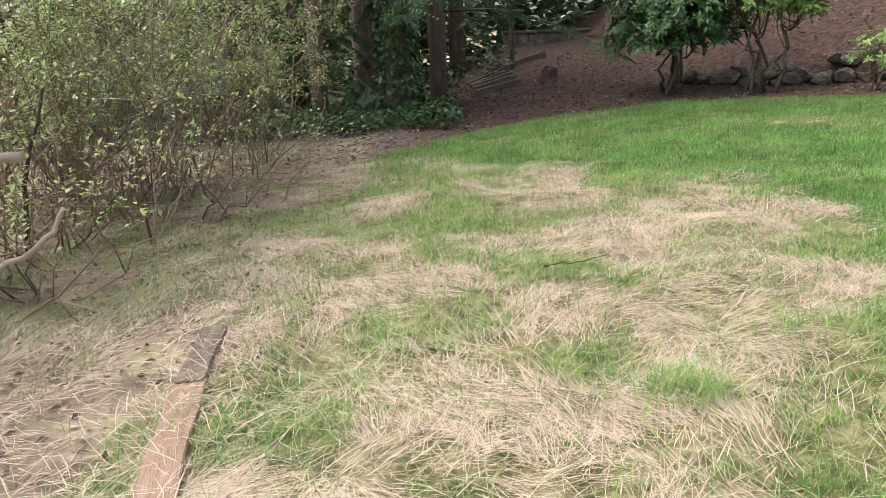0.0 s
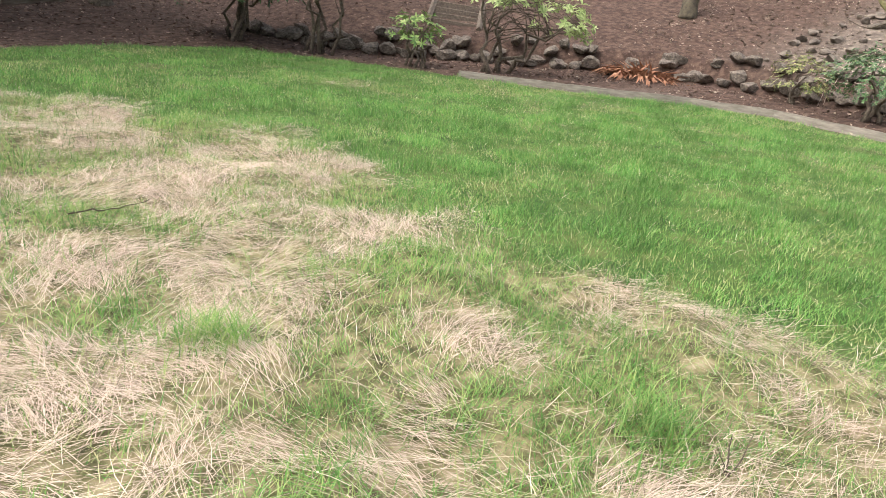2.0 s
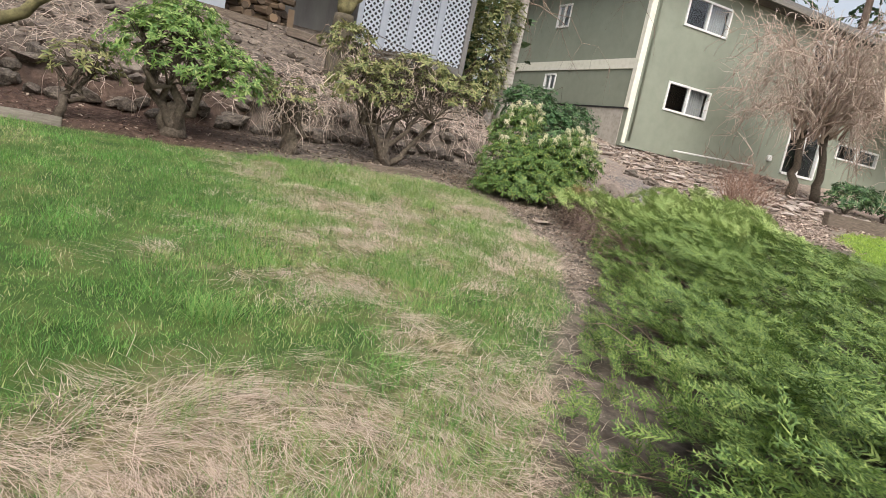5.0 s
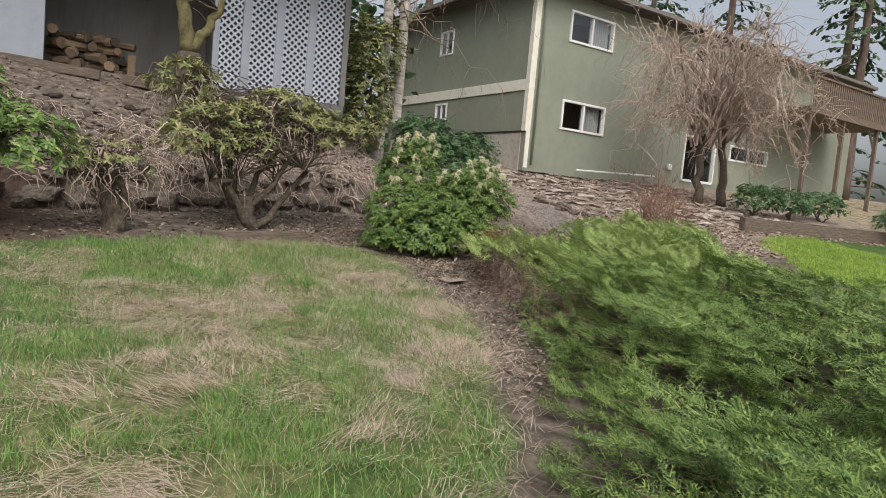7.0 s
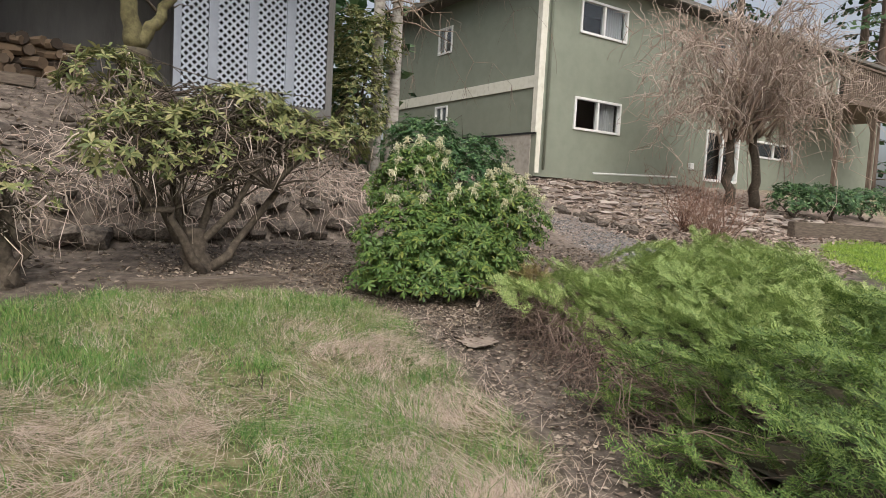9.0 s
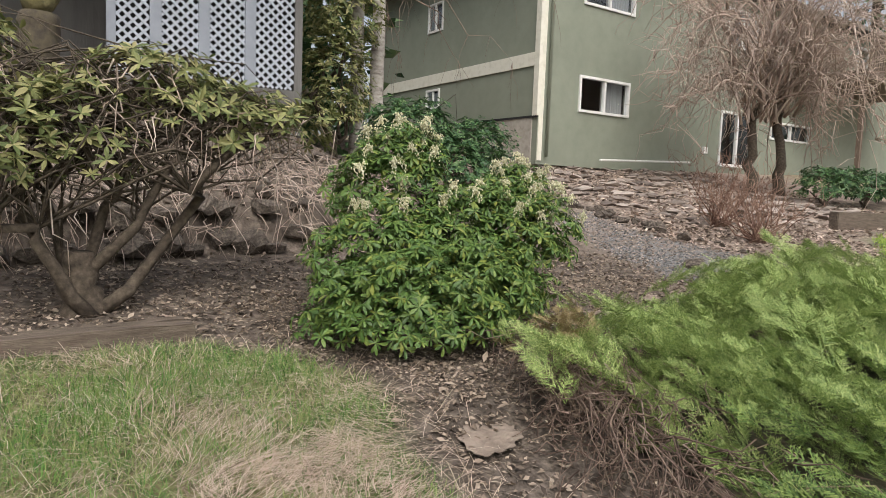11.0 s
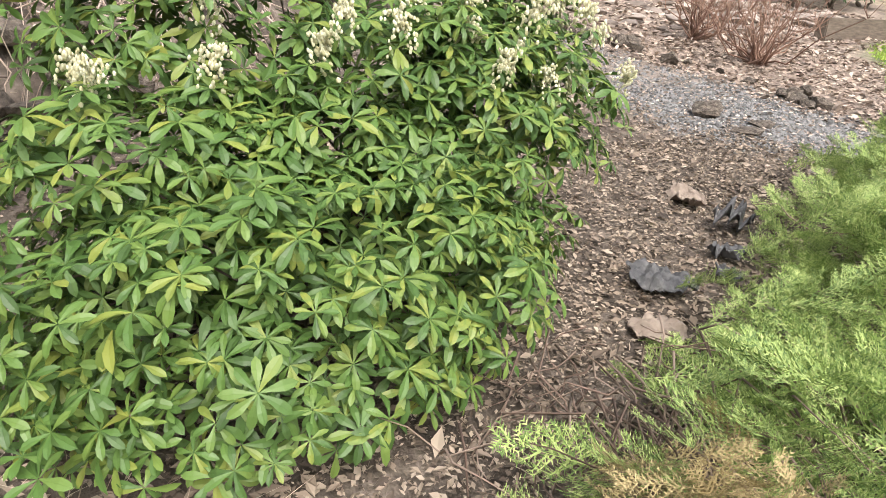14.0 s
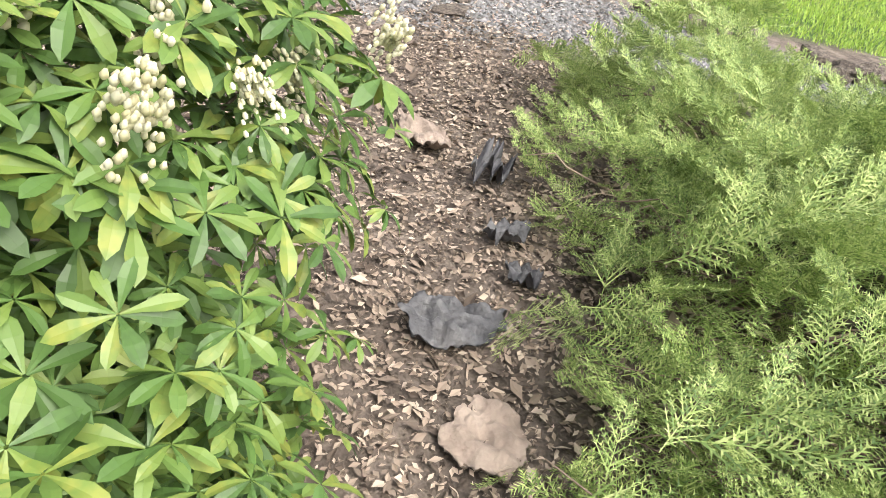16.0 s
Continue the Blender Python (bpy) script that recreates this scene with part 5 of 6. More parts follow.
def flower_cluster(seed):
    """A drooping panicle of small bell flowers."""
    r = np.random.default_rng(seed)
    s = Shape()
    a = np.linspace(0, 2 * np.pi, 5, endpoint=False)
    ring = np.stack([np.cos(a), np.sin(a)], -1)
    i = np.arange(5)
    j = (i + 1) % 5
    for k in range(12):
        q = 2 * np.pi * k / 12 + r.normal(0, 0.25)
        L = r.uniform(0.014, 0.034)
        end = np.array([math.cos(q) * L, math.sin(q) * L, 0.03 - 0.075 * r.random()])
        for u in np.linspace(0.1, 1, 10):
            c = end * u + np.array([0, 0, 0.025 * math.sin(3 * u)]) + r.normal(0, 0.0035, 3)
            z = r.uniform(0.8, 1.25)
            V = np.concatenate([np.c_[ring * 0.0015, np.zeros(5)], np.c_[ring * 0.0031 * z, np.full(5, -0.0038)], np.c_[ring * 0.0022, np.full(5, -0.007 * z)]]) + c
            s.add(V, [np.stack([i, j, j + 5, i + 5], -1), np.stack([i + 5, j + 5, j + 10, i + 10], -1), i[None, ::-1]])
    return s.mesh("flower_cluster", False)


FL = [flower_cluster(i) for i in range(3)]
rr = np.random.default_rng(5)
picks = []
for facing, lowest, most, n in (((-0.8, 0.2, 0.5), 0.8, 240, 18), ((-0.75, -0.5, 0.45), 0.72, 240, 16), ((-0.3, -0.1, 0.9), 0.95, 240, 14), ((-0.9, 0.0, 0.35), 0.8, 160, 4)):
    tops = [j for j in np.argsort(-(pP @ np.array(facing))) if pP[j, 2] > lowest][:most]
    rr.shuffle(tops)
    done = 0
    for j in tops:
        if done < n and all(np.linalg.norm(pP[j] - pP[i]) > 0.12 for i in picks):
            picks.append(j)
            done += 1
for k, j in enumerate(picks):
    f = part("flower_panicle", FL[k % 3], M_FLOWER, pieris, "cream bell flower cluster" if k == 0 else "")
    f["kind"] = "stuff"
    f.matrix_basis = Matrix.Translation(pP[j] + np.array([-0.025, 0, 0.055])) @ pose(0, 0, 0, rr.uniform(-30, 30), rr.uniform(-30, 30), rr.uniform(0, 360)) @ Matrix.Scale(rr.uniform(1.15, 1.75), 4)

# ---- shrubs along the bank ----
shrub("rhododendron_shrub", "gnarled rhododendron with sparse olive foliage", "shrub", (11.25, -2.5), [((-0.1, 0.6, 1.1), (0.55, 0.5, 0.45)), ((0.1, 0.1, 1.15), (0.5, 0.45, 0.5)), ((0.3, -0.75, 1.4), (0.6, 0.6, 0.25)), ((0.3, 0.8, 1.75), (0.4, 0.45, 0.3)), ((0.25, -0.35, 1.62), (0.45, 0.5, 0.2)), ((0.2, -1.2, 1.3), (0.5, 0.5, 0.26))], M_OLIVE, 190, 0.085, 6, 0.035, 60, seed=11, bare=160, stump=0.125, hanging=260)
shrub("rhododendron_shrub", "bare twisted shrub stump with few leaves", "shrub", (10.7, -1.05), [((0.1, 0.1, 0.75), (0.45, 0.5, 0.35))], M_OLIVE, 70, 0.08, 5, 0.035, 12, seed=12, bare=60, stump=0.095, hanging=90)
shrub("rhododendron_shrub", "rounded green rhododendron in front of the rocks", "shrub", (10.4, 0.45), [((0.1, 0.15, 1.05), (0.75, 0.85, 0.5)), ((0.1, -0.6, 0.85), (0.5, 0.6, 0.4)), ((0.2, 0.1, 1.45), (0.5, 0.55, 0.3))], M_RHODOLIGHT, 240, 0.08, 4, 0.055, 40, seed=13, bare=15, stump=0.14)
shrub("rhododendron_shrub", "small thin shrub with scattered leaves", "shrub", (10.4, 1.8), [((0.1, -0.15, 0.7), (0.4, 0.5, 0.3))], M_OLIVE, 70, 0.1, 2, 0.04, 12, seed=14, bare=20)
shrub("boxwood_shrub", "dense dark green rounded shrub", "shrub", (10.9, 4.2), [((0, 0, 0.55), (0.65, 0.8, 0.5))], M_RHODO, 330, 0.06, 3, 0.03, 8, seed=15, template=SMALL)
shrub("boxwood_shrub", "small dark shrub among the rocks", "shrub", (11.3, 5.6), [((0, 0, 0.4), (0.45, 0.5, 0.4))], M_OLIVE, 140, 0.07, 3, 0.02, 8, seed=16, template=SMALL, bare=10)
# far shrubs along the upper lawn
shrub("camellia_shrub", "large glossy dark green camellia", "shrub", (4.35, 12.4), [((0, 0, 1.6), (1.2, 1.1, 0.8)), ((-0.35, 0.1, 1.05), (0.9, 0.9, 0.55)), ((0.45, 0.1, 1.1), (0.7, 0.8, 0.45)), ((0.1, 0, 2.3), (0.95, 0.9, 0.65))], M_RHODO, 260, 0.13, 7, 0.028, 30, seed=17, spread=0.3, template=SMALL)
shrub("camellia_shrub", "light green shrub on several bare stems", "shrub", (5.45, 11.3), [((0.1, 0, 1.5), (0.75, 0.7, 0.4)), ((-0.2, 0.1, 1.9), (0.6, 0.6, 0.4)), ((0.5, -0.3, 1.4), (0.4, 0.4, 0.3))], M_RHODOLIGHT, 190, 0.12, 6, 0.026, 26, seed=18, spread=0.25, template=SMALL)
shrub("low_shrub", "small spindly shrub with pale green leaves", "shrub", (6.6, 9.9), [((0, 0, 0.55), (0.5, 0.5, 0.35))], M_RHODOLIGHT, 60, 0.1, 5, 0.02, 12, seed=19, bare=30, spread=0.3)
shrub("pale_shrub", "open shrub with pale yellow-green leaf tufts", "shrub", (7.9, 9.1), [((0, 0.1, 1.3), (0.8, 0.8, 0.45)), ((0.8, -0.5, 1.0), (0.6, 0.6, 0.4))], M_SPROUT, 45, 0.12, 5, 0.03, 30, seed=20, bare=25, spread=0.25)
shrub("dark_shrub", "dark evergreen shrub beside the house path", "shrub", (15.5, -7.2), [((0, 0, 0.6), (0.85, 0.95, 0.6)), ((0.2, 0.55, 1.15), (0.7, 0.75, 0.55)), ((0.5, -0.75, 1.05), (0.7, 0.7, 0.45))], M_RHODO, 240, 0.1, 4, 0.04, 10, seed=21, template=SMALL, bare=12)
shrub("yellow_shrub", "tall yellow-green bush beside the shed", "shrub", (18.4, -6.3), [((0, 0, 1.2), (0.7, 0.7, 1.2)), ((0.3, -0.2, 2.6), (0.8, 0.8, 0.8))], M_OLIVE, 140, 0.12, 4, 0.04, 10, seed=22, template=SMALL)
for k, (x, y) in enumerate(((17.0, -18.6), (17.0, -20.2), (17.2, -22.0), (15.4, -23.6), (14.0, -24.8))):
    shrub("hedge_shrub", "dark green shrub behind the low timber wall", "shrub", (x, y), [((0, 0, 0.5), (0.8, 0.95, 0.5))], M_RHODO if k < 4 else M_RHODOLIGHT, 120, 0.13, 3, 0.03, 6, seed=30 + k, template=SMALL, group="shrubs below the house")
shrub("azalea_shrub", "yellow-green rounded bush near the deck", "shrub", (13.0, -20.8), [((0, 0, 0.9), (1.2, 1.3, 0.8))], M_OLIVE, 120, 0.12, 3, 0.03, 6, seed=37, template=SMALL)


def bare_shrub(base, h, n, seed, spread=0.45):
    """A leafless brown bush of many upright forking twigs."""
    r = np.random.default_rng(seed)
    z0 = float(ground_z(*base))
    t = thing("twiggy_shrub", "leafless reddish brown twiggy bush", "shrub", (*base, z0), group="bare bushes by the gravel")
    s = Shape()
    for i in range(n):
        a = np.array([r.normal(0, 0.05), r.normal(0, 0.05), 0])
        b = np.array([r.normal(0, spread), r.normal(0, spread), h * r.uniform(0.6, 1.1)])
        p = curve_points(a, b, 0.08, 0.05, 7, r)
        s.tube(p, [0.012, 0.007, 0.002], 4)
        for j in range(5):
            q = p[r.integers(3, 7)]
            s.tube(curve_points(q, q + np.array([r.normal(0, 0.14), r.normal(0, 0.14), h * r.uniform(0.1, 0.3)]), 0, 0.08, 4, r), [0.005, 0.0015], 3)
    part("twig_mass", s, M_REDTWIG, t, flat=False)["kind"] = "stuff"


M_REDTWIG = mat("reddish_twig", [(0.16, 0.09, 0.065), (0.26, 0.155, 0.115), (0.36, 0.24, 0.18)], 0.85, 6, 4, 0.2, per="island")
bare_shrub((14.43, -11.9), 1.1, 46, 1)
bare_shrub((13.14, -11.36), 0.95, 46, 2)


def weeping_tree(base, seed=3):
    """A leafless weeping cherry: two leaning trunks and a dome of drooping branches."""
    r = np.random.default_rng(seed)
    z0 = float(ground_z(*base))
    t = thing("weeping_tree", "leafless weeping tree with drooping pinkish brown branches", "tree", (*base, z0 - 0.05))
    for a, b in (((0.1, 0.45, 0), (0.2, 0.5, 2.3)), ((0, -0.5, 0), (0, -0.2, 2.4))):
        p = curve_points(a, b, 0.02, 0.02, 9, r)
        part("trunk", Shape().tube(p, [0.17, 0.12, 0.11], 9), M_BARK, t, flat=False)
    s, w = Shape(), Shape()
    for i in range(84):
        a = np.array([r.normal(0, 0.15), r.normal(0.1, 0.35), r.uniform(1.9, 2.5)])
        q = r.uniform(0, 2 * np.pi)
        R = r.uniform(0.6, 2.9)
        topz = r.uniform(2.9, 6.3)
        ctrl = [a, a + np.array([math.cos(q) * R * 0.4, math.sin(q) * R * 0.5, (topz - a[2]) * 0.85]), np.array([math.cos(q) * R * 0.8, math.sin(q) * R, topz]), np.array([math.cos(q) * R * 1.05, math.sin(q) * R * 1.35, topz - r.uniform(0.5, 2.9)])]
        u = np.linspace(0, 1, 10)[:, None]
        p = (1 - u) ** 3 * ctrl[0] + 3 * u * (1 - u) ** 2 * ctrl[1] + 3 * u * u * (1 - u) * ctrl[2] + u ** 3 * ctrl[3]
        s.tube(p + r.normal(0, 0.07, p.shape), [0.04, 0.024, 0.008], 5)
        for j in range(34):
            k = r.integers(3, 10)
            d = np.array([math.cos(q) * r.uniform(0, 0.6), math.sin(q) * r.uniform(0, 0.6), 0]) + r.normal(0, 0.36, 3)
            end = p[k] + d + np.array([0, 0, -r.uniform(-0.6, 0.8)])
            w.tube(curve_points(p[k], end, -0.14, 0.09, 5, r), [0.014, 0.009, 0.005], 3)
    part("branch_mass", s, M_PALETWIG, t, flat=False)["kind"] = "stuff"
    part("twig_mass", w, M_PALETWIG, t, flat=False)["kind"] = "stuff"
    b = Shape()
    V, F = small_leaf(1.0, 0.5)
    allp = np.concatenate(w.V)[::9]
    k = r.choice(len(allp), min(2600, len(allp)), replace=False)
    b.tile(V, F, rotations(r.normal(0, 1, (len(k), 3)), None, r.uniform(0.03, 0.06, len(k))), allp[k])
    part("bud_mass", b, M_FLOWER, t, "pale opening buds")["kind"] = "stuff"


weeping_tree((18.4, -18.2))


# ---- rocks, timbers and steps ----
ROCKS = {}


def rock_mesh(seed):
    r = np.random.default_rng(seed)
    bm = bmesh.new()
    bmesh.ops.create_icosphere(bm, subdivisions=2, radius=1.0)
    off = Vector(r.uniform(-50, 50, 3))
    planes = [(Vector(v).normalized(), r.uniform(0.42, 0.72)) for v in r.normal(0, 1, (13, 3))]
    for v in bm.verts:
        n = v.co.normalized()
        for q, d in planes:
            k = v.co.dot(q)
            if k > d:
                v.co -= q * (k - d)
        v.co += n * (0.07 * noise.noise(n * 3.1 + off) + 0.05 * noise.noise(n * 7 + off))
        v.co.y *= 1.2
    me = bpy.data.meshes.new("rock")
    bm.to_mesh(me)
    bm.free()
    return me


def rock(x, y, size, seed, label="rough brown basalt rock in the bank", flat_=0.72, group="rocks along the bank", sink=0.3):
    r = np.random.default_rng(seed)
    key = seed % 16
    if key not in ROCKS:
        ROCKS[key] = rock_mesh(900 + key)
    ob = part("rock", ROCKS[key], M_ROCK)
    ob.matrix_basis = pose(x, y, float(ground_z(x, y)) + size * flat_ * (0.75 - sink), r.uniform(-14, 14), r.uniform(-14, 14), r.uniform(0, 360)) @ Matrix.Diagonal((size, size, size * flat_, 1))
    return tagged(ob, label, "rock", group)


rr = np.random.default_rng(77)
line = np.array(ROCKLINE[:12])
seg = np.hypot(*np.diff(line, axis=0).T)
cum = np.concatenate([[0], np.cumsum(seg)])
u, k = 0.2, 0
while u < cum[-1]:
    x, y = np.interp(u, cum, line[:, 0]), np.interp(u, cum, line[:, 1])
    s = rr.uniform(0.14, 0.27)
    rock(x + rr.normal(0.06, 0.05), y + rr.normal(0, 0.05), s, 200 + k)
    if rr.random() < 0.8:
        rock(x + rr.uniform(0.2, 0.4), y + rr.normal(0, 0.1), rr.uniform(0.12, 0.24), 500 + k, sink=0.15)
    u, k = u + s * rr.uniform(0.95, 1.5), k + 1


def loose_stones(label, places, flat_, seed, mater=None):
    """Many small stones on a slope, past picking apart."""
    r = np.random.default_rng(seed)
    s = Shape()
    base = []
    for i in range(6):
        me = rock_mesh(700 + i)
        base.append((np.array([v.co[:] for v in me.vertices]), [np.array([q.vertices[:] for q in me.polygons])]))
        bpy.data.meshes.remove(me)
    for k, (x, y, z) in enumerate(places):
        q = r.uniform(0, 6.28)
        R = np.array([[math.cos(q), -math.sin(q), 0], [math.sin(q), math.cos(q), 0], [0, 0, flat_]]) * z
        s.tile(*base[k % 6], R[None], np.array([[x, y, float(ground_z(x, y)) + 0.42 * z * flat_]]))
    return tagged(part("loose_stones", s, mater or M_ROCK), label, "stones", kind="stuff")


pl = [(rr.uniform(11.9, 15.4), rr.uniform(-6.0, 7.0), rr.uniform(0.05, 0.18)) for k in range(330)]
loose_stones("loose brown stones strewn over the slope", [q for q in pl if side(ROCKLINE, q[0], q[1], False) < -0.35], 0.75, 1)
for k in range(60):
    u = rr.random()
    x, y = 16.5 - 8.0 * u + rr.normal(0, 0.16), -10.15 - 0.35 * u + rr.normal(0, 0.14)
    rock(x, y, rr.uniform(0.06, 0.15), 1000 + k, "dark stone edging the gravel path", group="stones along the gravel")
loose_stones("pale flat stones of the rockery below the house", [(rr.uniform(14.5, 21.9), rr.uniform(-19.0, -10.8), rr.uniform(0.07, 0.26)) for k in range(420)], 0.35, 2, M_ROCKPALE)
rock(11.9, -8.7, 0.17, 5, "dark rock on the gravel path", group="stones along the gravel")
rock(11.4, -8.55, 0.12, 6, "flat rock on the gravel path", 0.4, group="stones along the gravel")
rock(11.5, -8.9, 0.12, 8, "flat rock on the gravel path", 0.4, group="stones along the gravel")


def beam(name, a, b, w, h, mater, label, lift=0.0, group="", category="timber"):
    """A squared timber lying between two places on the ground."""
    a, b = np.array(a, float), np.array(b, float)
    L = np.linalg.norm(b - a)
    za, zb = float(ground_z(*a)), float(ground_z(*b))
    bm = bmesh.new()
    bmesh.ops.create_cube(bm, size=1)
    bmesh.ops.scale(bm, vec=(w, L, h), verts=bm.verts)
    bmesh.ops.subdivide_edges(bm, edges=[e for e in bm.edges if abs((e.verts[0].co - e.verts[1].co).y) > 0.5 * L], cuts=10)
    bmesh.ops.bevel(bm, geom=[e for e in bm.edges if e.is_manifold and e.calc_face_angle() > 1], offset=min(w, h) * 0.08, segments=2, affect="EDGES")
    for v in bm.verts:
        v.co += Vector((noise.noise(v.co * 3 + Vector((a[0], 0, 0))), 0, noise.noise(v.co * 4))) * 0.012
    me = bpy.data.meshes.new(name)
    bm.to_mesh(me)
    bm.free()
    ob = part(name, me, mater)
    mid = (a + b) / 2
    ob.matrix_basis = pose(mid[0], mid[1], (za + zb) / 2 + h * 0.25 + lift, math.degrees(math.atan2(zb - za, L)), 0, math.degrees(math.atan2(-(b - a)[0], (b - a)[1])))
    return tagged(ob, label, category, group)


edge = [(6.75, 8.75), (7.85, 7.4), (9.15, 6.05), (9.68, 5.0), (9.72, 3.2), (9.72, 1.6)]
for a, b in zip(edge, edge[1:]):
    beam("edging_board", a, b, 0.05, 0.12, M_EDGING, "weathered grey timber edging along the lawn", 0.02, "lawn edging")
beam("landscape_timber", (10.5, -1.9), (10.62, -3.12), 0.13, 0.17, M_TIMBER, "grey landscape timber at the lawn's edge", -0.03)
beam("landscape_timber", (10.62, -2.2), (10.74, -3.08), 0.12, 0.1, M_TIMBER, "grey landscape timber behind another", 0.01)
beam("old_board", (-0.86, 1.5), (-1.07, 2.45), 0.135, 0.05, M_BOARD, "reddish old board half sunk in the grass", -0.005, category="board")
beam("old_board", (-1.06, 2.4), (-1.13, 2.95), 0.12, 0.05, M_TIMBER, "dark old board half sunk in straw", 0.01, category="board")
beam("low_timber_wall", (14.4, -15.0), (13.4, -24.0), 0.2, 0.45, M_TIMBER, "low timber retaining wall by the side lawn", 0.0)
beam("timber_step", (17.6, -8.3), (18.6, -9.5), 0.25, 0.3, M_TIMBER, "timber step beside the house", 0.1)
beam("timber_step", (18.4, -8.0), (19.4, -9.2), 0.25, 0.3, M_TIMBER, "timber step beside the house", 0.3)
beam("shed_timber", (16.6, -1.0), (16.6, -4.0), 0.14, 0.18, M_TIMBER, "brown timber below the shed", 0.05)
beam("shed_timber", (16.7, 2.5), (16.5, -0.6), 0.14, 0.18, M_TIMBER, "brown timber below the shed", 0.05)

# dead stems and roots draped over the rocks
r = np.random.default_rng(91)
s = Shape()
for k in range(2400):
    x, y = r.uniform(11.8, 14.6), r.uniform(-6.0, 5.5)
    if side(ROCKLINE, x, y, False) > -0.05 or (y > -1.0 and r.random() < 0.6):
        continue
    a = np.array([x, y, float(ground_z(x, y)) + r.uniform(0.02, 0.22)])
    q = r.uniform(0, 6.28)
    L = r.uniform(0.2, 0.6)
    b = np.array([x - L * abs(math.cos(q)), y + L * math.sin(q), 0])
    b[2] = float(ground_z(b[0], b[1])) + 0.02
    s.tube(curve_points(a, b, -0.16, 0.07, 5, r), [0.008, 0.005, 0.002], 3)
tagged(part("dead_stems", s, M_PALETWIG, flat=False), "pale dead stems draped over the rocks", "dead stems", kind="stuff")

# ---- trees ----
def tree_trunk(t, pts, radii, bark, sides=12):
    p = np.array(pts, float)
    fine = np.stack([np.interp(np.linspace(0, 1, 14), np.linspace(0, 1, len(p)), p[:, k]) for k in range(3)], -1)
    s = Shape().tube(fine, radii, sides)
    v = s.V[0]
    v[:, :2] += 0.06 * radii[0] * RNG.normal(0, 1, (len(v), 2))
    return part("trunk", s, bark, t, flat=False)


def mossy_tree(base, limbs, label, r0):
    """A small bare tree with thick mossy limbs."""
    t = thing("mossy_tree", label, "tree", (*base, float(ground_z(*base)) - 0.04))
    r = np.random.default_rng(int(100 * base[0]))
    fork = np.array(limbs[0][0][0])
    tree_trunk(t, [(0, 0, 0), (0.01, 0.01, fork[2] * 0.5), fork], [r0 * 1.25, r0, r0 * 1.05], M_MOSSBARK)
    for pts, ra in limbs:
        p = np.array(pts, float)
        n = 12
        fine = np.stack([np.interp(np.linspace(0, 1, n), np.linspace(0, 1, len(p)), p[:, k]) for k in range(3)], -1) + r.normal(0, 0.02, (n, 3))
        part("limb", Shape().tube(fine, [ra, ra * 0.75, ra * 0.3], 9), M_MOSS, t, "yellow-green mossy limb", flat=False)
        w = Shape()
        for j in range(10):
            q = fine[r.integers(5, n)]
            w.tube(curve_points(q, q + np.array([r.normal(0, 0.4), r.normal(0, 0.4), r.uniform(0.1, 0.9)]), 0, 0.08, 6, r), [ra * 0.25, 0.008, 0.003], 4)
        part("twig_mass", w, M_BARK, t, flat=False)["kind"] = "stuff"


mossy_tree((10.98, 3.08), [([(0, 0, 0.85), (-0.1, 0.55, 0.95), (0.1, 1.2, 1.3), (0.1, 1.7, 1.8)], 0.1), ([(0, 0, 0.85), (0.15, -0.45, 1.0), (0.2, -0.9, 1.45), (0.1, -1.2, 2.2)], 0.1), ([(0, 0, 0.85), (0.1, 0.05, 1.6), (0.2, 0.1, 2.6)], 0.09)], "mossy bare tree at the lawn's edge", 0.17)
mossy_tree((14.6, -1.95), [([(0, 0, 1.35), (0.0, 0.15, 2.2), (0.1, 0.5, 3.2)], 0.13), ([(0, 0, 1.35), (0.1, -0.3, 1.9), (0.15, -0.75, 2.8)], 0.1)], "yellowish mossy tree in front of the shed", 0.19)
mossy_tree((13.4, 9.6), [([(0, 0, 0.9), (0.1, -0.5, 1.4), (0.2, -1.0, 2.2)], 0.1), ([(0, 0, 0.9), (0, 0.4, 1.6), (0, 0.7, 2.6)], 0.1)], "dark crooked tree on the upper bank", 0.16)

FROND_V = np.array([(0, 0, 0), (0.16, 0.35, -0.03), (0, 1.0, -0.22), (-0.16, 0.35, -0.03), (0.3, 0.75, -0.14), (-0.3, 0.75, -0.14), (0.05, 0.4, 0), (-0.05, 0.4, 0)])
FROND_F = [np.array([[0, 1, 2], [0, 2, 3], [6, 4, 2], [7, 2, 5]])]


def feather():
    V, T = [(0.012, 0, 0), (-0.012, 0, 0), (0, 1, -0.2)], [[0, 1, 2]]
    for i in range(7):
        t = 0.12 + 0.8 * i / 7
        for sg in (1, -1):
            L = 0.42 * (1 - t) + 0.12
            b = (0, t, -0.2 * t * t)
            k = len(V)
            V += [(b[0], t - 0.03, b[2]), (b[0], t + 0.045, b[2]), (sg * L * 0.75, t + L * 0.65, b[2] - 0.12 * L)]
            T.append([k, k + 1, k + 2])
    return np.array(V, float), [np.array(T)]


FEATHER = feather()


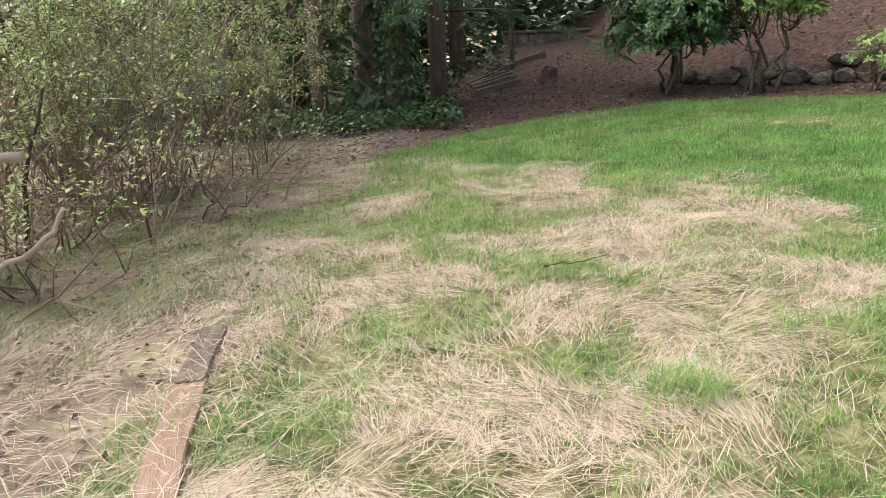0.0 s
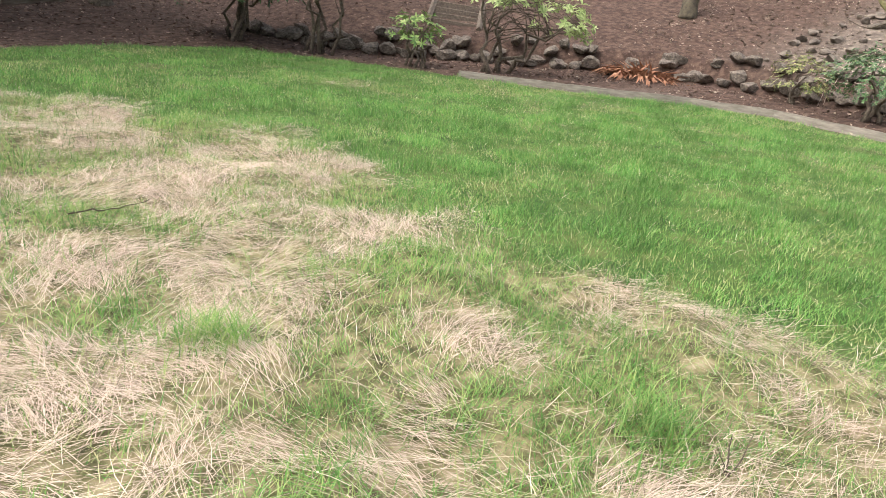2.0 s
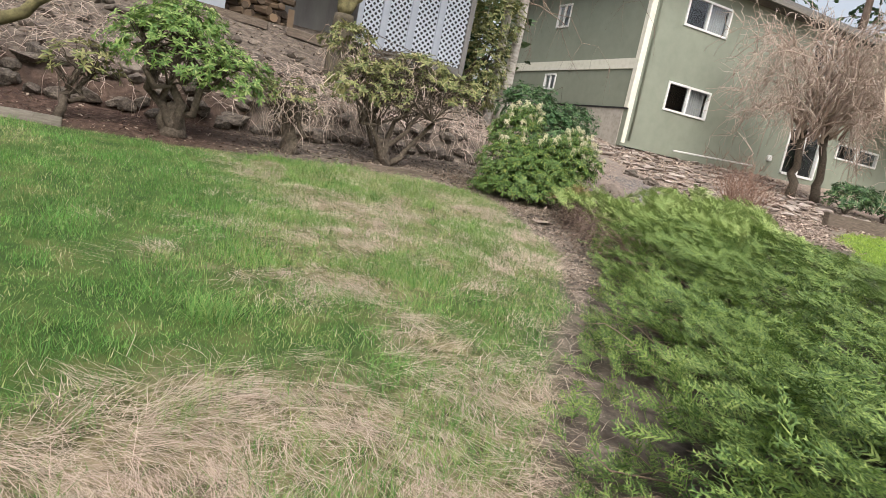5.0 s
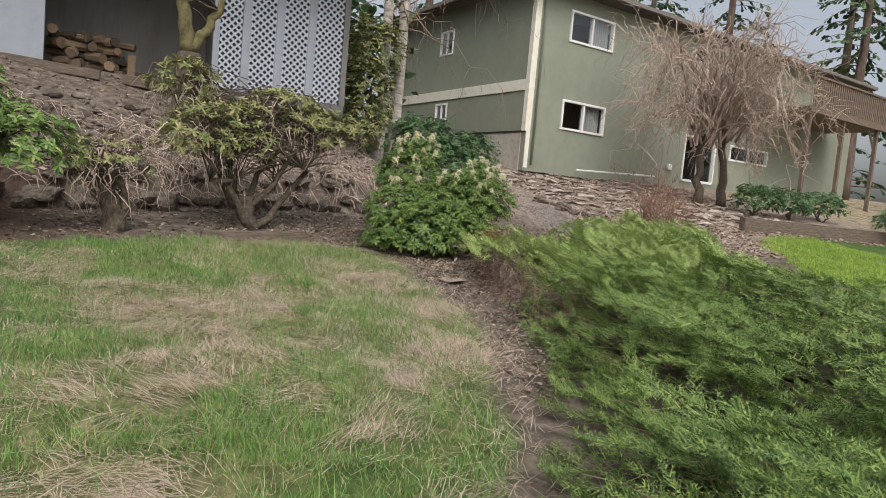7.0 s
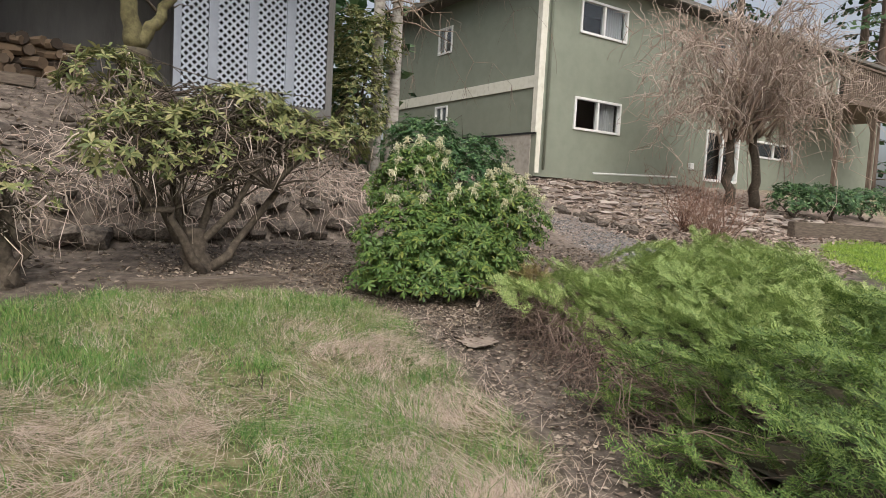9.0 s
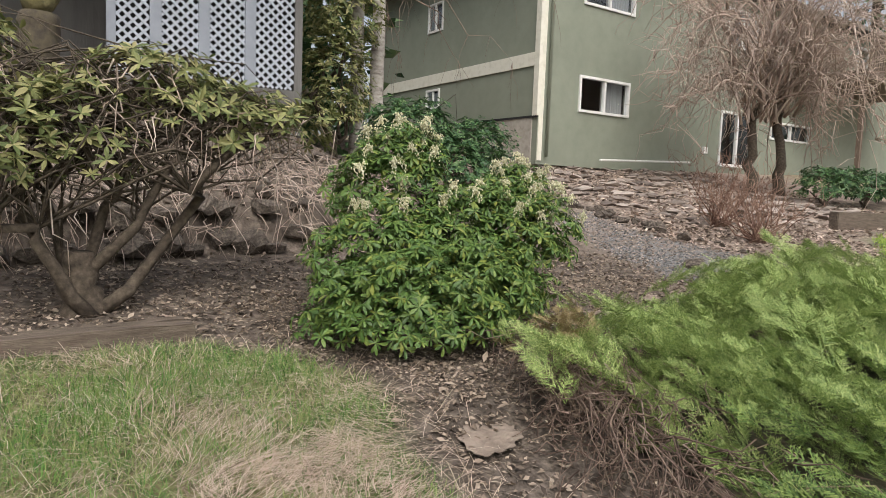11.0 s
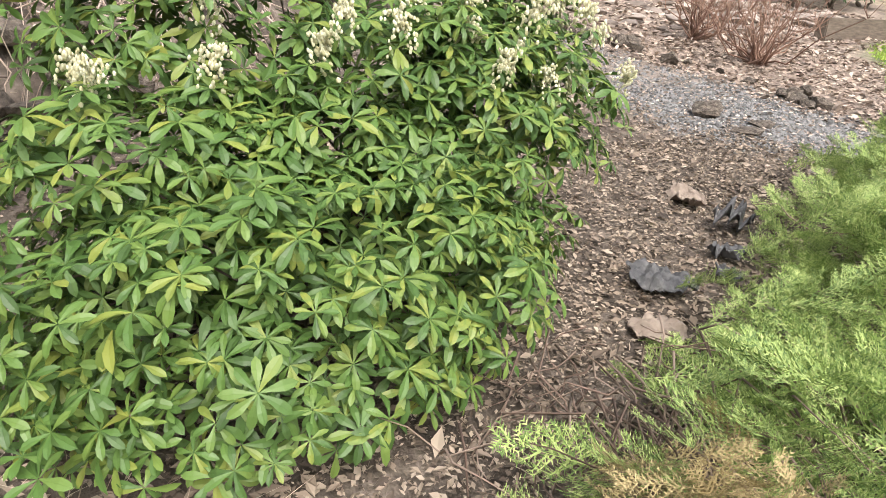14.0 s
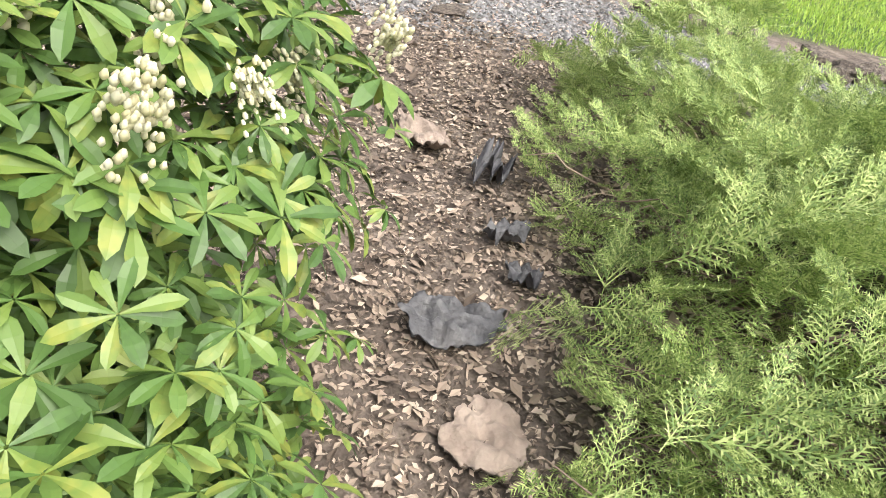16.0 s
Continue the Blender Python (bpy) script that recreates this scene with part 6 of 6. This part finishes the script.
def conifer(h, r0, low, reach, seed, fronds=13, n_branch=64, near=True):
    """A fir: a tapered trunk, whorled drooping branches and many needle fronds."""
    r = np.random.default_rng(seed)
    t = thing("conifer", "tall dark green fir tree", "tree", group="firs round the garden")
    tree_trunk(t, [(0, 0, -0.1), (0.02, 0, h * 0.4), (0, 0, h)], [r0, r0 * 0.75, 0.03], M_CONBARK)
    w, f = Shape(), Shape()
    D, P, S = [], [], []
    for i in range(n_branch):
        z = low + (h - low) * (i / n_branch) ** 0.9
        L = reach * (1 - 0.85 * (z - low) / (h - low)) * r.uniform(0.7, 1.15)
        q = r.uniform(0, 2 * np.pi)
        u = np.linspace(0, 1, 4)[:, None]
        d = np.array([math.cos(q), math.sin(q), 0])
        p = np.array([0, 0, z]) + d * L * u + np.array([0, 0, 1]) * (0.1 * L * u - 0.38 * L * u * u)
        w.tube(p, [0.035, 0.006], 3)
        for k in range(fronds):
            v = r.uniform(0.15, 1)
            a = np.array([0, 0, z]) + d * L * v + np.array([0, 0, 1]) * (0.1 * L * v - 0.38 * L * v * v)
            sgn = 1 if k % 2 else -1
            e = d * r.uniform(0.3, 1) + sgn * np.array([-d[1], d[0], 0]) * r.uniform(0.2, 1) + np.array([0, 0, r.uniform(-0.75, 0.05)])
            P.append(a)
            D.append(e)
            S.append(r.uniform(0.35, 0.75) * (0.5 + 0.6 * L / reach))
    f.tile(*(FEATHER if near else (FROND_V, FROND_F)), rotations(np.array(D), r.normal(0, 0.4, len(D)), np.array(S)), np.array(P))
    part("limb_mass", w, M_CONBARK, t, flat=False)["kind"] = "stuff"
    part("foliage", f, M_CONIFER, t)["kind"] = "stuff"
    return t


fir_a = conifer(17, 0.2, 2.0, 4.2, 1, 34, 70)
fir_b = conifer(14, 0.15, 2.5, 3.4, 2, 30, 60)
fir_c = conifer(20, 0.4, 3.0, 4.6, 3, 20, 60)
far_firs = [conifer(18, 0.3, 0.8, 4.4, 4, 14, 76, False), conifer(15, 0.26, 1.0, 4.0, 5, 14, 66, False), conifer(21, 0.36, 0.6, 4.8, 6, 14, 80, False)]
firs = [(fir_a, (0.05, 14.9)), (fir_b, (-2.26, 13.0)), (fir_c, (-2.3, 22.3))]
for f, (x, y) in firs:
    f.matrix_basis = pose(x, y, float(ground_z(x, y)))
r = np.random.default_rng(9)
spots = [(-4.2, 27.0), (-6.5, 18.0), (-9.0, 14.0), (-12.0, 9.0), (-14, 2.0), (3.5, 29.0), (8.0, 31.0), (-1.0, 34.0), (13.0, 27.0), (-8.0, 26.0), (-10.0, 33.0), (18.0, 22.0), (5, 38), (-16, 20), (24, 15), (26, 8), (29, 2), (27, -3), (33, -5), (36, -10),
         (38, -16), (37, -22), (35, -28), (33, -34), (27, -38), (20, -41), (30, -41), (12, -40), (22, 30), (-18, -5), (-14, -14), (-8, -22), (0, -30), (40, -34), (31, 14), (34, 5), (-20, 12), (-3.5, 17.5), (24.5, -4.8), (23, -2), (21.5, 3.5), (-6, 21), (0.8, 24.5), (6.5, 27), (-4.5, 15.8)]
for k, f in enumerate(far_firs):
    x, y = spots[k]
    f.matrix_basis = pose(x, y, float(ground_z(x, y)) - 0.05)
for k, (x, y) in enumerate(spots[3:]):
    s = r.uniform(0.8, 1.15)
    c = copy_thing(far_firs[k % 3], pose(x, y, float(ground_z(x, y)) - 0.05, 0, 0, r.uniform(0, 360)))
    c.scale = (s, s, s)


def leaf_cloud(name, label, n, box, seed, mater, size, category="woodland", z=(0, 0.3), keep=None):
    """Ground cover or climbing leaves, past counting."""
    x, y, r = scatter(n, *box, keep or (lambda x, y: 1.0 + 0 * x), seed)
    V, F = small_leaf(1.0, 0.7)
    k = len(x)
    d = np.stack([r.normal(0, 1, k), r.normal(0, 1, k), r.uniform(-0.2, 0.8, k)], -1)
    s = Shape().tile(V, F, rotations(d, r.normal(0, 0.5, k), r.uniform(*size, k)), np.stack([x, y, ground_z(x, y) + r.uniform(*z, k)], -1))
    return tagged(part(name, s, mater), label, category, kind="stuff")


leaf_cloud("ivy_groundcover", "dark green ivy creeping below the trees", 9000, (-4.5, 0.4, 10.6, 14.5), 5, M_IVY, (0.05, 0.11), "ivy", (0.02, 0.3))
leaf_cloud("undergrowth", "low green woodland undergrowth", 9000, (-14, 2, 14.5, 24), 6, M_CONIFER, (0.12, 0.3), "undergrowth", (0.0, 0.7), lambda x, y: smooth(0.5, 0.62, fractal(x * 0.6, y * 0.6, 3)) * np.where((x > -3.2) & (x < 0) & (y < 19), 0.0, 1.0))
leaf_cloud("far_woods", "dense dark green woodland beyond the garden", 12000, (-22, 15, 24, 33), 7, M_CONIFER, (0.25, 0.6), "woods", (0.0, 3.6))
leaf_cloud("far_woods", "dense dark green woodland behind the shed", 9000, (21, 30, -8.5, 6), 8, M_CONIFER, (0.25, 0.6), "woods", (0.0, 4.5), lambda x, y: np.where(y < -12.2, 0.0, 1.0))
# the ivy-clad trunk
ivy_tree = thing("ivy_tree", "tree trunk thickly clad in dark ivy", "tree", (-0.75, 13.4, float(ground_z(-0.75, 13.4)) - 0.05))
tree_trunk(ivy_tree, [(0, 0, 0), (0.05, 0, 3), (0, 0.1, 8)], [0.26, 0.2, 0.16], M_CONBARK)
r = np.random.default_rng(12)
n = 3200
q, h = r.uniform(0, 2 * np.pi, n), r.uniform(0, 1, n) ** 1.3 * 5.5
rad = 0.24 + 0.16 * r.random(n) + 0.28 * np.exp(-h * 1.6)
V, F = small_leaf(1.0, 0.8)
d = np.stack([np.cos(q) * 0.6 + r.normal(0, 0.4, n), np.sin(q) * 0.6 + r.normal(0, 0.4, n), -0.7 + r.normal(0, 0.3, n)], -1)
part("ivy", Shape().tile(V, F, rotations(d, None, r.uniform(0.07, 0.14, n)), np.stack([np.cos(q) * rad, np.sin(q) * rad, h], -1)), M_IVY, ivy_tree, "hanging dark ivy leaves")["kind"] = "stuff"
# birch beside the shed
birch = thing("birch_tree", "slender birch with pale peeling bark", "tree", (19.0, -7.1, float(ground_z(19.0, -7.1)) - 0.1))
for a, b in (((0, 0.18, 0), (-0.1, 0.3, 9)), ((0, -0.2, 0), (0.1, -0.3, 9))):
    tree_trunk(birch, [a, (np.array(a) + b) / 2, b], [0.15, 0.12, 0.06], mat("birch_bark", [(0.1, 0.08, 0.07), (0.4, 0.37, 0.33), (0.55, 0.52, 0.48)], 0.85, 5, 6, 0.5, stretch=(1, 1, 2.5)) if "birch_bark" not in bpy.data.materials else bpy.data.materials["birch_bark"], 9)
w = Shape()
r = np.random.default_rng(15)
for k in range(60):
    a = np.array([0, r.normal(0, 0.2), r.uniform(3.5, 8)])
    b = a + np.array([r.normal(-0.3, 1.2), r.normal(-0.8, 1.6), r.uniform(-1.8, 1.0)])
    p = curve_points(a, b, -0.15, 0.06, 8, r)
    w.tube(p, [0.022, 0.01, 0.003], 4)
    for j in range(6):
        c = p[r.integers(3, 8)]
        w.tube(curve_points(c, c + np.array([r.normal(0, 0.2), r.normal(0, 0.2), -r.uniform(0.2, 1.1)]), 0, 0.05, 4, r), [0.006, 0.002], 3)
part("twig_mass", w, M_TWIG, birch, flat=False)["kind"] = "stuff"

# ---- the thicket ----
r = np.random.default_rng(21)
THICK = [((-2.7, 4.9), 1.9, 46), ((-3.3, 5.6), 2.3, 50), ((-2.75, 6.3), 2.4, 50), ((-3.6, 4.2), 1.8, 44), ((-2.7, 3.75), 1.3, 34), ((-3.4, 7.4), 2.8, 50), ((-4.4, 6.4), 2.8, 44), ((-2.6, 8.3), 2.5, 44), ((-4.3, 8.9), 3.2, 40), ((-1.95, 5.7), 1.1, 14)]
for k, (c, h, n) in enumerate(THICK):
    z0 = float(ground_z(*c))
    t = thing("thicket_shrub", "tangled brown twiggy shrub with a few opening leaves", "shrub", (*c, z0 - 0.03), group="thicket beside the lawn")
    s, tips = Shape(), []
    for i in range(int(n * 0.6)):
        a = np.array([r.normal(0, 0.28), r.normal(0, 0.28), 0])
        b = a + np.array([r.normal(0.15, 0.5), r.normal(0, 0.5), h * r.uniform(0.45, 1.1)])
        p = curve_points(a, b, 0.04, 0.05, 7, r)
        s.tube(p, [r.uniform(0.004, 0.011), 0.005, 0.002], 4)
        for j in range(5):
            q = p[r.integers(2, 7)]
            e = q + np.array([r.normal(0.05, 0.3), r.normal(0, 0.3), r.normal(0.12, 0.25)])
            s.tube(curve_points(q, e, 0, 0.07, 4, r), [0.005, 0.002], 3)
            tips += [e, (q + e) / 2]
    part("twig_mass", s, M_TWIG, t, flat=False)["kind"] = "stuff"
    tips = np.array(tips)
    tips = tips[tips[:, 2] > 0.4 * h]
    rep = np.repeat(tips, 10, 0) + r.normal(0, 0.045, (len(tips) * 10, 3))
    V, F = small_leaf(1.0, 0.55)
    part("foliage", Shape().tile(V, F, rotations(np.c_[r.normal(0, 1, (len(rep), 2)), r.normal(0.3, 0.5, len(rep))], None, r.uniform(0.025, 0.055, len(rep))), rep), M_SPROUT, t, "small fresh green leaves")["kind"] = "stuff"


def arching(name, label, base, tips, seed, n, leaves, mater, rad=0.016):
    """An arching young tree: long boughs with twigs and tufts of spring leaves."""
    r = np.random.default_rng(seed)
    t = thing(name, label, "tree", (*base, float(ground_z(*base)) - 0.05))
    s, pts = Shape(), []
    for i in range(n):
        tip = np.array(tips[i % len(tips)]) + r.normal(0, 0.3, 3)
        mid = tip * 0.5 + np.array([0, 0, 0.7])
        u = np.linspace(0, 1, 10)[:, None]
        p = 2 * u * (1 - u) * mid + u * u * tip + r.normal(0, 0.02, (10, 3))
        s.tube(p, [rad, rad * 0.6, 0.003], 5)
        for j in range(16):
            q = p[r.integers(3, 10)]
            e = q + np.array([r.normal(0.12, 0.28), r.normal(-0.05, 0.28), r.normal(-0.02, 0.16)])
            m = curve_points(q, e, 0, 0.06, 5, r)
            s.tube(m, [0.005, 0.0018], 3)
            pts.append(m)
    part("twig_mass", s, M_TWIG, t, flat=False)["kind"] = "stuff"
    pts = np.concatenate(pts)
    rep = np.repeat(pts, leaves, 0) + r.normal(0, 0.03, (len(pts) * leaves, 3))
    V, F = small_leaf(1.0, 0.5)
    part("foliage", Shape().tile(V, F, rotations(np.c_[r.normal(0, 1, (len(rep), 2)), r.normal(0.2, 0.5, len(rep))], None, r.uniform(0.03, 0.065, len(rep))), rep), mater, t)["kind"] = "stuff"


arching("young_tree", "young tree with arching boughs and spring leaves", (-4.0, 7.0), [(1.6, 0.6, 1.7), (0.9, -1.6, 1.9), (2.1, 1.0, 2.3), (1.2, -0.6, 2.4), (0.2, -0.8, 2.4), (-0.4, -1.6, 2.2), (1.4, 1.8, 1.5), (0.6, 0.4, 2.9)], 31, 34, 4, M_SPROUT)
arching("young_tree", "pale green sapling behind the thicket", (-3.6, 10.6), [(1.0, -0.5, 2.4), (1.9, 0.2, 1.4), (0.2, -0.6, 2.9), (1.6, 0.4, 2.1), (-0.8, -0.7, 2.6)], 32, 26, 4, M_SPROUT)

# ---- small things ----
# steps up the bank
steps = thing("garden_steps", "weathered timber steps with side boards up the bank", "steps", (8.55, 11.6, float(ground_z(8.55, 11.6)) - 0.05), -38)
for k in range(4):
    part("tread", Shape().box((-0.5, 0.3 * k, 0.12 * k), (0.5, 0.3 * k + 0.12, 0.12 * k + 0.13), bevel=0.01), M_TIMBER, steps)
    part("landing", Shape().box((-0.5, 0.3 * k + 0.12, 0.12 * k - 0.05), (0.5, 0.3 * k + 0.3, 0.12 * k + 0.08)), M_LITTER, steps)
for x in (-0.56, 0.5):
    part("side_board", Shape().tube([(x + 0.03, -0.25, 0.05), (x + 0.03, 1.3, 0.6)], [0.06, 0.06], 4), M_TIMBER, steps)
# old stump and far garden timbers
stump = thing("tree_stump", "dark rotten tree stump in the mulch", "stump", (2.6, 15.4, float(ground_z(2.6, 15.4)) - 0.03))
r = np.random.default_rng(3)
s = Shape().tube([(0, 0, 0), (0, 0, 0.12), (0.01, 0, 0.3), (0.02, 0.01, 0.36)], [0.26, 0.19, 0.17, 0.13], 11)
s.V[0] += r.normal(0, 0.018, s.V[0].shape)
part("stump", s, M_BARK, stump)
wall_far = thing("low_wall", "low dark wall on the far terrace", "wall", (4.8, 23.8, 1.0), 4)
part("wall_face", Shape().box((-2.4, 0, 0), (2.4, 0.3, 0.6), bevel=0.03), M_ROCK, wall_far)
part("coping", Shape().box((-2.45, -0.05, 0.6), (2.45, 0.35, 0.7), bevel=0.02), M_TIMBER, wall_far)
beam("far_timber", (1.6, 19.4), (3.2, 19.6), 0.2, 0.2, M_TIMBER, "dark timber in the far bed", 0.05)
for k in range(5):
    beam("log_step", (0.9, 15.8 + 0.75 * k), (2.0, 16.0 + 0.75 * k), 0.16, 0.16, M_TIMBER, "brown log step on the woodland path", 0.02, "woodland steps")
bird = thing("bird_table", "small dark wooden bird table in the far bed", "bird table", (2.15, 19.0, float(ground_z(2.15, 19.0))))
part("pole", Shape().tube([(0, 0, 0), (0, 0, 1.5)], 0.07, 8), M_BARK, bird)
part("tray", Shape().box((-0.3, -0.25, 1.5), (0.3, 0.25, 1.58), bevel=0.01), M_TIMBER, bird)
# a timber rail and pale wall beyond the thicket
beam("rail_timber", (-5.2, 12.2), (-2.9, 12.7), 0.16, 0.2, M_BOARD, "pale timber lying beyond the thicket", 0.1)
neigh = thing("neighbour_shed", "pale grey outbuilding behind the trees", "shed", (-6.6, 15.6, -0.3), -12)
part("wall", Shape().box((-2.2, 0, 0), (1.9, 0.12, 1.9)), M_SHEDBLUE, neigh)
part("side_wall", Shape().box((1.78, 0.12, 0), (1.9, 3.0, 1.9)), M_SHEDBLUE, neigh)
part("roof", Shape().box((-2.4, -0.3, 1.9), (2.1, 3.2, 2.05)), M_SHEDGREY, neigh)
# dead fern at the rocks
r = np.random.default_rng(8)
fern = thing("dead_fern", "rusty red dead fern clump before the rocks", "fern", (10.75, 8.35, float(ground_z(10.75, 8.35))))
x, y = r.normal(0, 0.3, 420), r.normal(0, 0.3, 420)
V, F = small_leaf(1.0, 0.16, 0.5)
d = np.stack([x * 2 + r.normal(0, 0.3, 420), y * 2 + r.normal(0, 0.3, 420), r.uniform(0.1, 0.9, 420)], -1)
part("frond_mass", Shape().tile(V, F, rotations(d, None, r.uniform(0.2, 0.4, 420)), np.stack([x, y, np.full(420, 0.0)], -1)), M_FERN, fern)["kind"] = "stuff"


def rag(name, label, x, y, w, l, rz, mater, crumple, seed, lift=0.0, tilt=0.0):
    """A torn, crumpled scrap of sheet with ragged edges and thickness."""
    r = np.random.default_rng(seed)
    n = 25
    u = np.linspace(-1, 1, n)
    X, Y = np.meshgrid(u, u)
    ang, rad = np.arctan2(Y, X), np.hypot(X, Y)
    edge = 0.8 + 0.55 * (fractal(2.6 * np.cos(ang) + 9, 2.6 * np.sin(ang) + seed, seed, 3) - 0.45)
    k = np.clip(edge / np.maximum(rad, 1e-3), 0, 1)
    X, Y = X * np.where(rad > edge, k, 1), Y * np.where(rad > edge, k, 1)
    Z = crumple * (fractal(X * 2.2 + seed, Y * 2.2, seed, 3) - 0.35) + crumple * 0.4 * np.abs(np.sin(X * 3 + Y * 5 + seed)) + crumple * 0.9 * np.abs(fractal(X * 4 + seed, Y * 4, seed + 3, 2) - 0.5)
    P = np.stack([X * w / 2, Y * l / 2, np.maximum(Z, 0) + 0.004], -1).reshape(-1, 3)
    i = np.arange(n * n).reshape(n, n)
    q = np.stack([i[:-1, :-1], i[:-1, 1:], i[1:, 1:], i[1:, :-1]], -1).reshape(-1, 4)
    m = n * n
    ob = part(name, Shape().add(np.concatenate([P, P - np.array([0, 0, 0.003])]), [q, q[:, ::-1] + m]), mater, flat=False)
    ob.matrix_basis = pose(x, y, float(ground_z(x, y)) + 0.01 + lift, tilt, 0, rz)
    return tagged(ob, label, "fabric scrap", "torn weed fabric on the path")


rag("fabric_scrap", "crumpled grey-black weed fabric on the leaf litter", 10.14, -6.03, 0.34, 0.2, 25, M_FABRIC, 0.09, 2)
rag("fabric_scrap", "torn dark weed fabric curling up", 10.4, -6.85, 0.14, 0.3, -10, M_FABRIC, 0.16, 3, 0.02, 20)
rag("fabric_scrap", "dark folded scrap of weed fabric", 10.19, -6.55, 0.2, 0.13, 40, M_FABRIC, 0.1, 4)
rag("fabric_scrap", "small dark scrap of weed fabric", 10.06, -6.38, 0.15, 0.1, 10, M_FABRIC, 0.08, 5)
rag("fabric_scrap", "muddy brown fabric lying flat in the leaves", 9.92, -5.76, 0.24, 0.27, 30, M_DIRTYFABRIC, 0.04, 6)
rag("fabric_scrap", "muddy brown fabric half buried in soil", 10.75, -6.98, 0.2, 0.4, 60, M_DIRTYFABRIC, 0.07, 7)
rag("fabric_scrap", "muddy brown fabric half buried in the path", 8.9, -4.25, 0.5, 0.35, -40, M_DIRTYFABRIC, 0.02, 9)


def stick(name, label, pts, radii, mater=None, category="branch"):
    s = Shape()
    p = np.array(pts, float)
    fine = np.stack([np.interp(np.linspace(0, 1, 12), np.linspace(0, 1, len(p)), p[:, k]) for k in range(3)], -1)
    fine += np.random.default_rng(int(abs(p[0, 0]) * 100)).normal(0, 0.008, fine.shape)
    ob = part(name, s.tube(fine, radii, 8), mater or M_PALETWIG, flat=False)
    return tagged(ob, label, category)


stick("cut_pole", "cut pale branch with a sawn end in the thicket", [(-2.38, 3.75, 0.76), (-3.4, 3.95, 0.78), (-4.6, 4.1, 0.3), (-5.0, 4.2, -0.15)], [0.03, 0.032, 0.036], M_PALETWIG)
stick("dead_branch", "pale dead branch leaning in the thicket", [(-2.2, 3.75, 0.46), (-2.3, 3.6, 0.28), (-2.55, 3.5, 0.16), (-3.2, 3.4, -0.1)], [0.012, 0.018, 0.02])
stick("dead_branch", "dark dead stem leaning in the thicket", [(-3.1, 4.7, -0.1), (-2.9, 4.55, 0.5), (-2.55, 4.4, 1.1)], [0.02, 0.016, 0.01], M_BARK)


def twig_sprig(x, y, h, seed):
    """A thin forked sprig standing in the straw."""
    r = np.random.default_rng(seed)
    t = thing("sprig", "thin dark forked twig standing in straw", "twig", (x, y, float(ground_z(x, y)) - 0.01), group="sprigs in the straw")
    for q in (0.4, -0.5, 1.6):
        part("stem", Shape().tube(curve_points((0, 0, 0), (0.5 * h * math.sin(q), 0.25 * h * math.cos(q), h * r.uniform(0.6, 1)), 0, 0.05, 5, r), [0.004, 0.0015], 4), M_BARK, t, flat=False)


x, y, r = scatter(420, -1.3, -0.75, 1.4, 3.0, lambda x, y: 1.0 + 0 * x, 193)
tagged(blades("straw", x, y, r, (0.1, 0.28), (0.0009, 0.0018), (0.1, 0.5), r.uniform(0, 6.3, len(x)), M_STRAW, True, 3, mound=0.07), "dry stalks fallen across the old boards", "straw", kind="stuff")
twig_sprig(2.0, 0.72, 0.16, 1)
twig_sprig(8.35, -2.6, 0.14, 2)
stick("fallen_twig", "thin dark twig lying on the straw", [(0.55, 3.45, 0.09), (0.75, 3.5, 0.07), (0.95, 3.55, 0.1)], [0.004, 0.003, 0.002], M_BARK, "twig")
# dead juniper boughs at the path
r = np.random.default_rng(55)
M_BROWNTWIG = mat("brown_dead_twig", [(0.1, 0.065, 0.05), (0.2, 0.14, 0.11), (0.34, 0.26, 0.21)], 0.85, 6, 4, 0.2, per="island")
for cx_, cy_ in ((7.35, -4.2), (8.0, -4.4), (8.5, -4.5), (8.75, -4.7), (9.0, -4.62), (9.2, -4.75), (9.35, -5.0)):
    z0 = float(ground_z(cx_, cy_))
    bough = thing("dead_bough", "bare brown juniper twigs at the path's edge", "branch", (cx_, cy_, z0), group="bare juniper boughs")
    s = Shape()
    for k in range(110):
        a = np.array([r.normal(0.1, 0.22), r.normal(-0.25, 0.14), r.uniform(0.02, 0.36)])
        b = a + np.array([r.normal(-0.15, 0.22), r.uniform(0.0, 0.3), r.uniform(-0.3, 0.08)])
        b[2] = max(b[2], 0.005)
        s.tube(curve_points(a, b, -0.05, 0.08, 5, r), [0.004, 0.0014], 3)
    part("twig_mass", s, M_BROWNTWIG, bough, flat=False)["kind"] = "stuff"
    for k in range(2):
        a, b = (0.3, -0.2 + 0.04 * k, 0.3), (-0.3 - 0.1 * k, 0.0 + 0.06 * k, 0.12 - 0.03 * k)
        part("limb", Shape().tube(curve_points(a, b, -0.08, 0.05, 8, r), [0.004, 0.003, 0.001], 5), M_BROWNTWIG, bough, flat=False)
